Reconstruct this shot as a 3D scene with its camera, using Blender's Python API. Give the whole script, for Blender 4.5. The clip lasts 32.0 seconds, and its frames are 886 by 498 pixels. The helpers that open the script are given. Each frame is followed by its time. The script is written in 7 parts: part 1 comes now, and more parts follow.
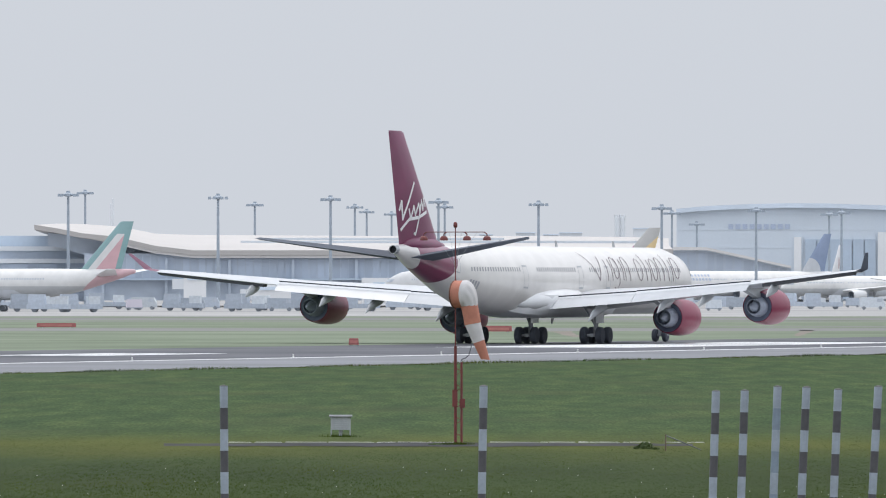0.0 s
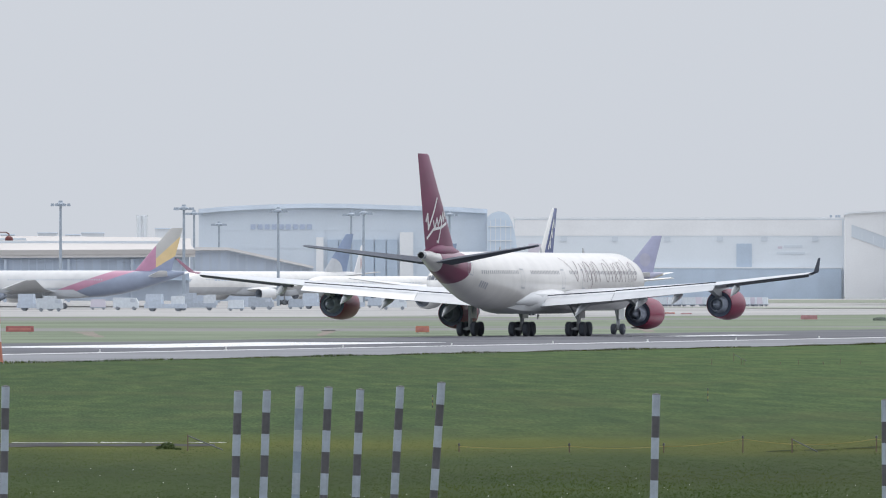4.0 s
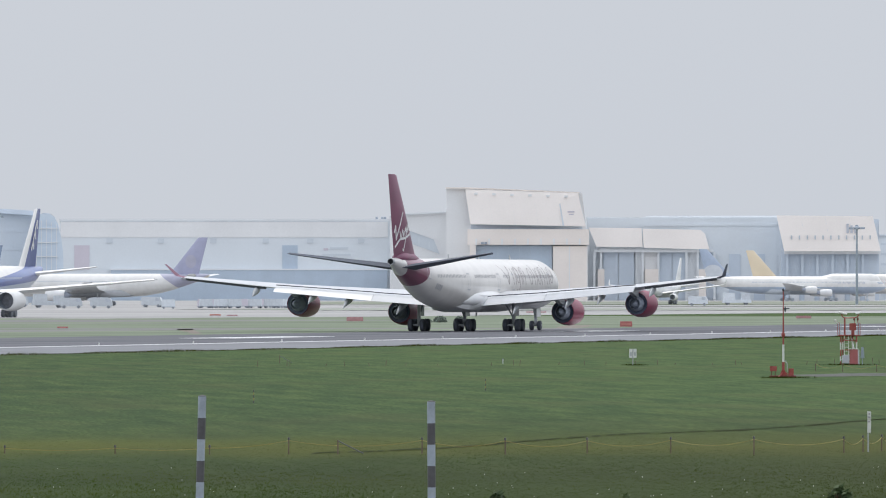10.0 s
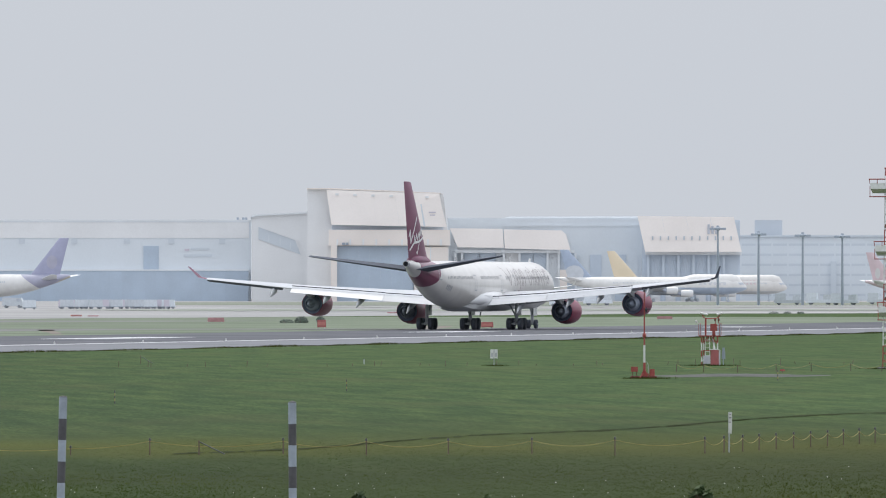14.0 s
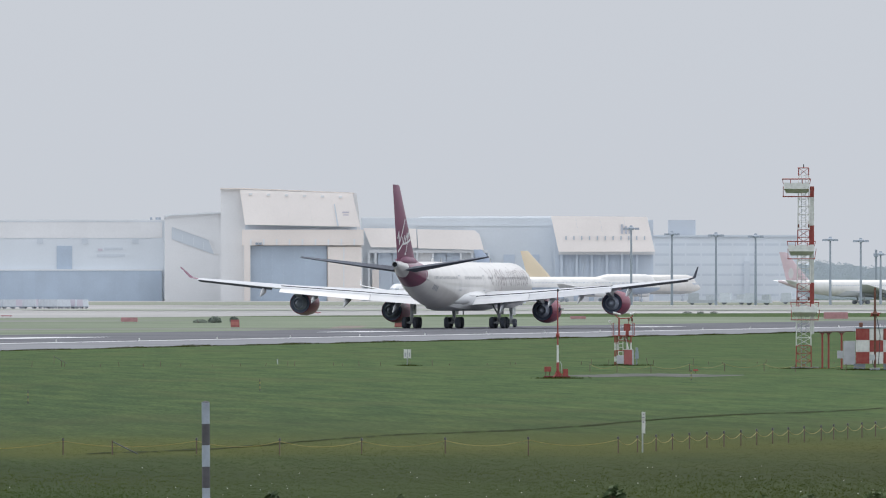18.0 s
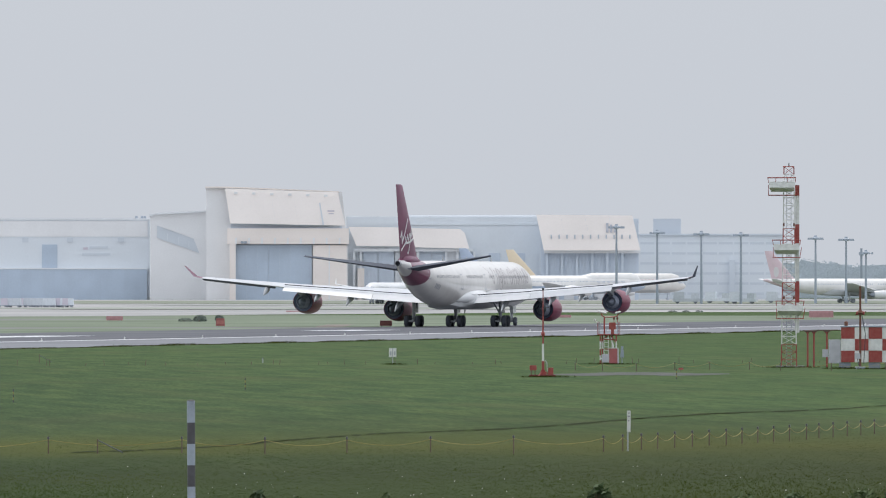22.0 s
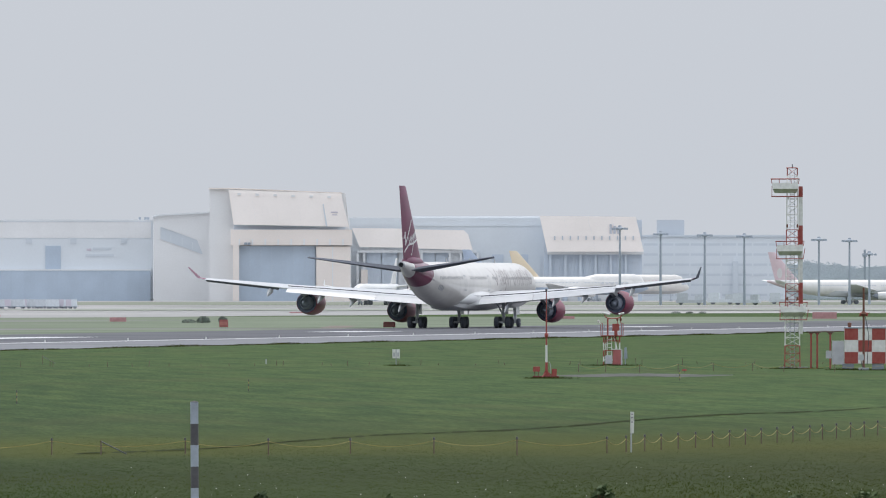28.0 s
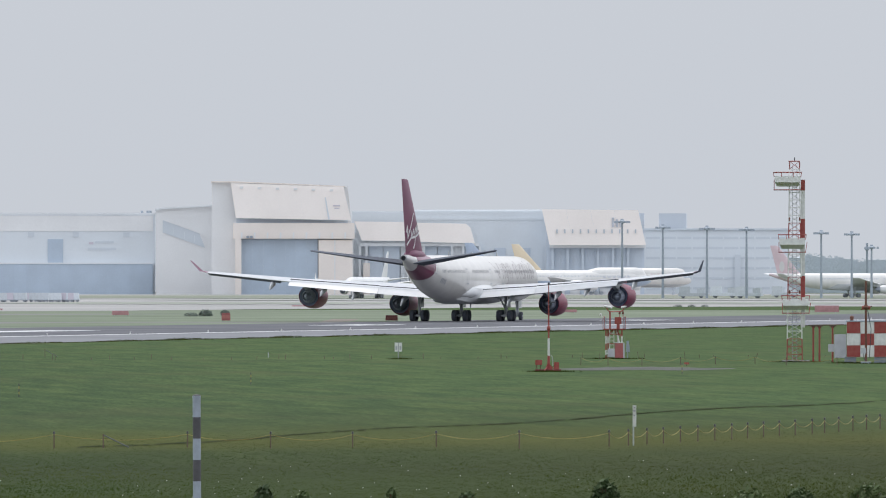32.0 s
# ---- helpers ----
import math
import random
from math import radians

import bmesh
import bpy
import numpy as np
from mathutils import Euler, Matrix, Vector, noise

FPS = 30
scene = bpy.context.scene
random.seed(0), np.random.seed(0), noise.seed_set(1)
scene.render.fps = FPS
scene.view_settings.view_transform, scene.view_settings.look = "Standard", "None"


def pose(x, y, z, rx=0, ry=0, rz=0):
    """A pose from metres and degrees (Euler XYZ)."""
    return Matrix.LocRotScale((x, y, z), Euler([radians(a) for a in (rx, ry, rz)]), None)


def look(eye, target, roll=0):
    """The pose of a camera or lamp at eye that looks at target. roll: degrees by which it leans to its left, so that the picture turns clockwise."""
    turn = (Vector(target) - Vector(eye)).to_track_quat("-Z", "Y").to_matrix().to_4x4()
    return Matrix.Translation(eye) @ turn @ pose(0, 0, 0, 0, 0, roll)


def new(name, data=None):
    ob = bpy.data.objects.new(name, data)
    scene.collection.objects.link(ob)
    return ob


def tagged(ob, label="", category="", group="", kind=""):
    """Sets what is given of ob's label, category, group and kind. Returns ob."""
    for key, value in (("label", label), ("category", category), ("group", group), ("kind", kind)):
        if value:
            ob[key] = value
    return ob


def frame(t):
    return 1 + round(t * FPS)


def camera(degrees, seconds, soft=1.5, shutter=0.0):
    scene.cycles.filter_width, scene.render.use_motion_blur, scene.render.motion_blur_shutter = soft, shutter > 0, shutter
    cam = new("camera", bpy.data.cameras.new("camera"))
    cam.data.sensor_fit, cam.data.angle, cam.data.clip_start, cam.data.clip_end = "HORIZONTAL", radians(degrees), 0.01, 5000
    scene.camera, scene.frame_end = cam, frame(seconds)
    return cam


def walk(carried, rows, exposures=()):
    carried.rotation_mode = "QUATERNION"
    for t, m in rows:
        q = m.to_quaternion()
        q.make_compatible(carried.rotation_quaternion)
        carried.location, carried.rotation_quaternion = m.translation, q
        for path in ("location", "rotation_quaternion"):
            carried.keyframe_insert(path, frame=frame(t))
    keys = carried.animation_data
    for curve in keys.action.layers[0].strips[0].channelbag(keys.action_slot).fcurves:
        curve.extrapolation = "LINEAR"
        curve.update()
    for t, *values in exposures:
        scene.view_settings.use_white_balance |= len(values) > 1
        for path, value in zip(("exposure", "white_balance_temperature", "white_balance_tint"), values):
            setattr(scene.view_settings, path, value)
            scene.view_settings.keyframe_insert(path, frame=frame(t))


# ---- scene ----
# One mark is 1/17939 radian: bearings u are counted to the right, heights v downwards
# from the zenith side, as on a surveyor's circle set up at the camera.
MARKS, EYE, LEVEL = 17939.0, 4.6, 510.3


def site(u, d):
    """The ground point on bearing u at d metres."""
    a = (u - 784) / MARKS
    return d * math.tan(a), d


def up(v, d):
    """Height above the runway of mark v at d metres."""
    return EYE - (v - LEVEL) * d / MARKS


def reach(v):
    """Distance at which mark v meets the level field."""
    return EYE * MARKS / (v - LEVEL)


cam = camera(math.degrees(2 * math.atan(784 / MARKS)), 32.0, soft=1.1)
walk(cam, [(t, pose(0, 0, EYE, 90 + math.degrees((LEVEL + lift - 441) / MARKS), 0, -math.degrees(pan / MARKS))) for t, pan, lift in [(0, 0, 0), (0.5, 105, 1), (1, 225, 0.5), (1.5, 372, 1), (2, 498, 1.2), (2.5, 581, 1.1), (3, 657, 1.1), (3.5, 752, 0.5), (5.5, 1062, 1.1), (6, 1121, 0.8), (6.5, 1216, 1.3), (7, 1290, 2.1), (7.5, 1343, 1.9), (8, 1414, 2.5), (8.5, 1479, 2.5), (9, 1531, 2.7), (9.5, 1583, 3.4), (10, 1649, 3.4), (10.5, 1706, 4), (11, 1732, 4.3), (11.5, 1740, 3.2), (12, 1763, 3), (12.5, 1812, 3.4), (13, 1857, 3.6), (13.5, 1878, 4.3), (15.5, 1939, 3.9), (16, 1954, 4.3), (16.5, 1989, 4.1), (17, 2000, 3.7), (17.5, 2022, 4.1), (18, 2048, 4.3), (18.5, 2058, 3.7), (19, 2073, 4.1), (19.5, 2091, 4.9), (20, 2091, 4.7), (20.5, 2086, 3.3), (21, 2077, 2.8), (21.5, 2074, 2.8), (22, 2074, 2), (23, 2074, 1.7), (24, 2073, 1.7), (25, 2073, 2.4), (25.5, 2072, 2.4), (27.5, 2071, 4), (28, 2068, 4.2), (28.5, 2067, 4.4), (29, 2067, 4.1), (29.5, 2067, 4.2), (30, 2065, 5.3), (30.5, 2066, 4.2), (31, 2068, 3.6), (31.5, 2066, 1.1), (32, 2064, -7.5)]],
     exposures=[(0.0, 0.05, 6450, 10), (6.0, 0.03, 6450, 10), (13.0, -0.03, 6450, 10), (32.0, -0.05, 6450, 10)])

# ---- daylight: thin haze, high sun beyond the runway ----
SUN_EL, SUN_AZ = radians(67), radians(14)
world = bpy.data.worlds.new("sky")
scene.world = world
world.use_nodes = True
wn, wl = world.node_tree.nodes, world.node_tree.links
wn.clear()
sky = wn.new("ShaderNodeTexSky")
sky.sky_type, sky.sun_disc = "NISHITA", False
sky.sun_elevation, sky.sun_rotation = SUN_EL, SUN_AZ
sky.air_density, sky.dust_density, sky.ozone_density = 1.0, 6.0, 1.0
veil = wn.new("ShaderNodeMix")
veil.data_type = "RGBA"
veil.inputs["Factor"].default_value = 0.85
# haze: grey at the horizon, brighter overhead
dome, parts, lift_ = wn.new("ShaderNodeTexCoord"), wn.new("ShaderNodeSeparateXYZ"), wn.new("ShaderNodeMapRange")
lift_.interpolation_type = "SMOOTHSTEP"
lift_.inputs["From Min"].default_value, lift_.inputs["From Max"].default_value = 0.03, 0.24
haze = wn.new("ShaderNodeMix")
haze.data_type = "RGBA"
haze.inputs["A"].default_value, haze.inputs["B"].default_value = (6.9, 7.3, 7.95, 1), (11.6, 12.2, 13.2, 1)
wl.new(dome.outputs["Generated"], parts.inputs[0])
wl.new(parts.outputs["Z"], lift_.inputs["Value"])
wl.new(lift_.outputs["Result"], haze.inputs["Factor"])
wl.new(haze.outputs["Result"], veil.inputs["B"])
bg = wn.new("ShaderNodeBackground")
bg.inputs["Strength"].default_value = 0.1
wo = wn.new("ShaderNodeOutputWorld")
wl.new(sky.outputs["Color"], veil.inputs["A"])
wl.new(veil.outputs["Result"], bg.inputs["Color"])
wl.new(bg.outputs["Background"], wo.inputs["Surface"])
lamp = bpy.data.lights.new("sun", "SUN")
lamp.energy, lamp.angle, lamp.color = 1.1, radians(2.0), (1.0, 0.95, 0.88)
sun = new("sun", lamp)
sun.matrix_basis = look((0, 0, 200), (-math.sin(SUN_AZ) * math.cos(SUN_EL), -math.cos(SUN_AZ) * math.cos(SUN_EL), 200 - math.sin(SUN_EL)))


# ---- materials ----
def mat(name, col, rough=0.6, metal=0.0, vary=0.12, scale=2.0, bump=0.0, fine=30.0, second=None, coat=0.0, per_object=0.0, spec=0.5):
    """Paint or stuff with stains at one scale and grain at another. second: a colour into which it wears in patches."""
    m = bpy.data.materials.new(name)
    m.use_nodes = True
    n, l = m.node_tree.nodes, m.node_tree.links
    b = n["Principled BSDF"]
    b.inputs["Roughness"].default_value, b.inputs["Metallic"].default_value = rough, metal
    b.inputs["Coat Weight"].default_value, b.inputs["Specular IOR Level"].default_value = coat, spec
    tc = n.new("ShaderNodeTexCoord")
    big, small = n.new("ShaderNodeTexNoise"), n.new("ShaderNodeTexNoise")
    big.inputs["Scale"].default_value, big.inputs["Detail"].default_value = scale, 4
    small.inputs["Scale"].default_value, small.inputs["Detail"].default_value = fine, 3
    l.new(tc.outputs["Object"], big.inputs["Vector"])
    l.new(tc.outputs["Object"], small.inputs["Vector"])
    add = n.new("ShaderNodeMath")
    add.operation = "MULTIPLY_ADD"
    add.inputs[1].default_value = 0.35
    l.new(small.outputs["Fac"], add.inputs[0])
    l.new(big.outputs["Fac"], add.inputs[2])
    ramp = n.new("ShaderNodeValToRGB")
    lo = tuple(c * (1 - vary) for c in col)
    hi = tuple(min(1, c * (1 + vary)) for c in col) if second is None else second
    ramp.color_ramp.elements[0].position, ramp.color_ramp.elements[1].position = 0.45, 0.9
    ramp.color_ramp.elements[0].color, ramp.color_ramp.elements[1].color = (*lo, 1), (*hi, 1)
    l.new(add.outputs[0], ramp.inputs["Fac"])
    out = ramp.outputs["Color"]
    if per_object:
        info, hsv, mul = n.new("ShaderNodeObjectInfo"), n.new("ShaderNodeHueSaturation"), n.new("ShaderNodeMath")
        mul.operation = "MULTIPLY_ADD"
        mul.inputs[1].default_value, mul.inputs[2].default_value = per_object, 1 - per_object / 2
        l.new(info.outputs["Random"], mul.inputs[0])
        l.new(mul.outputs[0], hsv.inputs["Value"])
        l.new(out, hsv.inputs["Color"])
        out = hsv.outputs["Color"]
    l.new(out, b.inputs["Base Color"])
    if bump:
        bp = n.new("ShaderNodeBump")
        bp.inputs["Strength"].default_value, bp.inputs["Distance"].default_value = bump, 0.05
        l.new(add.outputs[0], bp.inputs["Height"])
        l.new(bp.outputs["Normal"], b.inputs["Normal"])
    return m


M = {
    "white_paint": mat("white_paint", (0.74, 0.745, 0.75), 0.32, vary=0.05, scale=0.4, coat=0.3),
    "red_paint": mat("red_paint", (0.15, 0.014, 0.066), 0.42, vary=0.12, scale=0.5, coat=0.05),
    "cowl_red": mat("cowl_red", (0.22, 0.017, 0.056), 0.4, vary=0.08, scale=0.5, coat=0.08, spec=0.3),
    "title_mauve": mat("title_mauve", (0.17, 0.12, 0.145), 0.5),
    # cabin_pane, slate_paint, dark_gap and tyre are lifted to imitate haze
    "cabin_pane": mat("cabin_pane", (0.27, 0.275, 0.29), 0.35, vary=0.2),
    "grey_paint": mat("grey_paint", (0.42, 0.44, 0.46), 0.4, vary=0.08, scale=0.6),
    "slate_paint": mat("slate_paint", (0.12, 0.135, 0.165), 0.8, spec=0.1, vary=0.1, scale=0.6),
    "dark_gap": mat("dark_gap", (0.05, 0.055, 0.065), 0.7),
    "nozzle_grey": mat("nozzle_grey", (0.36, 0.40, 0.48), 0.55, 0.0, vary=0.15),
    "shoulder": mat("shoulder", (0.21, 0.217, 0.235), 0.85, vary=0.16, scale=0.05, fine=3, spec=0.15),
    "metal": mat("metal", (0.42, 0.43, 0.45), 0.38, 0.9, vary=0.1),
    "hot_metal": mat("hot_metal", (0.22, 0.23, 0.26), 0.5, 0.3, vary=0.25, scale=3),
    "tyre": mat("tyre", (0.075, 0.085, 0.105), 0.8, bump=0.2, fine=40),
    # grey that puts haze into the far jets' gear, intakes and bellies
    "haze_grey": mat("haze_grey", (0.58, 0.63, 0.69), 0.7, vary=0.06),
    "rim": mat("rim", (0.30, 0.31, 0.32), 0.5, 0.4),
    "glass": mat("glass", (0.05, 0.06, 0.08), 0.12, vary=0.2, coat=0.5),
    "title_grey": mat("title_grey", (0.33, 0.32, 0.34), 0.4),
    "logo_white": mat("logo_white", (0.78, 0.77, 0.77), 0.35),
    "yellow": mat("yellow", (0.78, 0.66, 0.48), 0.45, vary=0.03, scale=0.2, fine=2),
    "tail_grey": mat("tail_grey", (0.36, 0.37, 0.40), 0.4),
    "signal_red": mat("signal_red", (0.36, 0.048, 0.042), 0.5, vary=0.2, scale=4, second=(0.34, 0.085, 0.07)),
    "signal_white": mat("signal_white", (0.72, 0.72, 0.70), 0.5, vary=0.12, scale=4),
    "orange_cloth": mat("orange_cloth", (0.52, 0.215, 0.15), 0.85, vary=0.15, scale=3, bump=0.3, fine=60),
    "white_cloth": mat("white_cloth", (0.64, 0.62, 0.625), 0.85, vary=0.1, scale=3, bump=0.3, fine=60),
    "post_white": mat("post_white", (0.37, 0.41, 0.48), 0.6, vary=0.2, scale=6),
    "post_pale": mat("post_pale", (0.24, 0.29, 0.36), 0.6, vary=0.2, scale=6),
    "post_dark": mat("post_dark", (0.088, 0.083, 0.092), 0.6, vary=0.3, scale=6),
    "rust": mat("rust", (0.27, 0.10, 0.06), 0.8, vary=0.4, scale=8, second=(0.16, 0.08, 0.06)),
    "rope_yellow": mat("rope_yellow", (0.33, 0.27, 0.10), 0.8, vary=0.2),
    "asphalt": mat("asphalt", (0.118, 0.122, 0.138), 0.85, vary=0.28, scale=0.05, bump=0.15, fine=4, second=(0.158, 0.163, 0.182), spec=0.12),
    "concrete": mat("concrete", (0.33, 0.335, 0.335), 0.85, vary=0.2, scale=0.012, fine=0.2, second=(0.44, 0.43, 0.425), spec=0.2),
    "marking": mat("marking", (0.78, 0.79, 0.80), 0.4, vary=0.08, scale=0.3),
    # far hangar and arena colours, paled to imitate haze
    "hangar_white": mat("hangar_white", (0.81, 0.815, 0.82), 0.7, vary=0.05, scale=0.05, fine=1.5),
    "hangar_cream": mat("hangar_cream", (0.87, 0.80, 0.745), 0.7, vary=0.05, scale=0.05, fine=1.5),
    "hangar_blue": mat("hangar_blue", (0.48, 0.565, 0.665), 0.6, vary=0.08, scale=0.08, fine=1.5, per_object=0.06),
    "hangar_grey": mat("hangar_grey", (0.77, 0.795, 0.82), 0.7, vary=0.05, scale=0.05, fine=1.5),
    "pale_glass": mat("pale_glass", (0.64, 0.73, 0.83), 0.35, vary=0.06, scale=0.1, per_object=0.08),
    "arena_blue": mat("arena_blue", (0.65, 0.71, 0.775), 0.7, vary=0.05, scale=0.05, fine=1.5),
    # black rubber lightened to mid-grey for haze
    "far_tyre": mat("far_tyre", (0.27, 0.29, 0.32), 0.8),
    "taxi_concrete": mat("taxi_concrete", (0.20, 0.20, 0.195), 0.85, vary=0.14, scale=0.02, fine=2, spec=0.15),
    "fascia_cream": mat("fascia_cream", (0.88, 0.82, 0.775), 0.7, vary=0.05, scale=0.05, fine=1.5),
    "roof_white": mat("roof_white", (0.52, 0.495, 0.48), 0.6, vary=0.06, scale=0.03),
    # terminal and hangar tones paled for haze; terminal_blue also holds the roof's shade
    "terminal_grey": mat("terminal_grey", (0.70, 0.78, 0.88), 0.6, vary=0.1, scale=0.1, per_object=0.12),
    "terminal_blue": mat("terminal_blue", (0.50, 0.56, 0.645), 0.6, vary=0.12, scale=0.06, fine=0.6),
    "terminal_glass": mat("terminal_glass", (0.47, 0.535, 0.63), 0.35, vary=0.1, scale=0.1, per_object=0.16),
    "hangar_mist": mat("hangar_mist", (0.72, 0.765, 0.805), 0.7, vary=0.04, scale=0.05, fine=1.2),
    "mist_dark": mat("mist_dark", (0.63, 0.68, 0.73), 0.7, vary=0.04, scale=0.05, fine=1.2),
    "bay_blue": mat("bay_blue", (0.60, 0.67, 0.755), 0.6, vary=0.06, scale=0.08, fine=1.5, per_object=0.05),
    # darker red, with the windsock's backlit shade put into the paint
    "mast_red": mat("mast_red", (0.17, 0.036, 0.034), 0.5, vary=0.2, scale=4),
    "eave_beige": mat("eave_beige", (0.68, 0.66, 0.65), 0.7, vary=0.08, scale=0.05, fine=0.8),
    # mast colour set light for haze
    "mast_grey": mat("mast_grey", (0.34, 0.39, 0.45), 0.6, vary=0.1),
    "leaf": mat("leaf", (0.06, 0.11, 0.032), 0.7, vary=0.4, scale=3, second=(0.09, 0.13, 0.05), per_object=0.3),
    # foliage of the far rise, haze painted in as pale blue-grey
    "hazed_leaf": mat("hazed_leaf", (0.50, 0.555, 0.605), 0.95, vary=0.05, scale=0.05),
    "mud": mat("mud", (0.038, 0.047, 0.020), 0.95, vary=0.3, scale=0.5, spec=0.03),
    "old_slab": mat("old_slab", (0.105, 0.11, 0.105), 0.9, vary=0.3, scale=0.4, fine=5, second=(0.16, 0.16, 0.15), spec=0.08),
    # distant panes and red marks, paled for haze
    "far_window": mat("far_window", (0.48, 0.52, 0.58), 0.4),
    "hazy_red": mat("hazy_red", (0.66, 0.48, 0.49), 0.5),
    "sign_red": mat("sign_red", (0.40, 0.12, 0.12), 0.5, vary=0.12, scale=3),
    # sign red paled with haze, for boards beyond 1400 m
    "sign_hazed": mat("sign_hazed", (0.46, 0.245, 0.255), 0.6, vary=0.15, scale=2),
    "sign_legend": mat("sign_legend", (0.52, 0.20, 0.18), 0.5),
    "wing_grey": mat("wing_grey", (0.53, 0.55, 0.58), 0.4, vary=0.07, scale=0.5, coat=0.15),
    "duct_slate": mat("duct_slate", (0.15, 0.18, 0.25), 0.5, vary=0.15, scale=1.5),
    # far grass greens, paled to imitate haze
    "hazed_verge": mat("hazed_verge", (0.18, 0.225, 0.155), 0.9, vary=0.25, scale=0.03, fine=0.4, second=(0.245, 0.28, 0.215), spec=0.03),
    "hazed_grass": mat("hazed_grass", (0.24, 0.275, 0.21), 0.95, vary=0.2, scale=0.015, fine=0.3, second=(0.31, 0.325, 0.28), spec=0.03),
    "hazed_median": mat("hazed_median", (0.33, 0.36, 0.315), 0.95, vary=0.2, scale=0.012, fine=0.2, second=(0.37, 0.39, 0.35), spec=0.03),
    "kerb_grey": mat("kerb_grey", (0.58, 0.58, 0.56), 0.85, vary=0.3, scale=1.5, per_object=0.5),
    "lid_grey": mat("lid_grey", (0.17, 0.18, 0.19), 0.7, vary=0.2, scale=5),
    "box_lilac": mat("box_lilac", (0.50, 0.50, 0.54), 0.6, vary=0.1, scale=3),
    "box_grey": mat("box_grey", (0.46, 0.48, 0.50), 0.6, vary=0.12, scale=5),
    "intake_grey": mat("intake_grey", (0.22, 0.25, 0.29), 0.5, vary=0.1, scale=1.5),
    # shrub green lightened and greyed for haze
    "far_shrub": mat("far_shrub", (0.15, 0.185, 0.16), 0.8, vary=0.3, scale=2),
    "peg_iron": mat("peg_iron", (0.15, 0.105, 0.085), 0.8, vary=0.3, scale=8),
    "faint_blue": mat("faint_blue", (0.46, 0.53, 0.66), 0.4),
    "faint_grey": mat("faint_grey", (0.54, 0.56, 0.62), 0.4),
    # pink with haze mixed in, for far panels and marks
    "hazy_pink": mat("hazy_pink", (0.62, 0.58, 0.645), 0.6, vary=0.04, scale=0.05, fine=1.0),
    "weed": mat("weed", (0.075, 0.125, 0.035), 0.7, vary=0.4, scale=3, second=(0.13, 0.18, 0.06)),
    "bare_earth": mat("bare_earth", (0.24, 0.215, 0.19), 0.95, vary=0.2, scale=0.1, fine=1.5, spec=0.05),
    "old_asphalt": mat("old_asphalt", (0.05, 0.052, 0.056), 0.9, vary=0.3, scale=0.4, fine=6, second=(0.075, 0.075, 0.075), spec=0.08),
    # rooftop plant and apron vehicle colours, paled for haze
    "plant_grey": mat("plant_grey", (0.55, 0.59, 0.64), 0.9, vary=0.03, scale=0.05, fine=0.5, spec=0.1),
    "crate": mat("crate", (0.60, 0.64, 0.68), 0.6, vary=0.08, per_object=0.25),
    "van_dark": mat("van_dark", (0.44, 0.49, 0.56), 0.6, vary=0.1, per_object=0.3),
}
glow = bpy.data.materials.new("lamp_glow")
glow.use_nodes = True
glow.node_tree.nodes["Principled BSDF"].inputs["Emission Color"].default_value = (1, 0.75, 0.45, 1)
glow.node_tree.nodes["Principled BSDF"].inputs["Emission Strength"].default_value = 6
M["glow"] = glow


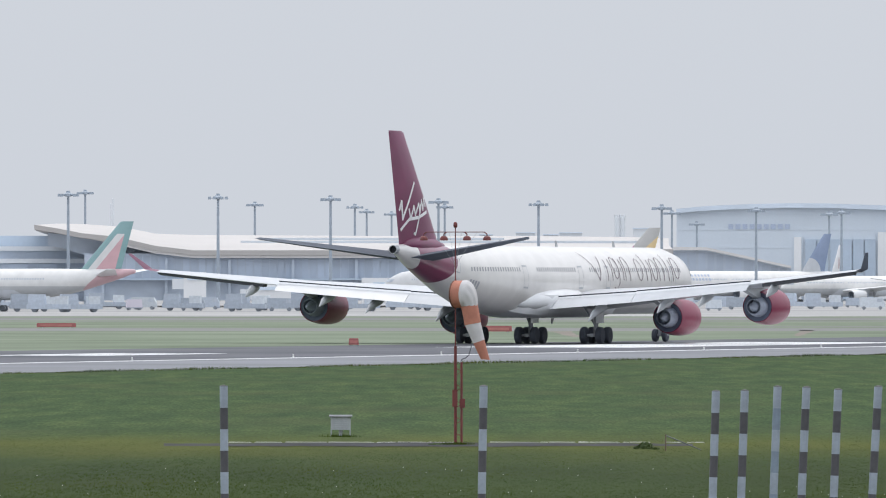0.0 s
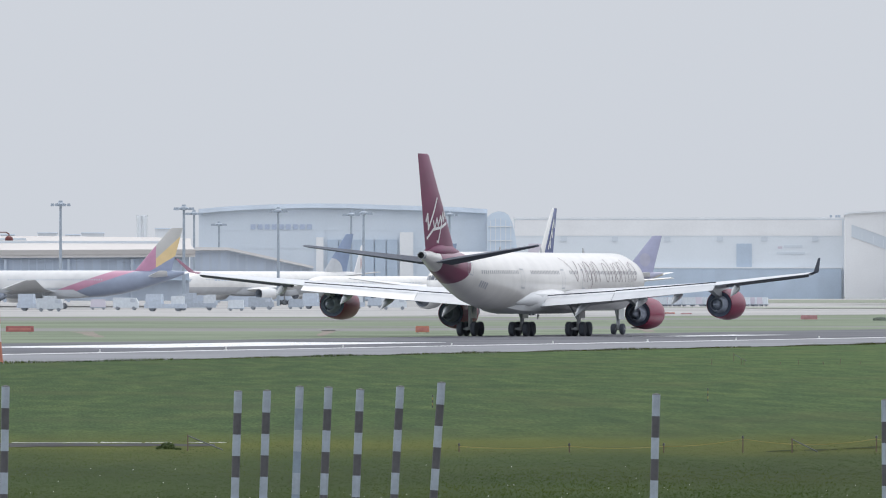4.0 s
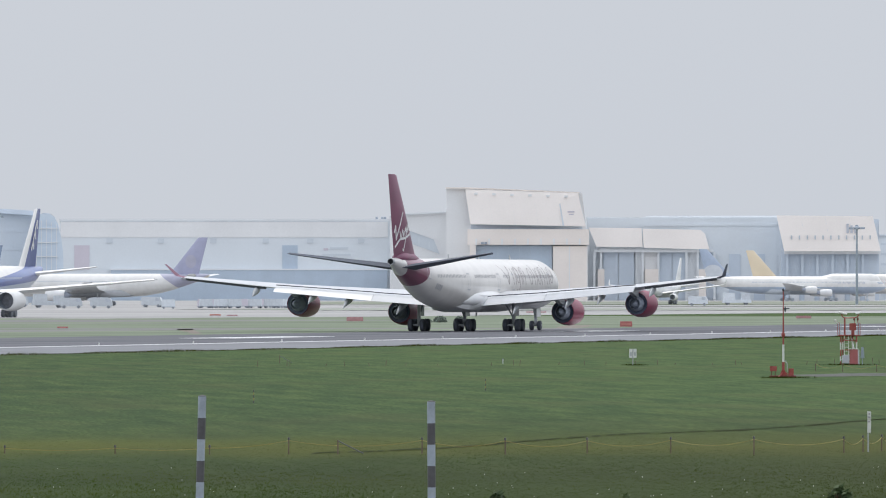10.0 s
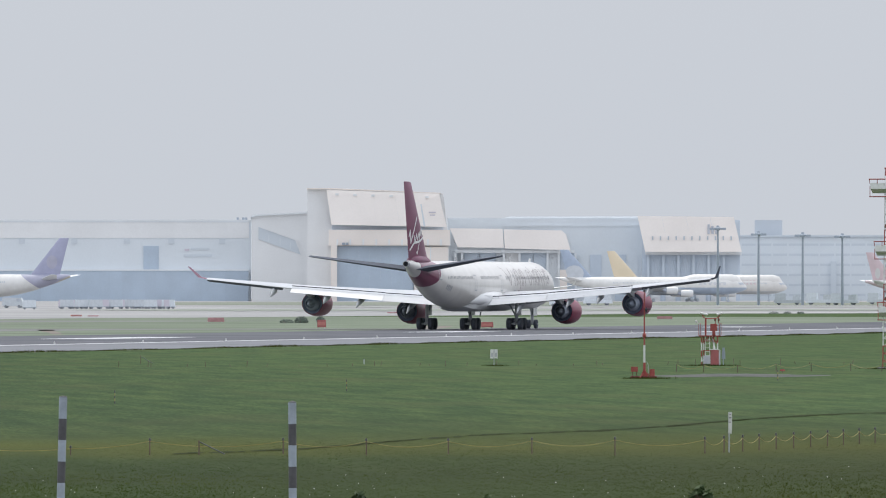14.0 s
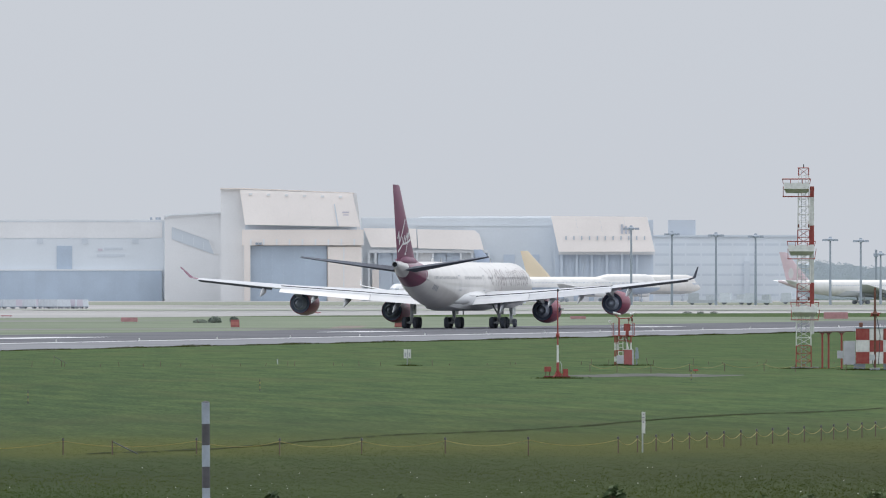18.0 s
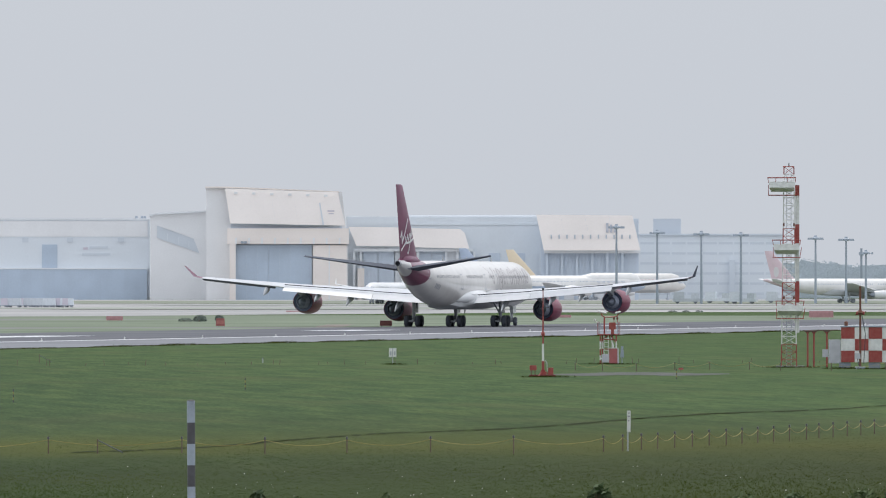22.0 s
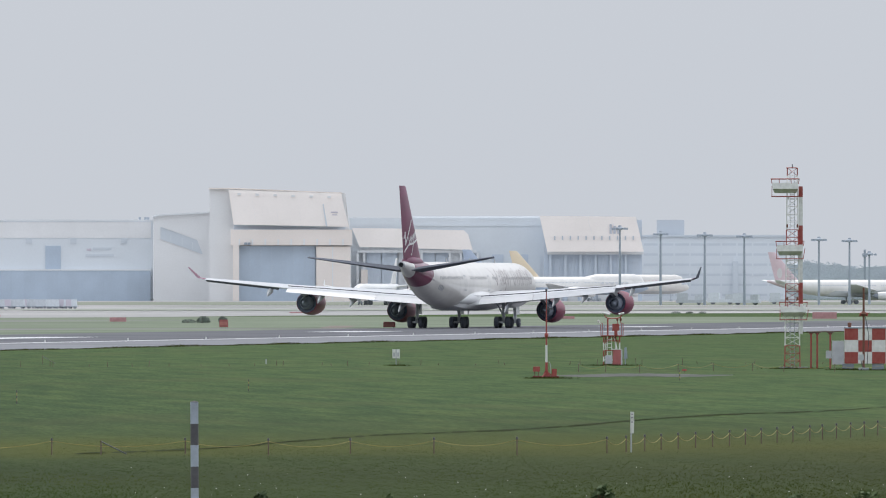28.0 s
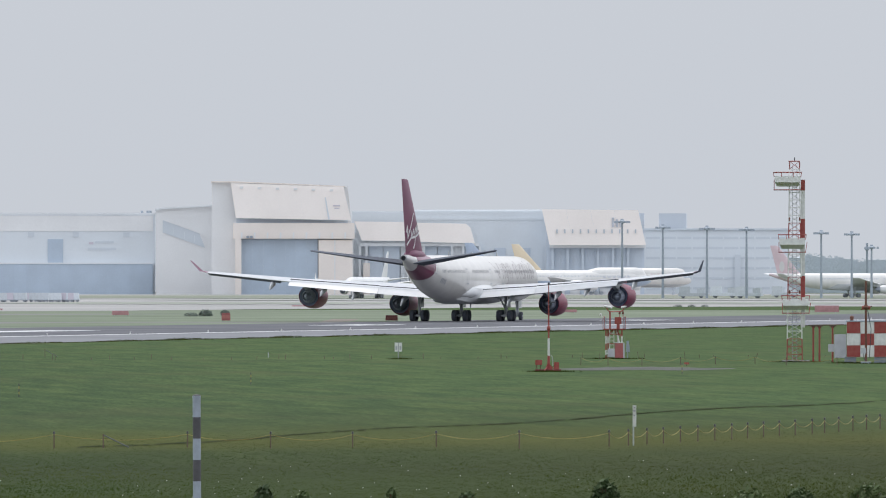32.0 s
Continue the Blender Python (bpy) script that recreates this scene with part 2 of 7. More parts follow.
def grass_material():
    m = bpy.data.materials.new("grass")
    m.use_nodes = True
    n, l = m.node_tree.nodes, m.node_tree.links
    b = n["Principled BSDF"]
    b.inputs["Roughness"].default_value = 0.9
    b.inputs["Specular IOR Level"].default_value = 0.055
    tc, mp = n.new("ShaderNodeTexCoord"), n.new("ShaderNodeMapping")
    mp.inputs["Scale"].default_value = (0.55, 0.05, 1)
    mp.inputs["Rotation"].default_value = (0, 0, radians(-1))
    l.new(tc.outputs["Object"], mp.inputs["Vector"])
    a, c, d = (n.new("ShaderNodeTexNoise") for _ in range(3))
    a.inputs["Scale"].default_value, a.inputs["Detail"].default_value = 1.0, 8
    c.inputs["Scale"].default_value, c.inputs["Detail"].default_value = 0.9, 5
    d.inputs["Scale"].default_value, d.inputs["Detail"].default_value = 5.0, 5
    l.new(mp.outputs["Vector"], a.inputs["Vector"])
    mc, md = n.new("ShaderNodeMapping"), n.new("ShaderNodeMapping")
    mc.inputs["Scale"].default_value, md.inputs["Scale"].default_value = (1.6, 0.12, 1), (1.9, 0.085, 1)
    for q, r in ((mc, c), (md, d)):
        l.new(tc.outputs["Object"], q.inputs["Vector"])
        l.new(q.outputs["Vector"], r.inputs["Vector"])
    r1, r2, mix, mix2 = n.new("ShaderNodeValToRGB"), n.new("ShaderNodeValToRGB"), n.new("ShaderNodeMix"), n.new("ShaderNodeMix")
    e = r1.color_ramp.elements
    e[0].position, e[0].color = 0.3, (0.044, 0.082, 0.033, 1)
    e[1].position, e[1].color = 0.72, (0.091, 0.132, 0.048, 1)
    e2 = e.new(0.52)
    e2.color = (0.064, 0.107, 0.040, 1)
    l.new(a.outputs["Fac"], r1.inputs["Fac"])
    g = r2.color_ramp.elements
    g[0].position, g[0].color = 0.3, (0.55, 0.6, 0.5, 1)
    g[1].position, g[1].color = 0.72, (1.25, 1.2, 1.15, 1)
    for x in (mix, mix2):
        x.data_type, x.blend_type = "RGBA", "MULTIPLY"
    mix.inputs["Factor"].default_value, mix2.inputs["Factor"].default_value = 0.5, 0.5
    l.new(c.outputs["Fac"], r2.inputs["Fac"])
    l.new(r1.outputs["Color"], mix.inputs["A"])
    l.new(r2.outputs["Color"], mix.inputs["B"])
    r3 = n.new("ShaderNodeValToRGB")
    k = r3.color_ramp.elements
    k[0].position, k[0].color = 0.32, (0.3, 0.34, 0.28, 1)
    k[1].position, k[1].color = 0.68, (1.55, 1.5, 1.4, 1)
    l.new(d.outputs["Fac"], r3.inputs["Fac"])
    l.new(mix.outputs["Result"], mix2.inputs["A"])
    l.new(r3.outputs["Color"], mix2.inputs["B"])
    # dry brownish bands
    mb, nbn, rb, mixb = n.new("ShaderNodeMapping"), n.new("ShaderNodeTexNoise"), n.new("ShaderNodeMapRange"), n.new("ShaderNodeMix")
    mb.inputs["Scale"].default_value = (0.13, 0.035, 1)
    mb.inputs["Rotation"].default_value = (0, 0, radians(3))
    nbn.inputs["Scale"].default_value, nbn.inputs["Detail"].default_value = 1.0, 6
    l.new(tc.outputs["Object"], mb.inputs["Vector"])
    l.new(mb.outputs["Vector"], nbn.inputs["Vector"])
    rb.inputs["From Min"].default_value, rb.inputs["From Max"].default_value, rb.inputs["To Max"].default_value = 0.5, 0.72, 0.55
    l.new(nbn.outputs["Fac"], rb.inputs["Value"])
    mixb.data_type = "RGBA"
    l.new(rb.outputs["Result"], mixb.inputs["Factor"])
    l.new(mix2.outputs["Result"], mixb.inputs["A"])
    mixb.inputs["B"].default_value = (0.080, 0.092, 0.038, 1)
    # an unmown brownish edge and a yellowish band across the near field
    sep, wob, fac, tone, mixc = n.new("ShaderNodeSeparateXYZ"), n.new("ShaderNodeMath"), n.new("ShaderNodeValToRGB"), n.new("ShaderNodeValToRGB"), n.new("ShaderNodeMix")
    place = n.new("ShaderNodeMapRange")
    l.new(tc.outputs["Object"], sep.inputs[0])
    wob.operation = "MULTIPLY_ADD"
    wob.inputs[1].default_value = 46
    l.new(nbn.outputs["Fac"], wob.inputs[0])
    l.new(sep.outputs["Y"], wob.inputs[2])
    l.new(wob.outputs[0], place.inputs["Value"])
    place.inputs["From Min"].default_value, place.inputs["From Max"].default_value = 250, 450
    for rr, stops in ((fac, ((0.08, 0.85), (0.22, 0.65), (0.34, 0.8), (0.5, 0.12), (0.66, 0.0))), (tone, ((0.02, (0.044, 0.066, 0.017)), (0.12, (0.034, 0.050, 0.014)), (0.22, (0.047, 0.066, 0.018)), (0.36, (0.120, 0.126, 0.024)), (0.6, (0.078, 0.112, 0.036))))):
        el = rr.color_ramp.elements
        for i, (p, c_) in enumerate(stops):
            e_ = el[i] if i < 2 else el.new(p)
            e_.position, e_.color = p, (c_, c_, c_, 1) if isinstance(c_, float) else (*c_, 1)
        l.new(place.outputs["Result"], rr.inputs["Fac"])
    mixc.data_type = "RGBA"
    l.new(fac.outputs["Color"], mixc.inputs["Factor"])
    l.new(mixb.outputs["Result"], mixc.inputs["A"])
    l.new(tone.outputs["Color"], mixc.inputs["B"])
    # drier, browner turf towards the fenced end of the near field
    dry, mixd = n.new("ShaderNodeMapRange"), n.new("ShaderNodeMix")
    dry.inputs["From Min"].default_value, dry.inputs["From Max"].default_value, dry.inputs["To Max"].default_value = 14, 46, 0.55
    near_, both_ = n.new("ShaderNodeMapRange"), n.new("ShaderNodeMath")
    near_.inputs["From Min"].default_value, near_.inputs["From Max"].default_value = 420, 315
    both_.operation = "MULTIPLY"
    l.new(sep.outputs["X"], dry.inputs["Value"])
    l.new(wob.outputs[0], near_.inputs["Value"])
    l.new(dry.outputs["Result"], both_.inputs[0])
    l.new(near_.outputs["Result"], both_.inputs[1])
    mixd.data_type = "RGBA"
    l.new(both_.outputs[0], mixd.inputs["Factor"])
    l.new(mixc.outputs["Result"], mixd.inputs["A"])
    mixd.inputs["B"].default_value = (0.040, 0.043, 0.011, 1)
    # darker, lusher turf towards the windsock
    lush, mixe = n.new("ShaderNodeMapRange"), n.new("ShaderNodeMix")
    lush.inputs["From Min"].default_value, lush.inputs["From Max"].default_value = 62, 22
    l.new(sep.outputs["X"], lush.inputs["Value"])
    mixe.data_type, mixe.blend_type = "RGBA", "MULTIPLY"
    l.new(lush.outputs["Result"], mixe.inputs["Factor"])
    l.new(mixd.outputs["Result"], mixe.inputs["A"])
    mixe.inputs["B"].default_value = (0.78, 0.80, 0.82, 1)
    l.new(mixe.outputs["Result"], b.inputs["Base Color"])
    bp = n.new("ShaderNodeBump")
    bp.inputs["Strength"].default_value, bp.inputs["Distance"].default_value = 0.35, 0.1
    l.new(d.outputs["Fac"], bp.inputs["Height"])
    l.new(bp.outputs["Normal"], b.inputs["Normal"])
    return m


M["grass"] = grass_material()


def blade_material():
    m = bpy.data.materials.new("blade")
    m.use_nodes = True
    n, l = m.node_tree.nodes, m.node_tree.links
    b = n["Principled BSDF"]
    b.inputs["Roughness"].default_value, b.inputs["Specular IOR Level"].default_value = 0.9, 0.04
    geo, ramp, tc, noi = n.new("ShaderNodeNewGeometry"), n.new("ShaderNodeValToRGB"), n.new("ShaderNodeTexCoord"), n.new("ShaderNodeTexNoise")
    e = ramp.color_ramp.elements
    e[0].color, e[1].color = (0.030, 0.062, 0.014, 1), (0.084, 0.106, 0.022, 1)
    noi.inputs["Scale"].default_value, noi.inputs["Detail"].default_value = 1.0, 8
    mp = n.new("ShaderNodeMapping")
    mp.inputs["Scale"].default_value = (0.13, 0.045, 1)
    mp.inputs["Rotation"].default_value = (0, 0, radians(-6))
    l.new(tc.outputs["Object"], mp.inputs["Vector"])
    l.new(mp.outputs["Vector"], noi.inputs["Vector"])
    add = n.new("ShaderNodeMath")
    add.operation = "MULTIPLY_ADD"
    add.inputs[1].default_value = 0.22
    l.new(geo.outputs["Random Per Island"], add.inputs[0])
    sh = n.new("ShaderNodeMath")
    sh.operation = "MULTIPLY_ADD"
    sh.inputs[1].default_value, sh.inputs[2].default_value = 3.0, -1.12
    l.new(noi.outputs["Fac"], sh.inputs[0])
    l.new(sh.outputs[0], add.inputs[2])
    l.new(add.outputs[0], ramp.inputs["Fac"])
    # browner towards the fenced end of the field
    sep, dry, brown = n.new("ShaderNodeSeparateXYZ"), n.new("ShaderNodeMapRange"), n.new("ShaderNodeMix")
    dry.inputs["From Min"].default_value, dry.inputs["From Max"].default_value, dry.inputs["To Max"].default_value = 14, 42, 0.75
    brown.data_type = "RGBA"
    brown.inputs["B"].default_value = (0.042, 0.047, 0.012, 1)
    l.new(tc.outputs["Object"], sep.inputs[0])
    l.new(sep.outputs["X"], dry.inputs["Value"])
    l.new(dry.outputs["Result"], brown.inputs["Factor"])
    l.new(ramp.outputs["Color"], brown.inputs["A"])
    l.new(brown.outputs["Result"], b.inputs["Base Color"])
    thin, both = n.new("ShaderNodeBsdfTranslucent"), n.new("ShaderNodeMixShader")
    both.inputs["Fac"].default_value = 0.65
    l.new(brown.outputs["Result"], thin.inputs["Color"])
    l.new(b.outputs["BSDF"], both.inputs[1])
    l.new(thin.outputs["BSDF"], both.inputs[2])
    l.new(both.outputs["Shader"], n["Material Output"].inputs["Surface"])
    return m


M["blade"] = blade_material()


# ---- mesh helpers ----
def mesh_object(name, bm, material, smooth=False):
    me = bpy.data.meshes.new(name)
    bmesh.ops.recalc_face_normals(bm, faces=bm.faces[:])
    bm.to_mesh(me)
    bm.free()
    for m in material if isinstance(material, (list, tuple)) else [material]:
        me.materials.append(m)
    if smooth:
        me.polygons.foreach_set("use_smooth", [True] * len(me.polygons))
        me.set_sharp_from_angle(angle=radians(40))
    return new(name, me)


def part(name, bm, material, parent, label="", smooth=False):
    ob = mesh_object(name, bm, material, smooth)
    ob.parent = parent
    if label:
        tagged(ob, label)
    return ob


def box(bm, x0, x1, y0, y1, z0, z1, m=None, taper=0.0):
    """A box; taper draws its top in on all sides."""
    t = taper
    c = [(x0, y0, z0), (x1, y0, z0), (x1, y1, z0), (x0, y1, z0),
         (x0 + t, y0 + t, z1), (x1 - t, y0 + t, z1), (x1 - t, y1 - t, z1), (x0 + t, y1 - t, z1)]
    v = [bm.verts.new(m @ Vector(p) if m else p) for p in c]
    for q in ((3, 2, 1, 0), (4, 5, 6, 7), (0, 1, 5, 4), (1, 2, 6, 5), (2, 3, 7, 6), (3, 0, 4, 7)):
        bm.faces.new([v[i] for i in q])
    return bm


def loft(bm, rings, cap=True, closed=True):
    """Skin over rings of equal numbers of points."""
    vs = [[bm.verts.new(p) for p in r] for r in rings]
    k = len(vs[0])
    for a, b in zip(vs, vs[1:]):
        for i in range(k if closed else k - 1):
            bm.faces.new((a[i], a[(i + 1) % k], b[(i + 1) % k], b[i]))
    if cap:
        bm.faces.new(vs[0][::-1])
        bm.faces.new(vs[-1])
    return bm


def rod(bm, p, q, r0, r1=None, k=8):
    """A round bar from p to q."""
    p, q = Vector(p), Vector(q)
    r1 = r0 if r1 is None else r1
    z = (q - p).normalized()
    x = z.orthogonal().normalized()
    y = z.cross(x)
    ring = lambda c, r: [c + r * (math.cos(2 * math.pi * i / k) * x + math.sin(2 * math.pi * i / k) * y) for i in range(k)]
    return loft(bm, [ring(p, r0), ring(q, r1)])


def spin(bm, profile, axis="y", k=24, centre=(0, 0, 0), cap=True):
    """Turn a profile of (along, radius) about an axis through centre."""
    rings = []
    for a, r in profile:
        ring = []
        for i in range(k):
            c, s = r * math.cos(2 * math.pi * i / k), r * math.sin(2 * math.pi * i / k)
            p = (c, a, s) if axis == "y" else (a, c, s) if axis == "x" else (c, s, a)
            ring.append(Vector(centre) + Vector(p))
        rings.append(ring)
    return loft(bm, rings, cap)


def prism(bm, outline, x0, x1, axis="x"):
    """An outline of (a, b) pushed from x0 to x1 along an axis."""
    f = {"x": lambda a, b, x: (x, a, b), "y": lambda a, b, x: (a, x, b), "z": lambda a, b, x: (a, b, x)}[axis]
    return loft(bm, [[f(a, b, x0) for a, b in outline], [f(a, b, x1) for a, b in outline]])


def nb():
    return bmesh.new()


def thing(name, label, category, x, y, z=0.0, rz=0.0, group="", kind=""):
    """An empty at a thing's foot."""
    ob = new(name)
    ob.empty_display_size = 0.2
    ob.matrix_basis = pose(x, y, z, 0, 0, rz)
    return tagged(ob, label, category, group, kind)


def square_on(u):
    """The turn in degrees that sets a thing square to the bearing u."""
    return -math.degrees((u - 784) / MARKS)


# ---- the field, the runway and the pavements ----
HEAD = 19.017
HD = Vector((math.sin(radians(HEAD)), math.cos(radians(HEAD))))
RT = Vector((HD.y, -HD.x))


def rise(d):
    """Height of the field at d metres from the camera: the mound in front, the level field, the slow rise to the aprons."""
    if d < 60:
        return 2.75
    if d < 190:
        s = (d - 60) / 130
        return 2.75 * (1 - s * s * (3 - 2 * s)) if d > 110 else 2.75 - 2.75 * (s * s * (3 - 2 * s))
    return 0.0 if d < 1800 else min(0.45, 0.45 * (d - 1800) / 1200)


def build_ground():
    radii = [12, 30, 45, 60, 75, 90, 105, 120, 135, 150, 165, 180, 190, 230, 300, 400, 550, 700, 900, 1200, 1500, 1800, 2200, 2600, 3000, 3600, 4300, 4900]
    bm, k = nb(), 180
    c = bm.verts.new((0, 0, rise(0)))
    prev = None
    for r in radii:
        ring = [bm.verts.new((r * math.sin(2 * math.pi * i / k), r * math.cos(2 * math.pi * i / k), rise(r))) for i in range(k)]
        for i in range(k):
            j = (i + 1) % k
            bm.faces.new((c, ring[j], ring[i]) if prev is None else (prev[i], prev[j], ring[j], ring[i]))
        prev = ring
    tagged(mesh_object("ground", bm, M["grass"]), "mown green airfield grass with yellowish streaks", "grass", kind="structure")


def strip(bm, a0, a1, o0, o1, z0, z1):
    """A slab along the runway's axis: from a0 to a1 along it, o0 to o1 to its right."""
    c = [HD * a + RT * o for a, o in ((a0, o0), (a1, o0), (a1, o1), (a0, o1))]
    lo = [bm.verts.new((p.x, p.y, z0)) for p in c]
    hi = [bm.verts.new((p.x, p.y, z1)) for p in c]
    bm.faces.new(hi)
    for i in range(4):
        bm.faces.new((lo[i], lo[(i + 1) % 4], hi[(i + 1) % 4], hi[i]))


# painted bars: start along the runway, number, first offset, width, length
TOUCHDOWN = ((640, 3, -254, 2.2, 25), (741, 5, -256, 2.7, 80), (928, 2, -253, 2.4, 38), (1088, 2, -255, 2.2, 25), (1244, 2, -254, 2.2, 22))


def build_pavements():
    bm = nb()
    strip(bm, -1200, 1740, -271, -225.4, -0.05, 0.03)
    runway = tagged(mesh_object("runway", bm, M["asphalt"]), "dark grey asphalt runway, slightly shiny", "runway", kind="structure")
    bm = nb()
    strip(bm, -1200, 1740, -225.4, -200, -0.05, 0.025)
    part("shoulder", bm, M["shoulder"], runway, "paler paved shoulder")
    bm = nb()
    strip(bm, -1200, 1740, -226.6, -225.2, 0.03, 0.036)
    part("edge_line", bm, M["marking"], runway, "painted white edge line")
    for a, n, o, w, length in TOUCHDOWN:
        for i in range(n):
            bm = nb()
            strip(bm, a, a + length, o + i * 3.3, o + i * 3.3 + w, 0.03, 0.037)
            part("touchdown_bar", bm, M["marking"], runway, "painted white bar")
    bm = nb()
    # the taxiways taper into one another where they bend away
    for i, (a0, a1, u0, u1, join) in enumerate(((1085, 1165, -900, 1500, 1206), (1385, 1400, -900, 1600, 1393), (1440, 1560, -900, 1700, 1540), (1192, 1220, 1500, 4500, 1206))):
        us = list(range(u0, u1 + 1, 200))
        narrow = {u: 1.0 for u in us}
        for k in range(1, 9):
            e = u1 + 100 * k if i < 3 else u0 - 60 * k
            us.append(e)
            narrow[e] = 1 - k / 8
        us.sort()
        rows = [[(*site(u, join + (a - join) * narrow[u] + (0.5 if a == a1 else 0)), 0.012 + 0.003 * i) for u in us] for a in (a0, a1)]
        loft(bm, rows, cap=False, closed=False)
    tagged(mesh_object("taxiway", bm, M["taxi_concrete"]), "pale concrete taxiways between strips of grass", "taxiway", kind="structure")
    bm = nb()
    near = lambda u: 1640 + 360 * min(1, max(0, (u - 1900) / 1300)) + 12 * math.sin(u * 0.013)
    rows = [[(*site(u, near(u) + (d - 1640) * (4300 - near(u)) / 2660), rise(near(u) + (d - 1640) * (4300 - near(u)) / 2660) + 0.02) for u in range(-1600, 5401, 100)] for d in (1640, 1800, 2000, 2200, 2600, 3000, 3600, 4300)]
    loft(bm, rows, cap=False, closed=False)
    tagged(mesh_object("apron", bm, M["concrete"]), "wide pale concrete apron", "apron", kind="structure")
    # grass medians between the apron's lanes, haze mixed into their green
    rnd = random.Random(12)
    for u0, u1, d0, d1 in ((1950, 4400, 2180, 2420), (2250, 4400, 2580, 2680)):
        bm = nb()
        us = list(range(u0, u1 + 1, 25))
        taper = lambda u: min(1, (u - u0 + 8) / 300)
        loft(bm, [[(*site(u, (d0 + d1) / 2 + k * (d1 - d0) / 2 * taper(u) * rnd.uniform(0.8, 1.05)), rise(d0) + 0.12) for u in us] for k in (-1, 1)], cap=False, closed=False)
        tagged(mesh_object("median", bm, M["hazed_median"]), "thin strip of haze-paled grass between apron lanes", "grass", kind="structure")
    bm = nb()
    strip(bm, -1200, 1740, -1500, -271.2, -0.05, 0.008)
    tagged(mesh_object("verge", bm, M["hazed_verge"]), "haze-paled grass between the runway and the taxiways", "grass", kind="structure")


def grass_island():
    """A strip of grass before the far hangars, haze mixed into its green."""
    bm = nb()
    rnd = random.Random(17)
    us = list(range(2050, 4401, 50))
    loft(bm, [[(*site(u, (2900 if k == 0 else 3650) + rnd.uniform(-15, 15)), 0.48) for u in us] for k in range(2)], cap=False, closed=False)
    tagged(mesh_object("grass_island", bm, M["hazed_grass"]), "hazy strip of grass before the far hangars", "grass", kind="structure")


def bare_patches():
    """Bare earth where vehicles have crossed the far verge."""
    rnd = random.Random(31)
    for u, v, w, skew in ((1006, 592, 44, -16), (1420, 590, 30, 10), (1985, 583, 40, -14), (2655, 578, 60, 18)):
        bm = nb()
        ds = [reach(v + 5 - 10 * i / 7) for i in range(8)]
        loft(bm, [[(*site(u + skew * (i / 7 - 0.5) * 2 + k * w * (0.5 + 0.5 * i / 7) * rnd.uniform(0.6, 1.1) / 2, d), 0.012) for i, d in enumerate(ds)] for k in (-1, 1)], cap=False, closed=False)
        tagged(mesh_object("earth_patch", bm, M["bare_earth"]), "worn pale patch of bare earth in the verge", "ground", kind="structure")


build_ground()
build_pavements()
grass_island()
bare_patches()


# ---- aircraft ----
def livery(name, base, zones, rough=0.32):
    """Aircraft paint: zones of (colour, kind, numbers) over a base; 'oval': along, height, half sizes; 'side': a, b, c where a*along + b*height > c."""
    m = bpy.data.materials.new(name)
    m.use_nodes = True
    n, l = m.node_tree.nodes, m.node_tree.links
    b = n["Principled BSDF"]
    b.inputs["Roughness"].default_value, b.inputs["Coat Weight"].default_value = rough, 0.3
    tc, sep, grime = n.new("ShaderNodeTexCoord"), n.new("ShaderNodeSeparateXYZ"), n.new("ShaderNodeTexNoise")
    l.new(tc.outputs["Object"], sep.inputs[0])
    l.new(tc.outputs["Object"], grime.inputs["Vector"])
    grime.inputs["Scale"].default_value, grime.inputs["Detail"].default_value = 0.6, 6

    def calc(op, a, bb, c=0.0):
        q = n.new("ShaderNodeMath")
        q.operation = op
        for i, v in enumerate((a, bb, c)):
            if isinstance(v, (int, float)):
                q.inputs[i].default_value = v
            else:
                l.new(v, q.inputs[i])
        return q.outputs[0]

    col = None
    for colour, kind, v in zones:
        if kind == "oval":
            p = calc("MULTIPLY_ADD", sep.outputs["Y"], -1 / v[2], -v[0] / v[2])
            q = calc("MULTIPLY_ADD", sep.outputs["Z"], 1 / v[3], -v[1] / v[3])
            mask = calc("LESS_THAN", calc("ADD", calc("MULTIPLY", p, p), calc("MULTIPLY", q, q)), 1.0)
        else:
            p = calc("MULTIPLY_ADD", sep.outputs["Y"], -v[0], 0.0)
            mask = calc("GREATER_THAN", calc("MULTIPLY_ADD", sep.outputs["Z"], v[1], p), v[2])
        mx = n.new("ShaderNodeMix")
        mx.data_type = "RGBA"
        l.new(mask, mx.inputs["Factor"])
        if col is None:
            mx.inputs["A"].default_value = (*base, 1)
        else:
            l.new(col, mx.inputs["A"])
        mx.inputs["B"].default_value = (*colour, 1)
        col = mx.outputs["Result"]
    mx = n.new("ShaderNodeMix")
    mx.data_type, mx.blend_type = "RGBA", "MULTIPLY"
    mx.inputs["Factor"].default_value = 0.25
    if col is None:
        mx.inputs["A"].default_value = (*base, 1)
    else:
        l.new(col, mx.inputs["A"])
    l.new(grime.outputs["Fac"], mx.inputs["B"])
    l.new(mx.outputs["Result"], b.inputs["Base Color"])
    return m


AIRFOIL = ((0.0, 0.0), (0.04, 0.28), (0.15, 0.46), (0.35, 0.52), (0.6, 0.38), (0.82, 0.17), (1.0, 0.012),
           (1.0, -0.012), (0.8, -0.1), (0.55, -0.3), (0.3, -0.46), (0.1, -0.36), (0.03, -0.2))


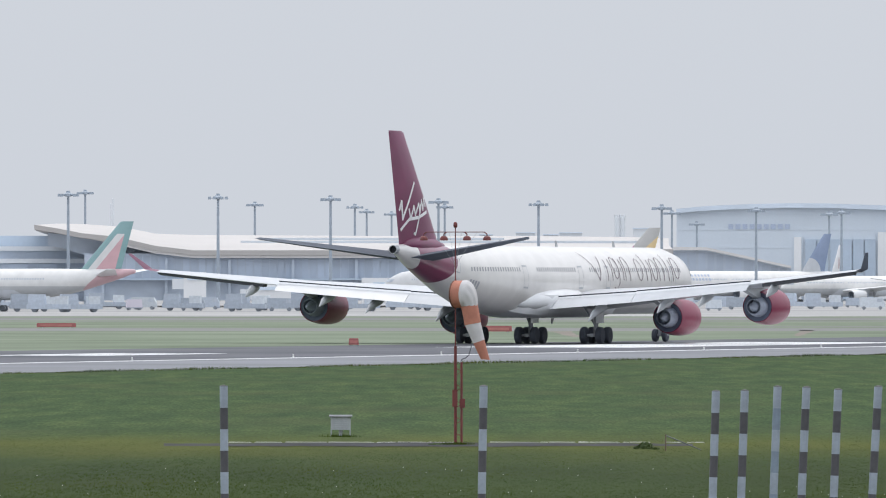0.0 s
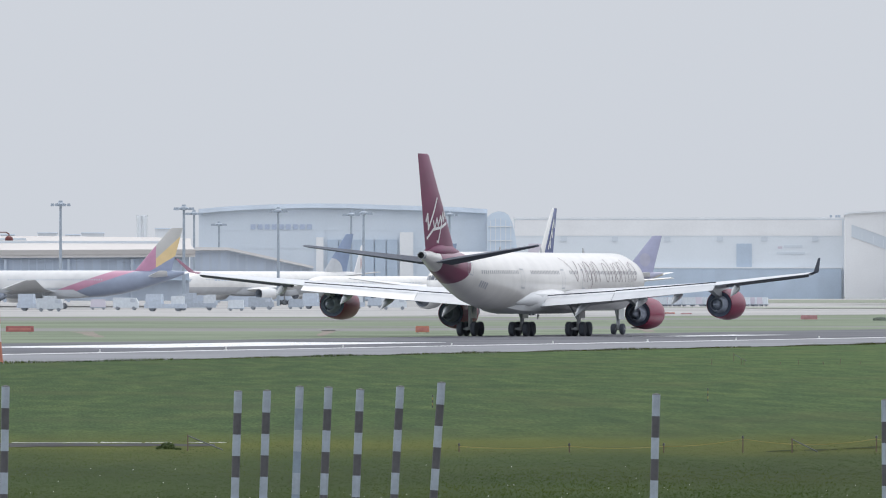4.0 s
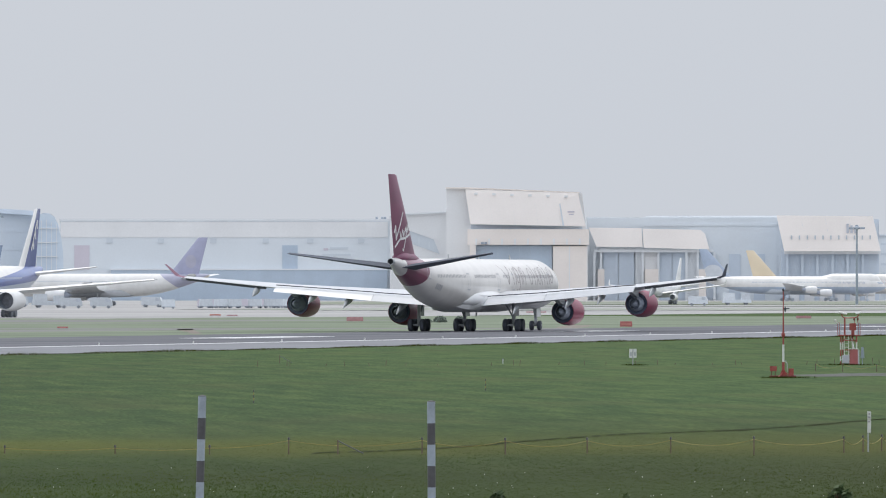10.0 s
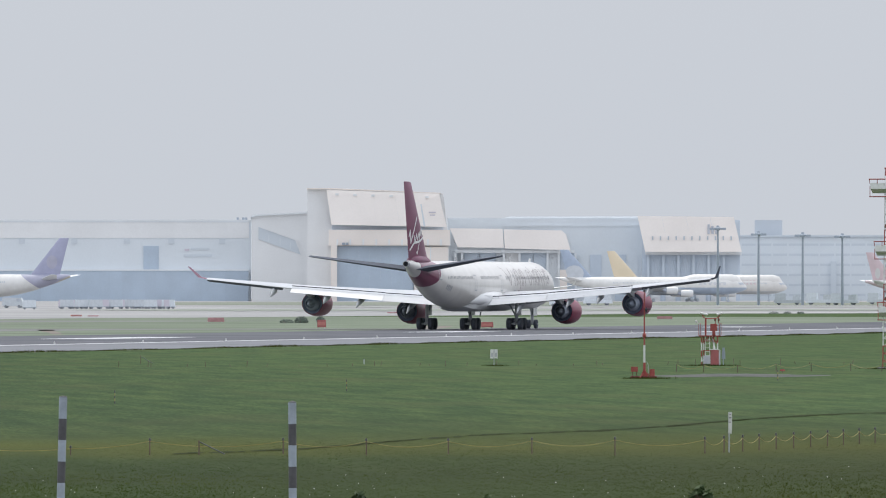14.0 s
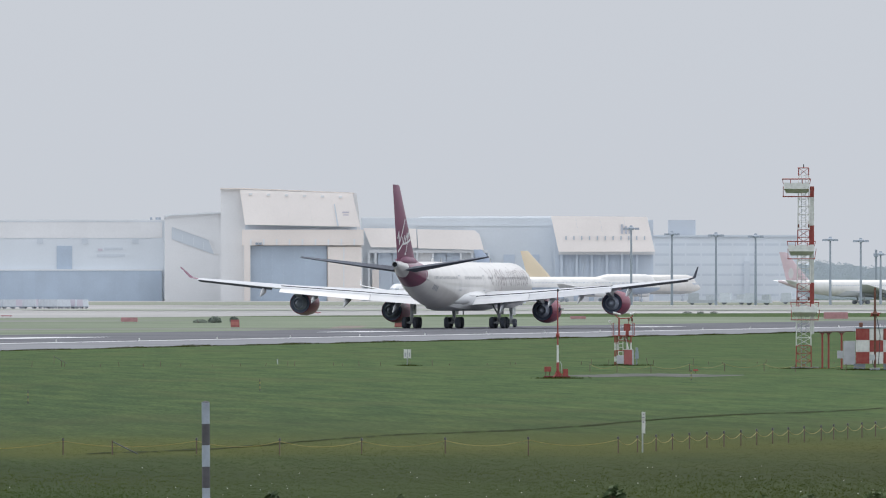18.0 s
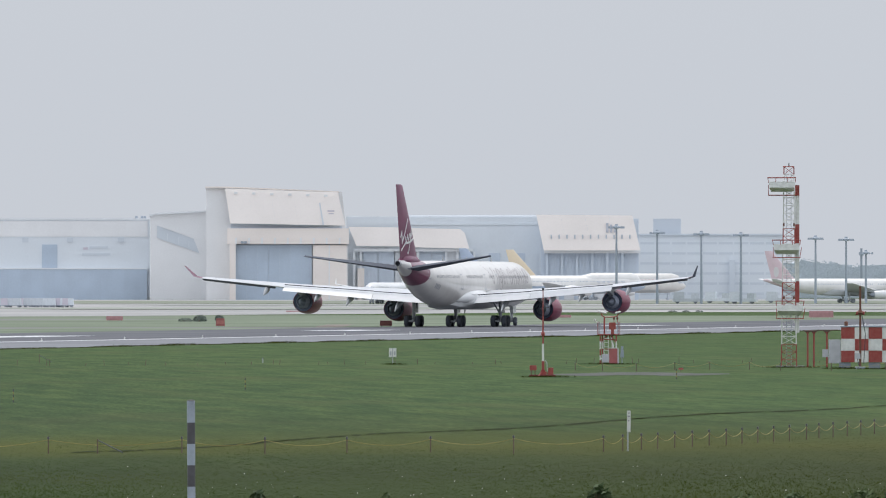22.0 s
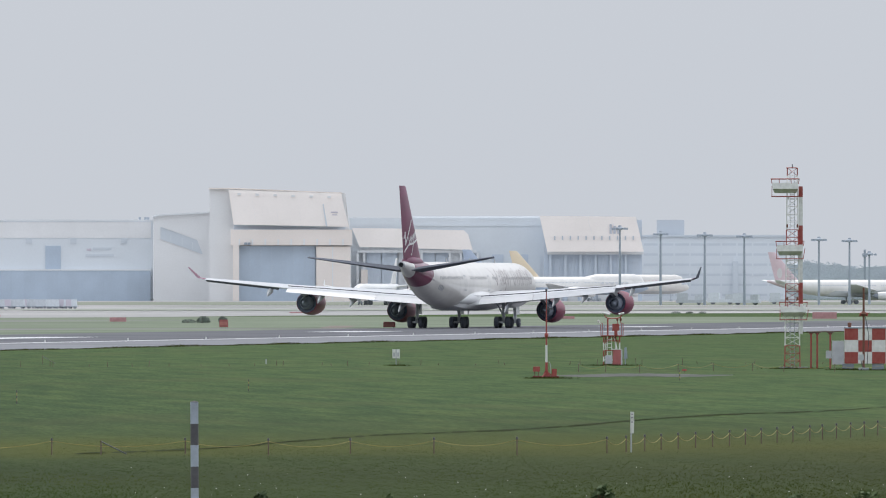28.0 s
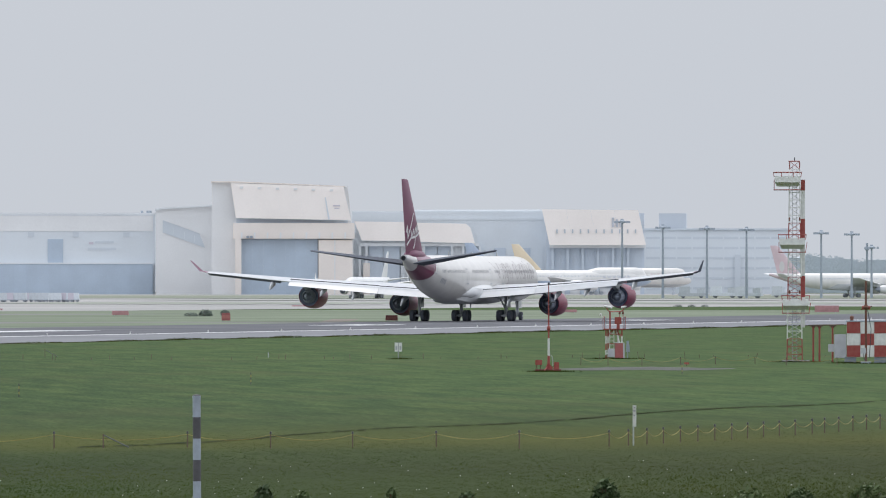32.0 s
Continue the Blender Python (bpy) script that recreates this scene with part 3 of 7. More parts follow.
def foil(le, te, x, z, thick, upright=False, twist=0.0):
    """A wing section: along the plane from le to te, at x to the side and z up."""
    pts = []
    for f, h in AIRFOIL:
        s = le + f * (te - le)
        if upright:
            pts.append((h * thick, -s, z))
        else:
            pts.append((x, -s, z + h * thick - twist * (f - 0.3) * (te - le)))
    return pts


def fuselage_rings(st, k=32):
    return [[(r * math.cos(2 * math.pi * i / k), -s, z + (rz or r) * math.sin(2 * math.pi * i / k)) for i in range(k)] for s, z, r, rz in st]


def stations(L, R, zc, tail_z):
    """Nose, barrel and upswept tail of a fuselage L long."""
    q = L / 75.0
    st = [(0, zc - 0.65 * R / 2.82, 0.03, None), (0.25, zc - 0.62 * R / 2.82, 0.16 * R, None), (0.7 * q, zc - 0.55 * R / 2.82, 0.29 * R, None),
          (1.6 * q, zc - 0.4 * R / 2.82, 0.47 * R, None), (3 * q, zc - 0.22 * R / 2.82, 0.68 * R, None), (5 * q, zc - 0.08, 0.88 * R, None), (8 * q, zc, R, None)]
    st += [(f * L, zc, R, None) for f in (0.2, 0.3, 0.4, 0.5, 0.6, 0.66)]
    for f, lift, r in ((0.72, 0.05, 0.965), (0.78, 0.16, 0.86), (0.84, 0.34, 0.70), (0.89, 0.54, 0.54), (0.93, 0.71, 0.41), (0.96, 0.84, 0.30), (0.985, 0.96, 0.19), (1.0, 1.0, 0.125)):
        st.append((f * L, zc + lift * (tail_z - zc), r * R, None))
    return st


def girth(spec, s):
    """Centre height and radius of a fuselage s metres behind its nose."""
    st = stations(spec["L"], spec["R"], spec["zc"], spec["tail_z"])
    for (s0, z0, r0, _), (s1, z1, r1, _) in zip(st, st[1:]):
        if s <= s1:
            f = (s - s0) / (s1 - s0)
            return z0 + f * (z1 - z0), r0 + f * (r1 - r0)
    return st[-1][1], st[-1][2]


def on_skin(spec, s, angle, sx, proud):
    z, r = girth(spec, s)
    return sx * (r + proud) * math.cos(angle), -s, z + (r + proud) * math.sin(angle)


def on_nose(spec, x, z):
    """The point of the nose's skin at x to the side and height z."""
    lo, hi = 0.0, 12.0
    for _ in range(24):
        s = (lo + hi) / 2
        mid_z, r = girth(spec, s)
        lo, hi = (s, hi) if x * x + (z - mid_z) ** 2 > r * r else (lo, s)
    return x * 1.01, -hi + 0.07, z + 0.02


def wheel_pair(parent_leg, x, s, r, w, gap, detail, pale=False):
    for sx in (-1, 1):
        bm = nb()
        spin(bm, [(-w / 2, r * 0.55), (-w / 2, r * 0.86), (-w * 0.36, r * 0.97), (0, r), (w * 0.36, r * 0.97), (w / 2, r * 0.86), (w / 2, r * 0.55)], "x", 20 if detail else 12, (x + sx * gap / 2, -s, r))
        part("wheel", bm, M["tyre" if detail else "haze_grey" if pale else "far_tyre"], parent_leg, "black rubber aircraft wheel", True)
        if detail:
            bm = nb()
            spin(bm, [(-w * 0.46, 0.12), (-w * 0.44, r * 0.56), (w * 0.44, r * 0.56), (w * 0.46, 0.12)], "x", 14, (x + sx * gap / 2, -s, r))
            part("rim", bm, M["rim"], parent_leg, "grey wheel rim", True)


def airliner(name, label, spec, group="", detail=False):
    """A jet airliner, nose at the origin and pointing to +y."""
    S = spec
    L, R, zc = S["L"], S["R"], S["zc"]
    plane = thing(name, label, "aeroplane", 0, 0, group=group)
    k = 40 if detail else 24
    bm = nb()
    st = stations(L, R, zc, S["tail_z"])
    loft(bm, fuselage_rings(st, k))
    body = part("fuselage", bm, S["body"], plane, "", True)
    if S.get("hump"):
        bm = nb()
        h0, h1 = S["hump"]
        loft(bm, fuselage_rings([(h0, zc + 0.9, 0.2, 0.2), (h0 + 1.5, zc + 0.95, R * 0.5, R * 0.8), (h0 + 4, zc + 1.0, R * 0.82, R * 1.0), (h1 - 8, zc + 1.0, R * 0.84, R * 1.0), (h1, zc + 0.4, R * 0.6, R * 0.6)], k))
        part("upper_deck", bm, S["body"], plane, "", True)
    # belly fairing between the wings
    wr0, wr1 = S["wing"][0][1], S["wing"][0][2]
    bm = nb()
    fb = zc - R - 0.28
    loft(bm, [[(a * wx, -s, fb + dz + hh) for a, hh in ((-1, 1.9), (-0.97, 0.9), (-0.8, 0.25), (-0.45, 0.03), (0.45, 0.03), (0.8, 0.25), (0.97, 0.9), (1, 1.9))]
              for s, wx, dz in ((wr0 - 4, R * 0.35, 0.55), (wr0, R * 0.95, 0.1), (wr0 + 5, R * 1.12, 0), (wr1 + 1, R * 1.12, 0), (wr1 + 4.5, R * 0.85, 0.12), (wr1 + 8.5, R * 0.3, 0.6))])
    part("belly_fairing", bm, S.get("under", M["grey_paint"]) if not detail else M["white_paint"], plane, "", True)
    if detail:
        for sx in (-1, 1):
            bm = nb()
            loft(bm, [[(sx * (2.45 - dx) + rx * math.cos(a), -s, z + rz * math.sin(a)) for a in [2 * math.pi * i / 20 for i in range(20)]]
                      for s, dx, z, rx, rz in ((33.0, 0.3, 3.6, 0.5, 0.5), (36.0, 0.1, 3.65, 0.9, 0.85), (39.5, 0.15, 3.66, 1.0, 0.95), (43.0, 0.2, 3.62, 0.95, 0.88), (46.0, 0.3, 3.55, 0.75, 0.72), (48.6, 0.7, 3.45, 0.35, 0.4), (49.8, 0.9, 3.4, 0.05, 0.08))])
            part("wing_root_fairing", bm, M["white_paint"], plane, "smooth white wing root fairing", True)
    # wings: rows of (out, leading edge, trailing edge, height, thickness)
    for sx in (-1, 1):
        bm = nb()
        loft(bm, [foil(le, te, sx * x, z, th, twist=0.02) for x, le, te, z, th in S["wing"]])
        wing = part("wing", bm, S.get("wing_mat", M["white_paint"]), plane, "pale grey swept wing", True)
        x, le, te, z, th = S["wing"][-1]
        if S.get("winglet"):
            hgt, lean, ext = S["winglet"]
            bm = nb()
            loft(bm, [foil(le + 0.3, te, sx * x, z, th * 0.7), foil(te - 1.3, te + 0.3 * ext, sx * (x + 0.45 * lean), z + 0.12 * hgt, th * 0.5),
                      foil(te + ext * 0.62, te + ext, sx * (x + lean), z + hgt, th * 0.2)])
            bmesh.ops.recalc_face_normals(bm, faces=bm.faces[:])
            for f in bm.faces:
                f.material_index = 1 if detail and f.normal.x * sx > 0.12 else 0
            part("winglet", bm, [S.get("winglet_mat", M["white_paint"]), M["slate_paint"]], plane, "upturned wing tip", True)
        for flap in S.get("flaps", ()):
            x0, x1, s0, s1, z0, z1, chord, chord1, droop = flap
            bm = nb()
            rings = []
            for xx, ss, zz, ch in ((x0, s0, z0, chord), (x1, s1, z1, chord1)):
                rings.append([(sx * xx, -(ss + f * ch * math.cos(droop) ), zz + hh * 0.13 * ch - f * ch * math.sin(droop)) for f, hh in AIRFOIL])
            loft(bm, rings)
            part("flap", bm, M["wing_grey"], plane, "lowered pale grey wing flap", True)
            if detail:
                # a solid dark strip stands for the shadow in the flap gap
                bm = nb()
                for (xa, sa, za), (xb, sb, zb) in (((x0, s0, z0), (x1, s1, z1)),):
                    v = [bm.verts.new(p) for p in ((sx * xa, -(sa + 0.06), za + 0.30), (sx * xb, -(sb + 0.06), zb + 0.26), (sx * xb, -(sb + 0.02), zb + 0.16), (sx * xa, -(sa + 0.02), za + 0.20))]
                    bm.faces.new(v)
                    ext = bmesh.ops.extrude_face_region(bm, geom=bm.faces[:])
                    bmesh.ops.translate(bm, vec=(0, 0.1, 0), verts=[g for g in ext["geom"] if isinstance(g, bmesh.types.BMVert)])
                part("flap_gap", bm, M["dark_gap"], plane, "dark strip painted as the shadow ahead of the flap")
        # dark strips along the outer trailing edge, painted as underside shade
        for x0, x1, s0, s1, z0, z1 in S.get("underwing_shades", ()):
            bm = nb()
            loft(bm, [[(sx * xx, -(ss - 1.1), zz - 0.1), (sx * xx, -ss, zz - 0.06), (sx * xx, -(ss - 0.02), zz - hh), (sx * xx, -(ss - 0.9), zz - 0.3)] for xx, ss, zz, hh in ((x0, s0, z0, 0.32), (x1, s1, z1, 0.18))])
            part("aileron", bm, M["dark_gap"], plane, "dark strip painted as shade under the outer wing")
        for x, s0, z, ln in S.get("fairings", ()):
            bm = nb()
            loft(bm, [[(sx * x + r * math.cos(a) * 0.55, -(s0 + f * ln), z - f * ln * tilt + r * math.sin(a)) for a in [2 * math.pi * i / 10 for i in range(10)]]
                      for f, r, tilt in ((0, 0.05, 0), (0.2, 0.33, 0), (0.5, 0.45, 0.06), (0.8, 0.30, 0.15), (1, 0.04, 0.22))])
            part("flap_track_fairing", bm, M["wing_grey" if not detail else "grey_paint"], plane, "canoe-shaped fairing under the wing", True)
    for x, s0, ln, r, z, wz in S["engines"]:
        for sx in (-1, 1):
            bm = nb()
            outer = [(0, 0.80), (0.02, 0.88), (0.08, 0.97), (0.28, 1.02), (0.5, 1.0), (0.68, 0.93), (0.80, 0.85)]
            inner = [(0.80, 0.815)]
            spin(bm, [(-(s0 + f * ln), r * q) for f, q in outer + inner + [(0.6, 0.80)]], "y", 28 if detail else 16, (sx * x, 0, z), cap=False)
            eng = part("engine", bm, S["cowl"], plane, "", True)
            bm = nb()
            spin(bm, [(-(s0 + f * ln), r * q) for f, q in ((0, 0.80), (0.12, 0.76), (0.25, 0.74))], "y", 28 if detail else 16, (sx * x, 0, z), cap=False)
            part("intake", bm, M["haze_grey" if S.get("pale") else "intake_grey"], eng, "grey intake duct", True)
            bm = nb()
            spin(bm, [(-(s0 + f * ln), r * q) for f, q in ((0.24, 0.02), (0.25, 0.74))], "y", 16, (sx * x, 0, z))
            part("fan", bm, M["haze_grey" if S.get("pale") else "hot_metal"], eng, "dark fan face", True)
            bm = nb()
            spin(bm, [(-(s0 + f * ln), r * q) for f, q in ((0.785, 0.82), (0.76, 0.50))], "y", 24, (sx * x, 0, z), cap=False)
            part("duct", bm, M["duct_slate"], eng, "grey bypass duct")
            bm = nb()
            spin(bm, [(-(s0 + f * ln), r * q) for f, q in ((0.58, 0.60), (0.80, 0.57), (0.97, 0.42), (0.97, 0.39), (0.86, 0.38))], "y", 24, (sx * x, 0, z), cap=False)
            part("nozzle", bm, M["nozzle_grey"], eng, "bare metal exhaust nozzle", True)
            bm = nb()
            spin(bm, [(-(s0 + f * ln), r * q) for f, q in ((0.86, 0.38), (0.88, 0.30), (0.98, 0.24), (1.07, 0.03))], "y", 20, (sx * x, 0, z))
            part("plug", bm, M["nozzle_grey"], eng, "grey exhaust cone", True)
            bm = nb()
            prism(bm, [(-(s0 + 0.18 * ln), z + r * 0.85), (-(s0 + 0.5 * ln), wz + 0.1), (-(s0 + 1.5 * ln), wz), (-(s0 + 1.3 * ln), z + 0.85 * r), (-(s0 + 0.9 * ln), z + 0.5 * r), (-(s0 + 0.6 * ln), z + 0.6 * r)], sx * x - 0.24, sx * x + 0.24)
            part("pylon", bm, M["grey_paint"], plane, "grey engine pylon")
    # fin, rudder and tailplane
    rl, rt_, rz, tl, tt, tz, th = S["fin"]
    bm = nb()
    zz = [(rl - 5.5 * L / 75, rt_, rz - 0.5, th * 0.6), (rl, rt_, rz, th), (rl + 0.35 * (tl - rl), rt_ + 0.35 * (tt - rt_), rz + 0.35 * (tz - rz), th * 0.85), (tl, tt, tz - 0.15, th * 0.42), (tl + 0.4, tt, tz, th * 0.2)]
    loft(bm, [foil(a, b, 0, z, t, upright=True) for a, b, z, t in zz[1:]])
    fin = part("fin", bm, S["tail"], plane, S.get("fin_label", ""), True)
    bm = nb()
    prism(bm, [(-(rl - 6 * L / 75), rz - 0.45), (-(rl + 0.02 * (tl - rl)), rz + 0.045 * (tz - rz)), (-(rl + 3), rz + 0.2), (-(rl + 3), rz - 0.5)], -0.16, 0.16)
    part("fin_fillet", bm, S["tail"], plane)
    h0, h1, hz, hx, hl, ht, hzz = S["stab"]
    for sx in (-1, 1):
        bm = nb()
        loft(bm, [foil(h0, h1, sx * R * 0.25, hz - 0.15, 0.75), foil(hl, ht, sx * hx, hzz, 0.22)])
        part("tailplane", bm, S.get("stab_mat", M["grey_paint"]), plane, "grey tailplane", True)
    # undercarriage
    for s, x, n_axle, r, top in S["gear"]:
        for sx in ((-1, 1) if x else (1,)):
            bm = nb()
            rod(bm, (sx * x, -s, r), (sx * x, -s, top), 0.2, k=10)
            rod(bm, (sx * x, -s, r + 0.7), (sx * x * 0.82, -s - 1.4, top), 0.1)
            if n_axle > 1:
                box(bm, sx * x - 0.14, sx * x + 0.14, -s - 1.15, -s + 1.15, r - 0.14, r + 0.14)
            for i in range(n_axle):
                a = s + (i - (n_axle - 1) / 2) * 1.98
                rod(bm, (sx * x - 0.7, -a, r), (sx * x + 0.7, -a, r), 0.1)
            leg = part("landing_gear", bm, M["haze_grey" if S.get("pale") else "grey_paint"], plane, "grey landing gear leg", True)
            for i in range(n_axle):
                wheel_pair(leg, sx * x, s + (i - (n_axle - 1) / 2) * 1.98, r, 0.5 if r > 0.6 else 0.4, 1.36 if n_axle > 1 else 0.9, detail, S.get("pale", False))
            if detail:
                bm = nb()
                box(bm, sx * x + 0.32, sx * x + 0.38, -s - 1.0, -s + 0.9, r + 1.0, top)
                part("gear_door", bm, M["white_paint"], plane, "white gear door")
    # cabin windows and windscreen
    for sx in (-1, 1):
        bm = nb()
        for w0, w1 in S["windows"]:
            s = w0
            while s < w1:
                q = []
                for ss, dz in ((s, -0.17), (s + 0.24, -0.17), (s + 0.24, 0.17), (s, 0.17)):
                    mid_z, r = girth(S, ss)
                    h = zc + 0.32 * R + dz - mid_z
                    q.append((sx * (math.sqrt(max(0.1, r * r - h * h)) + 0.014), -ss, mid_z + h))
                if detail:
                    pane = nb()
                    pane.faces.new([pane.verts.new(p) for p in q])
                    part("cabin_window", pane, M["cabin_pane"], body)
                else:
                    bm.faces.new([bm.verts.new(p) for p in q])
                s += 0.53
        if detail:
            bm.free()
            continue
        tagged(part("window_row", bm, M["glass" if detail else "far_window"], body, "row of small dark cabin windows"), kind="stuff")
    for sx in (-1, 1):
        bm = nb()
        q = R / 3.1
        for x0, x1, drop in ((0.08, 0.85, 0.0), (0.95, 1.6, 0.02), (1.7, 2.15, 0.06)):
            grid = [[bm.verts.new(on_nose(S, sx * q * (x0 + (x1 - x0) * i / 4), zc + q * (0.42 + 0.72 * j / 4 - drop))) for i in range(5)] for j in range(5)]
            for j in range(4):
                for i in range(4):
                    bm.faces.new((grid[j][i], grid[j][i + 1], grid[j + 1][i + 1], grid[j + 1][i]))
        part("windscreen", bm, M["glass" if detail or S.get("near") else "far_window"], body, "dark cockpit windows")
    return plane, body, fin


def ribbon(bm, pts, place, w, cuts=1):
    """A painted stroke through points, laid on a surface by place(), in short lengths where the surface bends."""
    fine = [pts[0]]
    for (a0, b0), (a1, b1) in zip(pts, pts[1:]):
        fine += [(a0 + (a1 - a0) * i / cuts, b0 + (b1 - b0) * i / cuts) for i in range(1, cuts + 1)]
    for (a0, b0), (a1, b1) in zip(fine, fine[1:]):
        dx, dy = a1 - a0, b1 - b0
        ln = math.hypot(dx, dy) or 1
        ex, ey = dx / ln * w * 0.3, dy / ln * w * 0.3
        nx, ny = -dy / ln * w / 2, dx / ln * w / 2
        bm.faces.new([bm.verts.new(place(a, b)) for a, b in ((a0 - ex + nx, b0 - ey + ny), (a1 + ex + nx, b1 + ey + ny), (a1 + ex - nx, b1 + ey - ny), (a0 - ex - nx, b0 - ey - ny))])


def fin_skin(spec, s, z, sx):
    """The point of a fin's skin s metres behind the nose at height z."""
    rl, rt_, rz, tl, tt, tz, th = spec["fin"]
    f = (z - rz) / (tz - rz)
    le, te = rl + f * (tl - rl), rt_ + f * (tt - rt_)
    thick = th * (1 - 0.15 * f / 0.35) if f < 0.35 else th * (0.85 - 0.43 * (f - 0.35) / 0.65)
    c = min(1.0, max(0.0, (s - le) / (te - le)))
    h = 0.0
    for (a, ha), (b, hb) in zip(AIRFOIL[:6], AIRFOIL[1:7]):
        if a <= c <= b:
            h = ha + (hb - ha) * (c - a) / (b - a)
    return sx * (h * thick + 0.03), -s, z


def oval(s, z, rs, rz, n=12, a0=0.0, a1=6.2832):
    return [(s + rs * math.cos(a0 + (a1 - a0) * i / n), z + rz * math.sin(a0 + (a1 - a0) * i / n)) for i in range(n + 1)]


RED, WHITE = (0.18, 0.015, 0.066), (0.78, 0.755, 0.725)
MAIN = dict(L=73.0, R=2.82, zc=5.2, tail_z=7.62, body=livery("airliner_white", WHITE, [(RED, "oval", (66.2, 7.65, 3.5, 2.8))], 0.3),
            under=M["grey_paint"], tail=M["red_paint"], cowl=M["cowl_red"], fin_label="deep red swept fin",
            wing=[(1.6, 25.2, 42.6, 3.45, 1.9), (9.6, 30.6, 42.3, 4.05, 1.25), (19.5, 37.6, 44.6, 4.85, 0.7), (30.2, 45.0, 47.4, 5.95, 0.3)],
            winglet=(1.45, 1.55, 2.25), winglet_mat=M["red_paint"],
            flaps=[(2.9, 9.78, 42.1, 41.8, 3.62, 4.1, 1.9, 1.75, 0.42), (9.82, 20.4, 41.8, 44.4, 4.1, 4.93, 1.75, 1.35, 0.42)], wing_mat=M["wing_grey"],
            underwing_shades=[(21.6, 30.0, 45.05, 47.36, 4.98, 5.93)],
            fairings=[(6.6, 39.5, 3.0, 5.2), (12.6, 40.4, 3.55, 4.6), (16.4, 41.6, 3.95, 4.2), (22.5, 43.4, 4.6, 3.4)],
            engines=[(9.37, 27.2, 6.4, 1.5, 2.15, 3.8), (19.3, 34.1, 6.2, 1.48, 3.05, 4.75)],
            fin=(62.9, 72.0, 7.7, 71.3, 74.6, 17.05, 1.0), stab=(65.4, 71.2, 7.15, 11.2, 72.9, 74.8, 8.5), stab_mat=M["slate_paint"],
            gear=[(5.7, 0, 1, 0.55, 3.0), (39.1, 5.4, 2, 0.7, 3.8), (39.9, 0, 2, 0.7, 2.6)], windows=[(8.5, 26.0), (29.8, 32.8), (36.4, 46.0), (50.3, 60.9)])


def main_airliner():
    plane, body, fin = airliner("airliner", "white four-engined airliner with a deep red fin, rolling on the runway", MAIN, detail=True)
    R, zc = MAIN["R"], MAIN["zc"]
    for sx in (-1, 1):
        # the title: tall thin outlines painted along the forward cabin
        def on_body(s, h, sx=sx):
            a, s = h / R, 2.6 * s
            return sx * (R + 0.02) * math.cos(a), -s, zc + (R + 0.02) * math.sin(a)
        s = 30.6
        for kind in "vrrgrn  otrontrc":
            bm = nb()
            if kind == " ":
                bm.free()
                s -= 0.75
                continue
            if kind == "r":
                ribbon(bm, [(s / 2.6, 0.0), (s / 2.6, 1.9)], on_body, 0.05, 10)
                step = 1.15
            elif kind == "t":
                ribbon(bm, [((s + 0.2) / 2.6, 2.5), (s / 2.6, 0.0)], on_body, 0.05, 10)
                step = 1.1
            elif kind == "v":
                ribbon(bm, [((s + 2.6) / 2.6, 2.7), ((s - 0.3) / 2.6, 0.0), ((s - 1.3) / 2.6, 2.2)], on_body, 0.05, 10)
                step = 2.5
            elif kind == "n":
                ribbon(bm, [((s + 0.6) / 2.6, 0.0), ((s + 0.6) / 2.6, 1.5)] + oval(s / 2.6, 1.4, 0.23, 0.75, 8, 0.0, 3.1416) + [((s - 0.6) / 2.6, 0.0)], on_body, 0.05, 6)
                step = 1.9
            else:
                ribbon(bm, oval(s / 2.6, 1.0 if kind == "o" else 1.15, 0.27, 1.0), on_body, 0.05, 2)
                if kind == "g":
                    ribbon(bm, [((s - 0.7) / 2.6, 2.0), ((s - 0.7) / 2.6, -0.2), ((s - 0.2) / 2.6, -0.8), ((s + 0.5) / 2.6, -0.55)], on_body, 0.05, 6)
                step = 1.75
            s -= step
            part("title_stroke", bm, M["title_mauve"], body, "thin mauve painted outline")
        # the white scrawl on the fin
        def on_fin(s, z, sx=sx):
            return fin_skin(MAIN, s, z, sx)
        for pts, w in (([(72.30, 10.80), (71.95, 11.45), (71.65, 10.05)], 0.3), ([(71.65, 10.05), (70.65, 11.50), (69.69, 12.95)], 0.26), ([(70.56, 10.85), (70.21, 10.05), (69.69, 11.10), (69.34, 10.40), (68.73, 11.30), (68.47, 10.60), (68.04, 11.60), (67.78, 10.80), (67.43, 11.85), (67.17, 11.10)], 0.22), ([(71.95, 9.20), (70.47, 10.05), (68.73, 10.20), (66.91, 10.65)], 0.26), ([(68.30, 11.20), (68.65, 10.05), (69.25, 8.85), (69.52, 8.95)], 0.22)):
            bm = nb()
            ribbon(bm, pts, on_fin, w, 3)
            part("logo_stroke", bm, M["logo_white"], fin, "white painted stroke")
        for s in (10.2, 27.6, 34.6, 48.6, 62.6):
            bm = nb()
            ribbon(bm, [(s, -0.22), (s, 0.42), (s + 1.05, 0.42), (s + 1.05, -0.22), (s, -0.22)], lambda a, b, sx=sx: on_skin(MAIN, a, b, sx, 0.015), 0.05, 6)
            part("door_outline", bm, M["grey_paint"], body, "thin outline of a cabin door")
        # unreadable registration low on the rear fuselage
        for i in range(4):
            bm = nb()
            ribbon(bm, [(58.9 + i * 0.5, -0.52), (58.9 + i * 0.5, -0.40)], lambda a, b, sx=sx: on_skin(MAIN, a, b, sx, 0.015), 0.3, 2)
            part("registration_bar", bm, M["tail_grey"], body, "small grey painted bar")
    bm = nb()
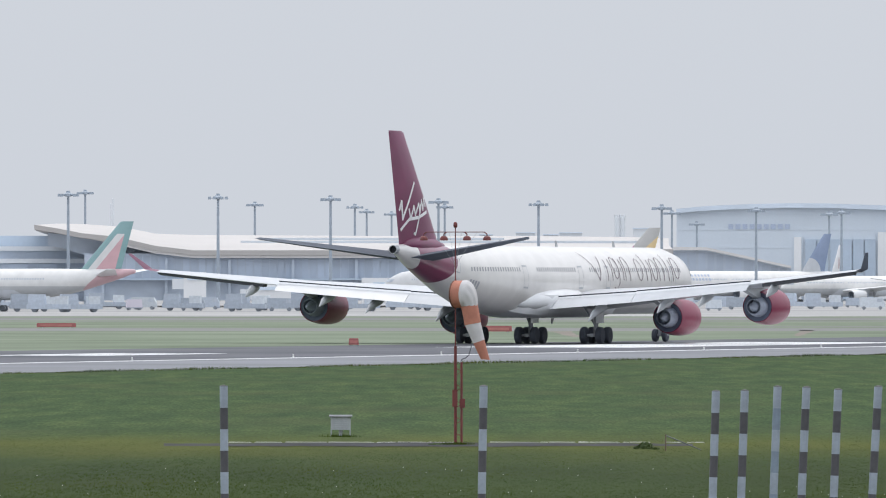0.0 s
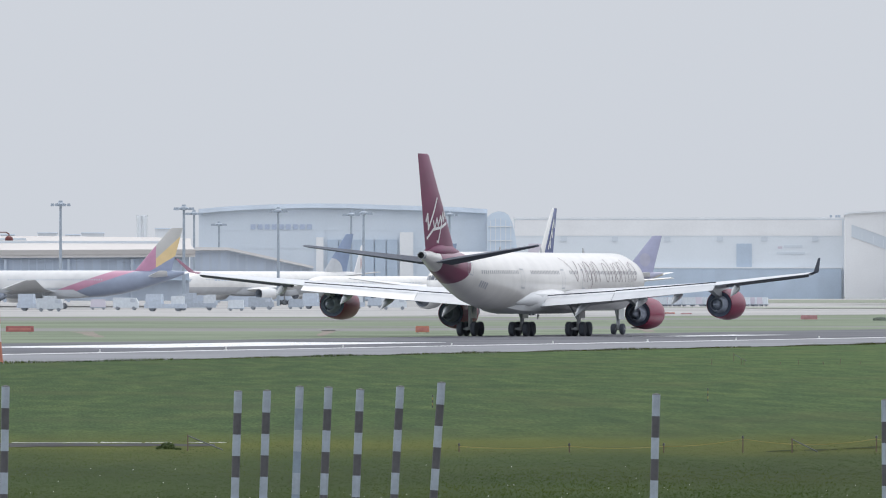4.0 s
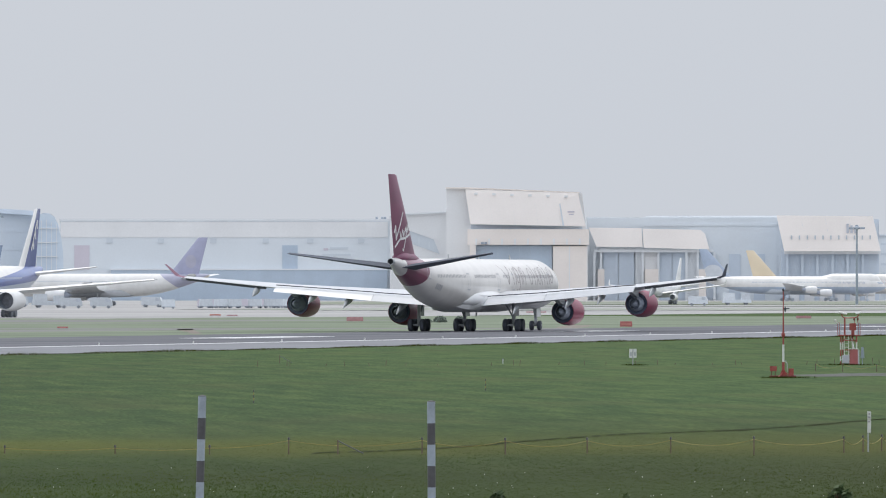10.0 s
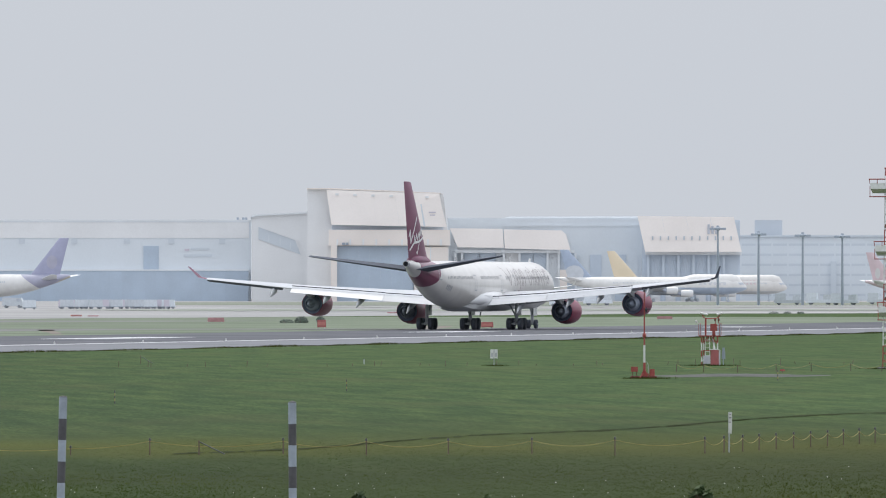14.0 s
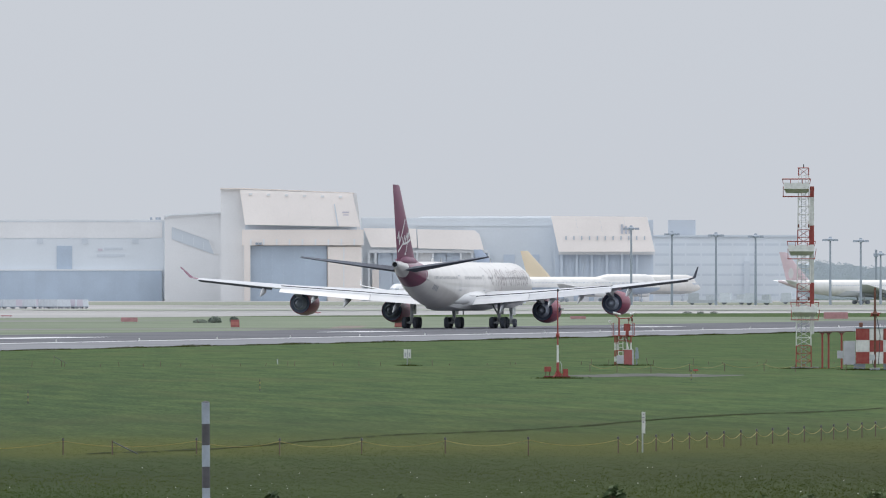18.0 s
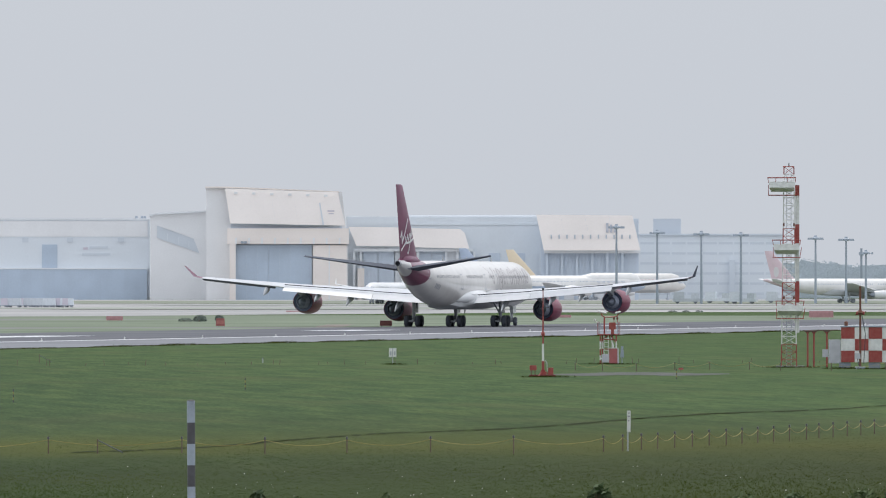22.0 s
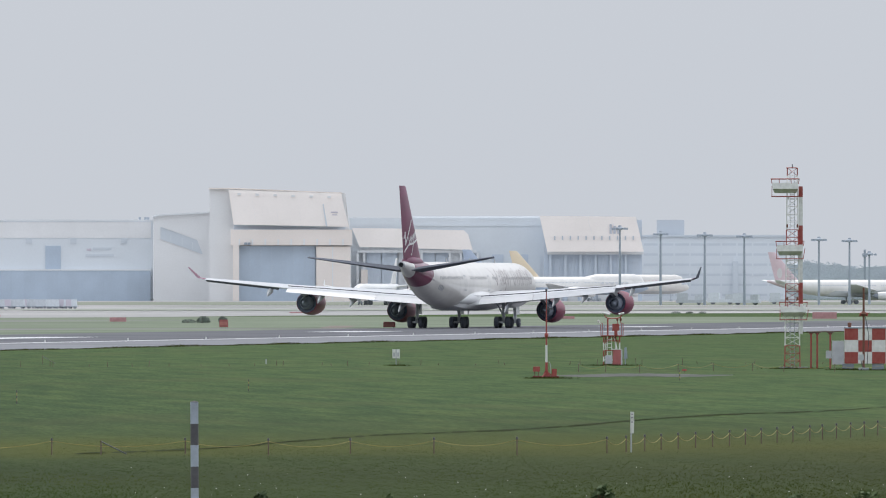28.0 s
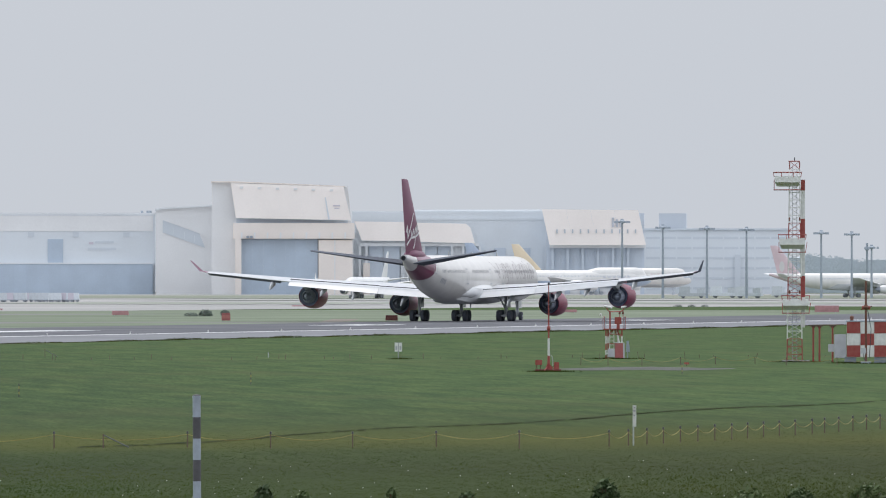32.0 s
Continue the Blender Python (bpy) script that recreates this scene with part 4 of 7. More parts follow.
    loft(bm, [[(w * math.cos(a), -s, z + h * math.sin(a)) for a in [2 * math.pi * i / 16 for i in range(16)]] for s, z, w, h in ((60.6, 7.75, 0.05, 0.05), (62.2, 7.8, 0.4, 0.4), (65.0, 7.9, 0.75, 0.75), (68.5, 8.0, 0.8, 0.72), (70.6, 8.0, 0.6, 0.5), (71.8, 7.9, 0.1, 0.1))])
    part("fin_root_fairing", bm, M["red_paint"], plane, "rounded red fairing at the foot of the fin", True)
    # tail pipe, aerials, beacon
    bm = nb()
    spin(bm, [(-72.9, 0.36), (-73.6, 0.35), (-73.6, 0.29), (-73.1, 0.29)], "y", 20, (0, 0, 7.63), cap=False)
    pipe = part("tail_pipe", bm, M["metal"], plane, "bare metal tail pipe", True)
    bm = nb()
    spin(bm, [(-73.1, 0.01), (-73.12, 0.285), (-73.58, 0.288), (-73.58, 0.28), (-73.13, 0.27), (-73.11, 0.01)], "y", 20, (0, 0, 7.63), cap=False)
    part("pipe_lining", bm, M["dark_gap"], pipe, "black inside of the pipe", True)
    for s, z in ((18, zc + R), (33, zc + R), (47, zc + R), (34, zc - R - 0.3)):
        bm = nb()
        up_ = 0.5 if z > zc else -0.45
        prism(bm, [(-s, z), (-s - 0.6, z), (-s - 0.7, z + up_), (-s - 0.45, z + up_)], -0.03, 0.03)
        part("aerial", bm, M["grey_paint"], plane, "small blade aerial")
    return plane


AIRLINER = main_airliner()


# ---- other aircraft ----
def spec_of(L, span, R, zc, fin_z, engines, body, tail, cowl, q_eng=1.45, winglet=None, hump=None, wing_mat=None):
    """Proportions of an ordinary airliner."""
    q, p = L / 75.0, span / 63.4
    z0 = zc - 0.6 * R
    eng = [(9.6 * p, 24.0 * q if len(engines) == 1 else 23.5 * q, 6.2 * q_eng / 1.45, q_eng, max(q_eng + 0.5, z0 - 0.9), z0 + 0.6)]
    if len(engines) == 2:
        eng.append((19.3 * p, 31.5 * q, 5.8 * q_eng / 1.45, q_eng, max(q_eng + 0.8, z0 + 0.2), z0 + 1.5))
    return dict(L=L, R=R, zc=zc, tail_z=zc + 0.82 * R, body=body, under=M["wing_grey"], tail=tail, cowl=cowl, hump=hump, wing_mat=wing_mat or M["white_paint"],
                wing=[(R * 0.5, 25 * q, 42 * q, z0, 1.7 * q), (9.6 * p, 30.5 * q, 41.8 * q, z0 + 0.7, 1.1 * q), (30.4 * p, 45 * q, 47.4 * q, z0 + 2.6, 0.3)],
                winglet=winglet, engines=eng, fin=(61.5 * q, 71.5 * q, zc + 0.85 * R, 71.3 * q, 74.6 * q, fin_z, 0.9 * q),
                stab=(65.5 * q, 71.0 * q, zc + 0.6 * R, 11.0 * p, 72.5 * q, 74.6 * q, zc + 0.95 * R), stab_mat=M["white_paint"],
                gear=[(7.5 * q, 0, 1, 0.55, zc - R * 0.6), (39.5 * q, 5.3 * p, 2, 0.66, z0)], windows=[(9 * q, 27 * q), (29 * q, 54 * q)])


def set_down(plane, u, d, heading, at=0.0):
    """Stand a plane with the point 'at' metres behind its nose on bearing u at d metres."""
    x, y = site(u, d)
    h = radians(heading)
    plane.matrix_basis = pose(x + math.sin(h) * at, y + math.cos(h) * at, rise(d), 0, 0, -heading)
    return plane


def fin_bars(fin, spec, cells, material, label):
    """Plain painted bars on both faces of a fin: rows of (along, height) pairs."""
    for sx in (-1, 1):
        for pts, w in cells:
            bm = nb()
            ribbon(bm, pts, lambda s, z, sx=sx: fin_skin(spec, s, z, sx), w, 3)
            part("tail_mark", bm, material, fin, label)


def body_bars(body, spec, s0, s1, n, h, z, material, label):
    """Unreadable titles along a cabin as plain bars."""
    R, zc = spec["R"] + 0.02, spec["zc"]
    for sx in (-1, 1):
        for i in range(n):
            a = s0 + (s1 - s0) * i / n
            bm = nb()
            ribbon(bm, [(a, z - h / 2), (a, z + h / 2)], lambda s, b, sx=sx: (sx * R * math.cos(b), -s, zc + R * math.sin(b)), (s1 - s0) / n * 0.55, 4)
            part("title_bar", bm, material, body, label)


def other_aircraft():
    white = (0.87, 0.86, 0.84)
    jets = {}
    # twin jet taxiing towards the camera, white with a blue sweep and a blue fin
    sp = spec_of(63.7, 60.9, 3.1, 5.6, 18.5, (1,), livery("white_blue_sweep", white, [((0.12, 0.18, 0.44), "side", (0.102, -1, -3.08)), ((0.07, 0.10, 0.30), "side", (0.075, -1, -3.25)), ((0.42, 0.47, 0.56), "side", (0.05, -1, -3.42))]),
                 livery("blue_fin", (0.06, 0.09, 0.28), [(white, "side", (-1, 0.72, -48.3))]), M["white_paint"], 1.75)
    sp["near"] = True
    p, body, fin = airliner("twin_jet", "white twin-engined airliner with a dark blue sweep, taxiing, lamp lit", sp)
    fin_bars(fin, sp, [(pts, 0.5) for i in range(3) for pts in ([(57.9 + 1.15 * i, 11.5 + 1.75 * i), (59.0 + 1.15 * i, 12.9 + 1.75 * i)], [(59.0 + 1.15 * i, 12.9 + 1.75 * i), (59.3 + 1.15 * i, 11.7 + 1.75 * i)])], M["logo_white"], "slanting white painted stroke")
    body_bars(body, sp, 12, 14.5, 3, 0.2, 0.5, M["faint_blue"], "small blue painted bar")
    body_bars(body, sp, 17, 23, 7, 0.2, 0.5, M["faint_grey"], "small grey painted bar")
    for x in (-0.25, 0.25):
        bm = nb()
        spin(bm, [(-6.2, 0.17), (-6.3, 0.02)], "y", 10, (x, 0, 2.3))
        part("landing_light", bm, M["glow"], p, "glowing warm white lamp on the nose leg")
    jets["twin"] = p
    # far twin taxiing slowly behind, plain white
    sp = spec_of(44.5, 35.8, 1.95, 4.2, 13.6, (1,), M["white_paint"], M["white_paint"], M["white_paint"], 1.0, (1.6, 0.7, 1.4))
    p, body, fin = airliner("small_jet", "plain white short airliner taxiing slowly by the hangars", sp)
    jets["small"] = p
    # parked liveries from here on have haze mixed into their colours
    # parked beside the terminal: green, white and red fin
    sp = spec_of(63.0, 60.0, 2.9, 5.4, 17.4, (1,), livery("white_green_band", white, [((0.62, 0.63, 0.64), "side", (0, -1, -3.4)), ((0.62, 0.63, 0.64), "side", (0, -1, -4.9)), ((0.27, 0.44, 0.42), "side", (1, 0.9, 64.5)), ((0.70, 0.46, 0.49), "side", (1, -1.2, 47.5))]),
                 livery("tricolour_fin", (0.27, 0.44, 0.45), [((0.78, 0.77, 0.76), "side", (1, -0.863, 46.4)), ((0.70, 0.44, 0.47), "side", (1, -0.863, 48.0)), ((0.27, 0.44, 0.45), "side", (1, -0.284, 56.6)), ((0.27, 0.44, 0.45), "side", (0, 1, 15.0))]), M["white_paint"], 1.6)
    p, body, fin = airliner("parked_jet", "parked white airliner with a green, white and red fin", sp, group="parked airliners")
    set_down(p, 236, 1950, 288, 62.6)
    # long twin with grey, gold and crimson fin
    sp = spec_of(63.7, 60.3, 2.9, 5.4, 17.4, (1,), livery("pale_grey_body", (0.74, 0.74, 0.74), [((0.55, 0.57, 0.60), "side", (0, -1, -4.6)), ((0.60, 0.30, 0.42), "side", (1, -3.0, 23.5)), ((0.33, 0.38, 0.50), "side", (1, -3.0, 28.5))]),
                 livery("striped_fin", (0.55, 0.54, 0.52), [((0.82, 0.62, 0.33), "side", (0.88, -1, 39.7)), ((0.58, 0.28, 0.42), "side", (-1, 0, -57.4)), ((0.33, 0.38, 0.52), "side", (0.57, -1, 23.8))]), M["white_paint"], 1.4)
    p, body, fin = airliner("parked_jet", "parked pale airliner with a grey, gold and crimson fin", sp, group="parked airliners")
    set_down(p, 1166, 2170, 290, 63)
    # white wide-body with blue fin and pale globe
    sp = spec_of(63.7, 60.9, 3.1, 5.6, 18.5, (1,), livery("white_grey_belly", white, [((0.56, 0.58, 0.61), "side", (0, -1, -4.6))]),
                 livery("globe_fin", (0.26, 0.33, 0.48), [((0.60, 0.62, 0.65), "oval", (55.0, 8.6, 4.4, 3.6))]), M["white_paint"], 1.6)
    p, body, fin = airliner("parked_jet", "parked white airliner with a blue fin and pale globe mark", sp, group="parked airliners")
    body_bars(body, sp, 11, 18, 6, 0.2, 0.5, M["faint_blue"], "small blue painted bar")
    set_down(p, 1471, 2650, 228, 63.4)
    # shorter twins: one with a plain blue fin, one with a white fin, two broadside, one red
    def mid(body, tail, name, label, u, d, heading):
        sp = spec_of(54.9, 47.6, 2.52, 4.9, 15.8, (1,), body, tail, M["white_paint"], 1.35)
        p, bd, fin = airliner(name, label, sp, group="parked airliners")
        set_down(p, u, d, heading, 54.6)
        return sp, bd
    plain = livery("plain_white", white, [((0.60, 0.62, 0.64), "side", (0, -1, -4.2))])
    mid(plain, livery("plain_blue_fin", (0.26, 0.33, 0.46), []), "parked_jet", "parked white airliner with a plain blue fin", 1654, 2600, 228)
    mid(plain, livery("plain_white_fin", (0.76, 0.76, 0.77), [((0.5, 0.35, 0.38), "oval", (52, 11, 0.8, 1.6))]), "parked_jet", "parked white airliner with a white fin", 1489, 2720, 200)
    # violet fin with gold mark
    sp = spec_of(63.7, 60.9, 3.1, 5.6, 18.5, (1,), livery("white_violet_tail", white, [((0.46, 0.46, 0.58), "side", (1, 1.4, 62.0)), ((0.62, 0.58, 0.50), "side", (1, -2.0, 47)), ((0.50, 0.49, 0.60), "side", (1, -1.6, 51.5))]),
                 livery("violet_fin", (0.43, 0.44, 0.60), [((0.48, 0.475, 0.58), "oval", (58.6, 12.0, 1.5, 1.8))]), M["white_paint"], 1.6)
    p, body, fin = airliner("parked_jet", "parked white airliner with a violet fin and gold mark", sp, group="parked airliners")
    set_down(p, 2017, 2740, 292, 63.4)
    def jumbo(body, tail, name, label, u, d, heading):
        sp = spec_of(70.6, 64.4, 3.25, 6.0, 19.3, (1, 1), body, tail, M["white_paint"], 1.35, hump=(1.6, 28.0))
        sp.update(pale=True, under=M["haze_grey"])
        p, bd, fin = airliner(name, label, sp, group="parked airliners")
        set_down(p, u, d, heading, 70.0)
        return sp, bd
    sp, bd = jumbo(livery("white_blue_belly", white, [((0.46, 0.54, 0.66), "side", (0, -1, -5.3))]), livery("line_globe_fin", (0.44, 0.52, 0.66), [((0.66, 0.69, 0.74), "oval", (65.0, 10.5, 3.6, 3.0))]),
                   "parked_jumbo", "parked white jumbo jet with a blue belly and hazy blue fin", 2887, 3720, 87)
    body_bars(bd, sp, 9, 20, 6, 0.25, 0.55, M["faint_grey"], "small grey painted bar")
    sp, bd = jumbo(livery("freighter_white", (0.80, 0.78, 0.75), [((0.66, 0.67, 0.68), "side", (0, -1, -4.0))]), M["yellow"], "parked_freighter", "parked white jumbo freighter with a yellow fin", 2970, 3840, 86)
    body_bars(bd, sp, 12, 19, 5, 0.2, 0.5, M["hazy_red"], "small red painted bar paled by haze")
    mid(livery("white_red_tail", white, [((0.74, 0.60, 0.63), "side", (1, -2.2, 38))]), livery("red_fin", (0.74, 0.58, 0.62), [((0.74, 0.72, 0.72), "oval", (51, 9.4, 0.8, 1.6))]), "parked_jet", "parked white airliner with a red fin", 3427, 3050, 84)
    return jets


JETS = other_aircraft()


# ---- on the grass ----
def striped_post(u, v, lean, d=77.0):
    x, y = site(u, d)
    top = up(v, d)
    foot = rise(d)
    post = thing("marker_post", "slim round post in black and white bands", "marker post", x, y, foot, square_on(u), group="banded posts")
    h, band, r = top - foot, 0.163, 0.031
    t = math.tan(radians(lean))
    z, i = h, 0
    while z > 0:
        z2 = max(0, z - band)
        bm = nb()
        rod(bm, ((z2 - h * 0.0) * t - h * t, 0, z2), (z * t - h * t, 0, z), r, k=14)
        part("band", bm, M["post_white" if i % 2 == 0 else "post_pale" if u == 1376 else "post_dark"], post, "pale band" if i % 2 == 0 else "dark band", True)
        z, i = z2, i + 1
    bm = nb()
    spin(bm, [(h, r * 1.05), (h + 0.006, r * 0.9), (h + 0.012, 0.004)], "z", 14)
    part("cap", bm, M["post_dark"], post, "dark cap", True)


for u, v, lean in ((396, 684, -0.5), (856, 684, 1), (1267, 693, 1.8), (1318, 692, 2), (1376, 685, 2.2), (1427, 686, 2.6), (1483, 690, 2.4), (1554, 685, 3.2), (1627, 678, 4), (2007, 699, 1.4), (2412, 709, -0.3)):
    striped_post(u, v, lean)


def windsock():
    d = reach(787)
    x, y = site(806, d)
    w = thing("windsock", "red steel mast with floodlamps and a drooping orange and white sock", "windsock", x, y, 0, square_on(806))
    top = up(402, d)
    mast = part("mast", rod(nb(), (0, 0, 0), (0, 0, top), 0.022, 0.017, 10), M["mast_red"], w, "red painted pole", True)
    part("sleeve", rod(nb(), (0, 0, 0), (0, 0, up(613, d)), 0.045, k=10), M["mast_red"], w, "thicker lower part of the mast", True)
    part("post", rod(nb(), (0.18, 0, 0), (0.18, 0, up(641, d)), 0.035, k=8), M["mast_red"], w, "short red post", True)
    for i in range(9):
        z = 0.35 + i * 0.24
        part("lattice_bar", rod(nb(), (0.0, 0, z), (0.18, 0, z + (0.12 if i % 2 else -0.12)), 0.01, k=5), M["mast_red"], w)
    bm = nb()
    box(bm, -0.07, 0.28, -0.12, 0.12, 0, 0.05)
    part("base_plate", bm, M["rust"], w)
    for z0, z1, x0, x1 in ((up(720, d), up(690, d), -0.09, 0.06), (up(722, d), up(706, d), 0.12, 0.28)):
        bm = nb()
        box(bm, x0, x1, -0.08, 0.08, z0, z1)
        part("junction_box", bm, M["mast_red"], w, "small red box")
    bm = nb()
    za = up(411, d)
    rod(bm, (-0.86, 0, za), (0.86, 0, za), 0.013)
    part("lamp_arm", bm, M["mast_red"], w, "thin red cross arm")
    for lx in (-0.93, -0.34, 0.34, 0.93):
        bm = nb()
        sgn = 1 if lx > 0 else -1
        rod(bm, (lx - 0.08 * sgn, 0, za), (lx, 0, za - 0.06), 0.016)
        rod(bm, (lx, 0, za - 0.06), (lx, 0, za - 0.13), 0.016)
        spin(bm, [(za - 0.11, 0.03), (za - 0.125, 0.07), (za - 0.16, 0.105), (za - 0.20, 0.12), (za - 0.245, 0.122), (za - 0.25, 0.0)], "z", 14, (lx, 0, 0))
        part("floodlamp", bm, M["mast_red"], w, "bell-shaped red floodlamp", True)
    for lx in (-0.62, -0.18, 0.18, 0.62):
        part("stay", rod(nb(), (lx, 0, za - 0.02), (0, 0, za - 1.0), 0.005, k=4), M["metal"], w, "thin wire stay")
    bm = nb()
    spin(bm, [(top - 0.02, 0.045), (top + 0.02, 0.06), (top + 0.1, 0.06), (top + 0.14, 0.035), (top + 0.15, 0.0)], "z", 12)
    part("obstruction_lamp", bm, M["mast_red"], w, "red lamp on the mast top", True)
    zs = up(521, d)
    yaw = radians(26)
    part("hoop", spin(nb(), [(-0.02, 0.398), (-0.02, 0.412), (0.02, 0.412), (0.02, 0.398)], "x", 28, (0, 0, 0), cap=False), M["rust"], w, "steel hoop").matrix_basis = pose(0, 0, zs, 0, 0, -26)
    bm = nb()
    pts = [(0.16, 0, up(640, d)), (0.19, 0, up(636, d)), (0.30, 0.0, up(634, d)), (0.40, 0, up(628, d)), (0.47, 0, up(612, d))]
    for a, b in zip(pts, pts[1:]):
        rod(bm, a, b, 0.012, k=6)
    part("cable", bm, M["dark_gap"], w, "black hanging cable")
    # the sock: a hood on the hoop, a drooping elbow, and three bands, each swinging a little about its upper edge
    bm = nb()
    rings = []
    for i in range(6):
        q = -0.02 + 0.36 * i / 5
        rr = 0.402 + 0.006 * math.sin(3 * i)
        rings.append([(q * math.cos(yaw) + rr * math.sin(yaw) * math.cos(a), -q * math.sin(yaw) + rr * math.cos(yaw) * math.cos(a), zs + rr * math.sin(a)) for a in [2 * math.pi * k / 36 for k in range(36)]])
    loft(bm, rings, cap=False)
    part("hood", bm, M["orange_cloth"], w, "orange cloth hood on the hoop", True)
    bm = nb()
    rings = []
    for i in range(13):
        f = i / 12
        ph = math.pi / 2 * f
        hi = Vector((0.27 + 0.385 * math.sin(ph), -0.15 - 0.02 * f, zs - 0.33 + 0.745 * math.cos(ph)))
        lo = Vector((0.27 - 0.12 * f, -0.15 - 0.02 * f, zs - 0.412 + 0.05 * f))
        yw, rr = yaw * (1 - f), 0.412 - 0.157 * f
        ring = []
        for k in range(44):
            a = 2 * math.pi * k / 44
            fold = 1 + 0.06 * math.sin(9 * a + 1.1) * min(1, 2.2 * f) * max(0.0, math.sin(a) * 0.5 + 0.5)
            p = (hi + lo) / 2 + (hi - lo) / 2 * math.sin(a) * fold + Vector((math.sin(yw), math.cos(yw), 0)) * rr * math.cos(a) * fold
            ring.append(p)
        rings.append(ring)
    loft(bm, rings, cap=False)
    part("elbow", bm, M["white_cloth"], w, "white cloth elbow falling in folds", True)
    bands = []
    for i, (r0, r1, ln) in enumerate(((0.246, 0.245, 0.57), (0.237, 0.182, 0.57), (0.174, 0.12, 0.58))):
        bm = nb()
        rings = []
        for j in range(-1, 7):
            f = j / 6
            ring = []
            for q in range(28):
                a = 2 * math.pi * q / 28
                rr = (r0 + (r1 - r0) * f) * (0.9 if j < 0 else 1) * (1 + 0.022 * math.sin(3 * a + 2 * i + 3 * f) + 0.016 * math.sin(7 * a + 2.2 * f + i))
                ring.append((rr * math.cos(a), rr * math.sin(a), -f * ln - (0.05 * math.cos(a) if i == 2 and j == 6 else 0)))
            rings.append(ring)
        loft(bm, rings, cap=False)
        if i == 2:
            bm.faces.new([v for v in list(bm.verts)[-28:]])
        bands.append(part("sock_band", bm, M["white_cloth" if i == 1 else "orange_cloth"], w, "white cloth band" if i == 1 else "orange cloth band", True))
    return w, bands, (d, zs)


SOCK = windsock()


def instrument_box():
    d = reach(773)
    x, y = site(603, d)
    w = thing("instrument_box", "small white louvred box on thin legs in the grass", "instrument box", x, y, 0, square_on(603))
    bm = nb()
    box(bm, -0.31, 0.31, -0.2, 0.2, 0.21, 0.60)
    part("body", bm, M["box_grey"], w)
    bm = nb()
    prism(bm, [(-0.25, 0.60), (0.25, 0.60), (0.25, 0.63), (0, 0.68), (-0.25, 0.63)], -0.36, 0.36)
    part("lid", bm, M["lid_grey"], w, "darker weathered lid")
    for i in range(5):
        bm = nb()
        box(bm, -0.24, 0.24, -0.215, -0.2, 0.27 + i * 0.06, 0.295 + i * 0.06)
        part("louvre", bm, M["grey_paint"], w)
    for lx in (-0.29, 0.29):
        for ly in (-0.17, 0.17):
            part("leg", rod(nb(), (lx, ly, 0), (lx, ly, 0.3), 0.018), M["metal"], w)
    part("post", rod(nb(), (0, 0, 0), (0, 0, 0.3), 0.06), M["grey_paint"], w)


instrument_box()


def old_path():
    """The broken asphalt strip at the windsock's foot, and the muddy track across the field."""
    bm = nb()
    rnd = random.Random(3)
    us = list(range(290, 1246, 24))
    loft(bm, [[(*site(u, 293.5 + rnd.uniform(-0.8, 0.8) + abs(u - 760) * 0.004), 0.012) for u in us], [(*site(u, 301.5 + rnd.uniform(-0.8, 0.8) - abs(u - 760) * 0.005), 0.012) for u in us]], cap=False, closed=False)
    path = tagged(mesh_object("path", bm, M["old_asphalt"]), "short broken strip of dark asphalt in the grass", "path", kind="structure")
    u0 = 400
    while u0 < 1235:
        u1 = u0 + rnd.choice((16, 30, 48, 80)) * rnd.uniform(0.7, 1.2)
        if not 790 < u0 < 866 and not 1120 < u0 < 1165:
            (x0, y0), (x1, y1) = site(u0, 302.2 + rnd.uniform(-0.15, 0.15)), site(u1, 302.2 + rnd.uniform(-0.15, 0.15))
            h, w_ = rnd.uniform(0.008, 0.016), rnd.uniform(0.3, 0.7)
            bm = nb()
            loft(bm, [[(x0, y0, 0), (x0 + 0.03, y0, h), (x0 + 0.03, y0 + w_, h * rnd.uniform(0.9, 1)), (x0, y0 + w_, 0)], [(x1, y1, 0), (x1 - 0.04, y1, h * rnd.uniform(0.7, 1)), (x1 - 0.04, y1 + w_ * 0.7, h * 0.8), (x1, y1 + w_ * 0.7, 0)]])
            part("kerb_stone", bm, M["kerb_grey"], path, "pale worn kerb")
        u0 = u1 + rnd.choice((0.4, 1.0, 2, 5))
    bm = nb()
    mid_ = lambda u: reach(797 - (u - 2293) * 0.0593 + 2.5 * math.sin(u * 0.011))
    u = 2200
    while u < 3720:
        ln = rnd.uniform(14, 60)
        lane = [u + ln * i / 5 for i in range(6)]
        side = rnd.uniform(-0.5, 0.5)
        wide = rnd.uniform(0.8, 2.2)
        loft(bm, [[(*site(q, mid_(q) + side + k * wide * math.sin(math.pi * (i + 0.15) / 5.3) * rnd.uniform(0.7, 1.2)), 0.014) for i, q in enumerate(lane)] for k in (-1, 1)], cap=False, closed=False)
        u += ln + rnd.choice((-16, -12, -8, 0, 6))
    tagged(mesh_object("track", bm, M["mud"]), "muddy track worn across the grass", "track", kind="structure")
    bm = nb()
    us = list(range(3050, 3366, 15))
    half = lambda u: 11 * min(1, (u - 3044) / 70, (3372 - u) / 110) ** 0.7 * rnd.uniform(0.75, 1.08)
    loft(bm, [[(*site(u, 544 + k * half(u) + 2.5 * math.sin(u * 0.03)), 0.014) for u in us] for k in (-1, 1)], cap=False, closed=False)
    tagged(mesh_object("slab", bm, M["old_slab"]), "grey concrete slab in the grass by the mast", "slab", kind="structure")


old_path()


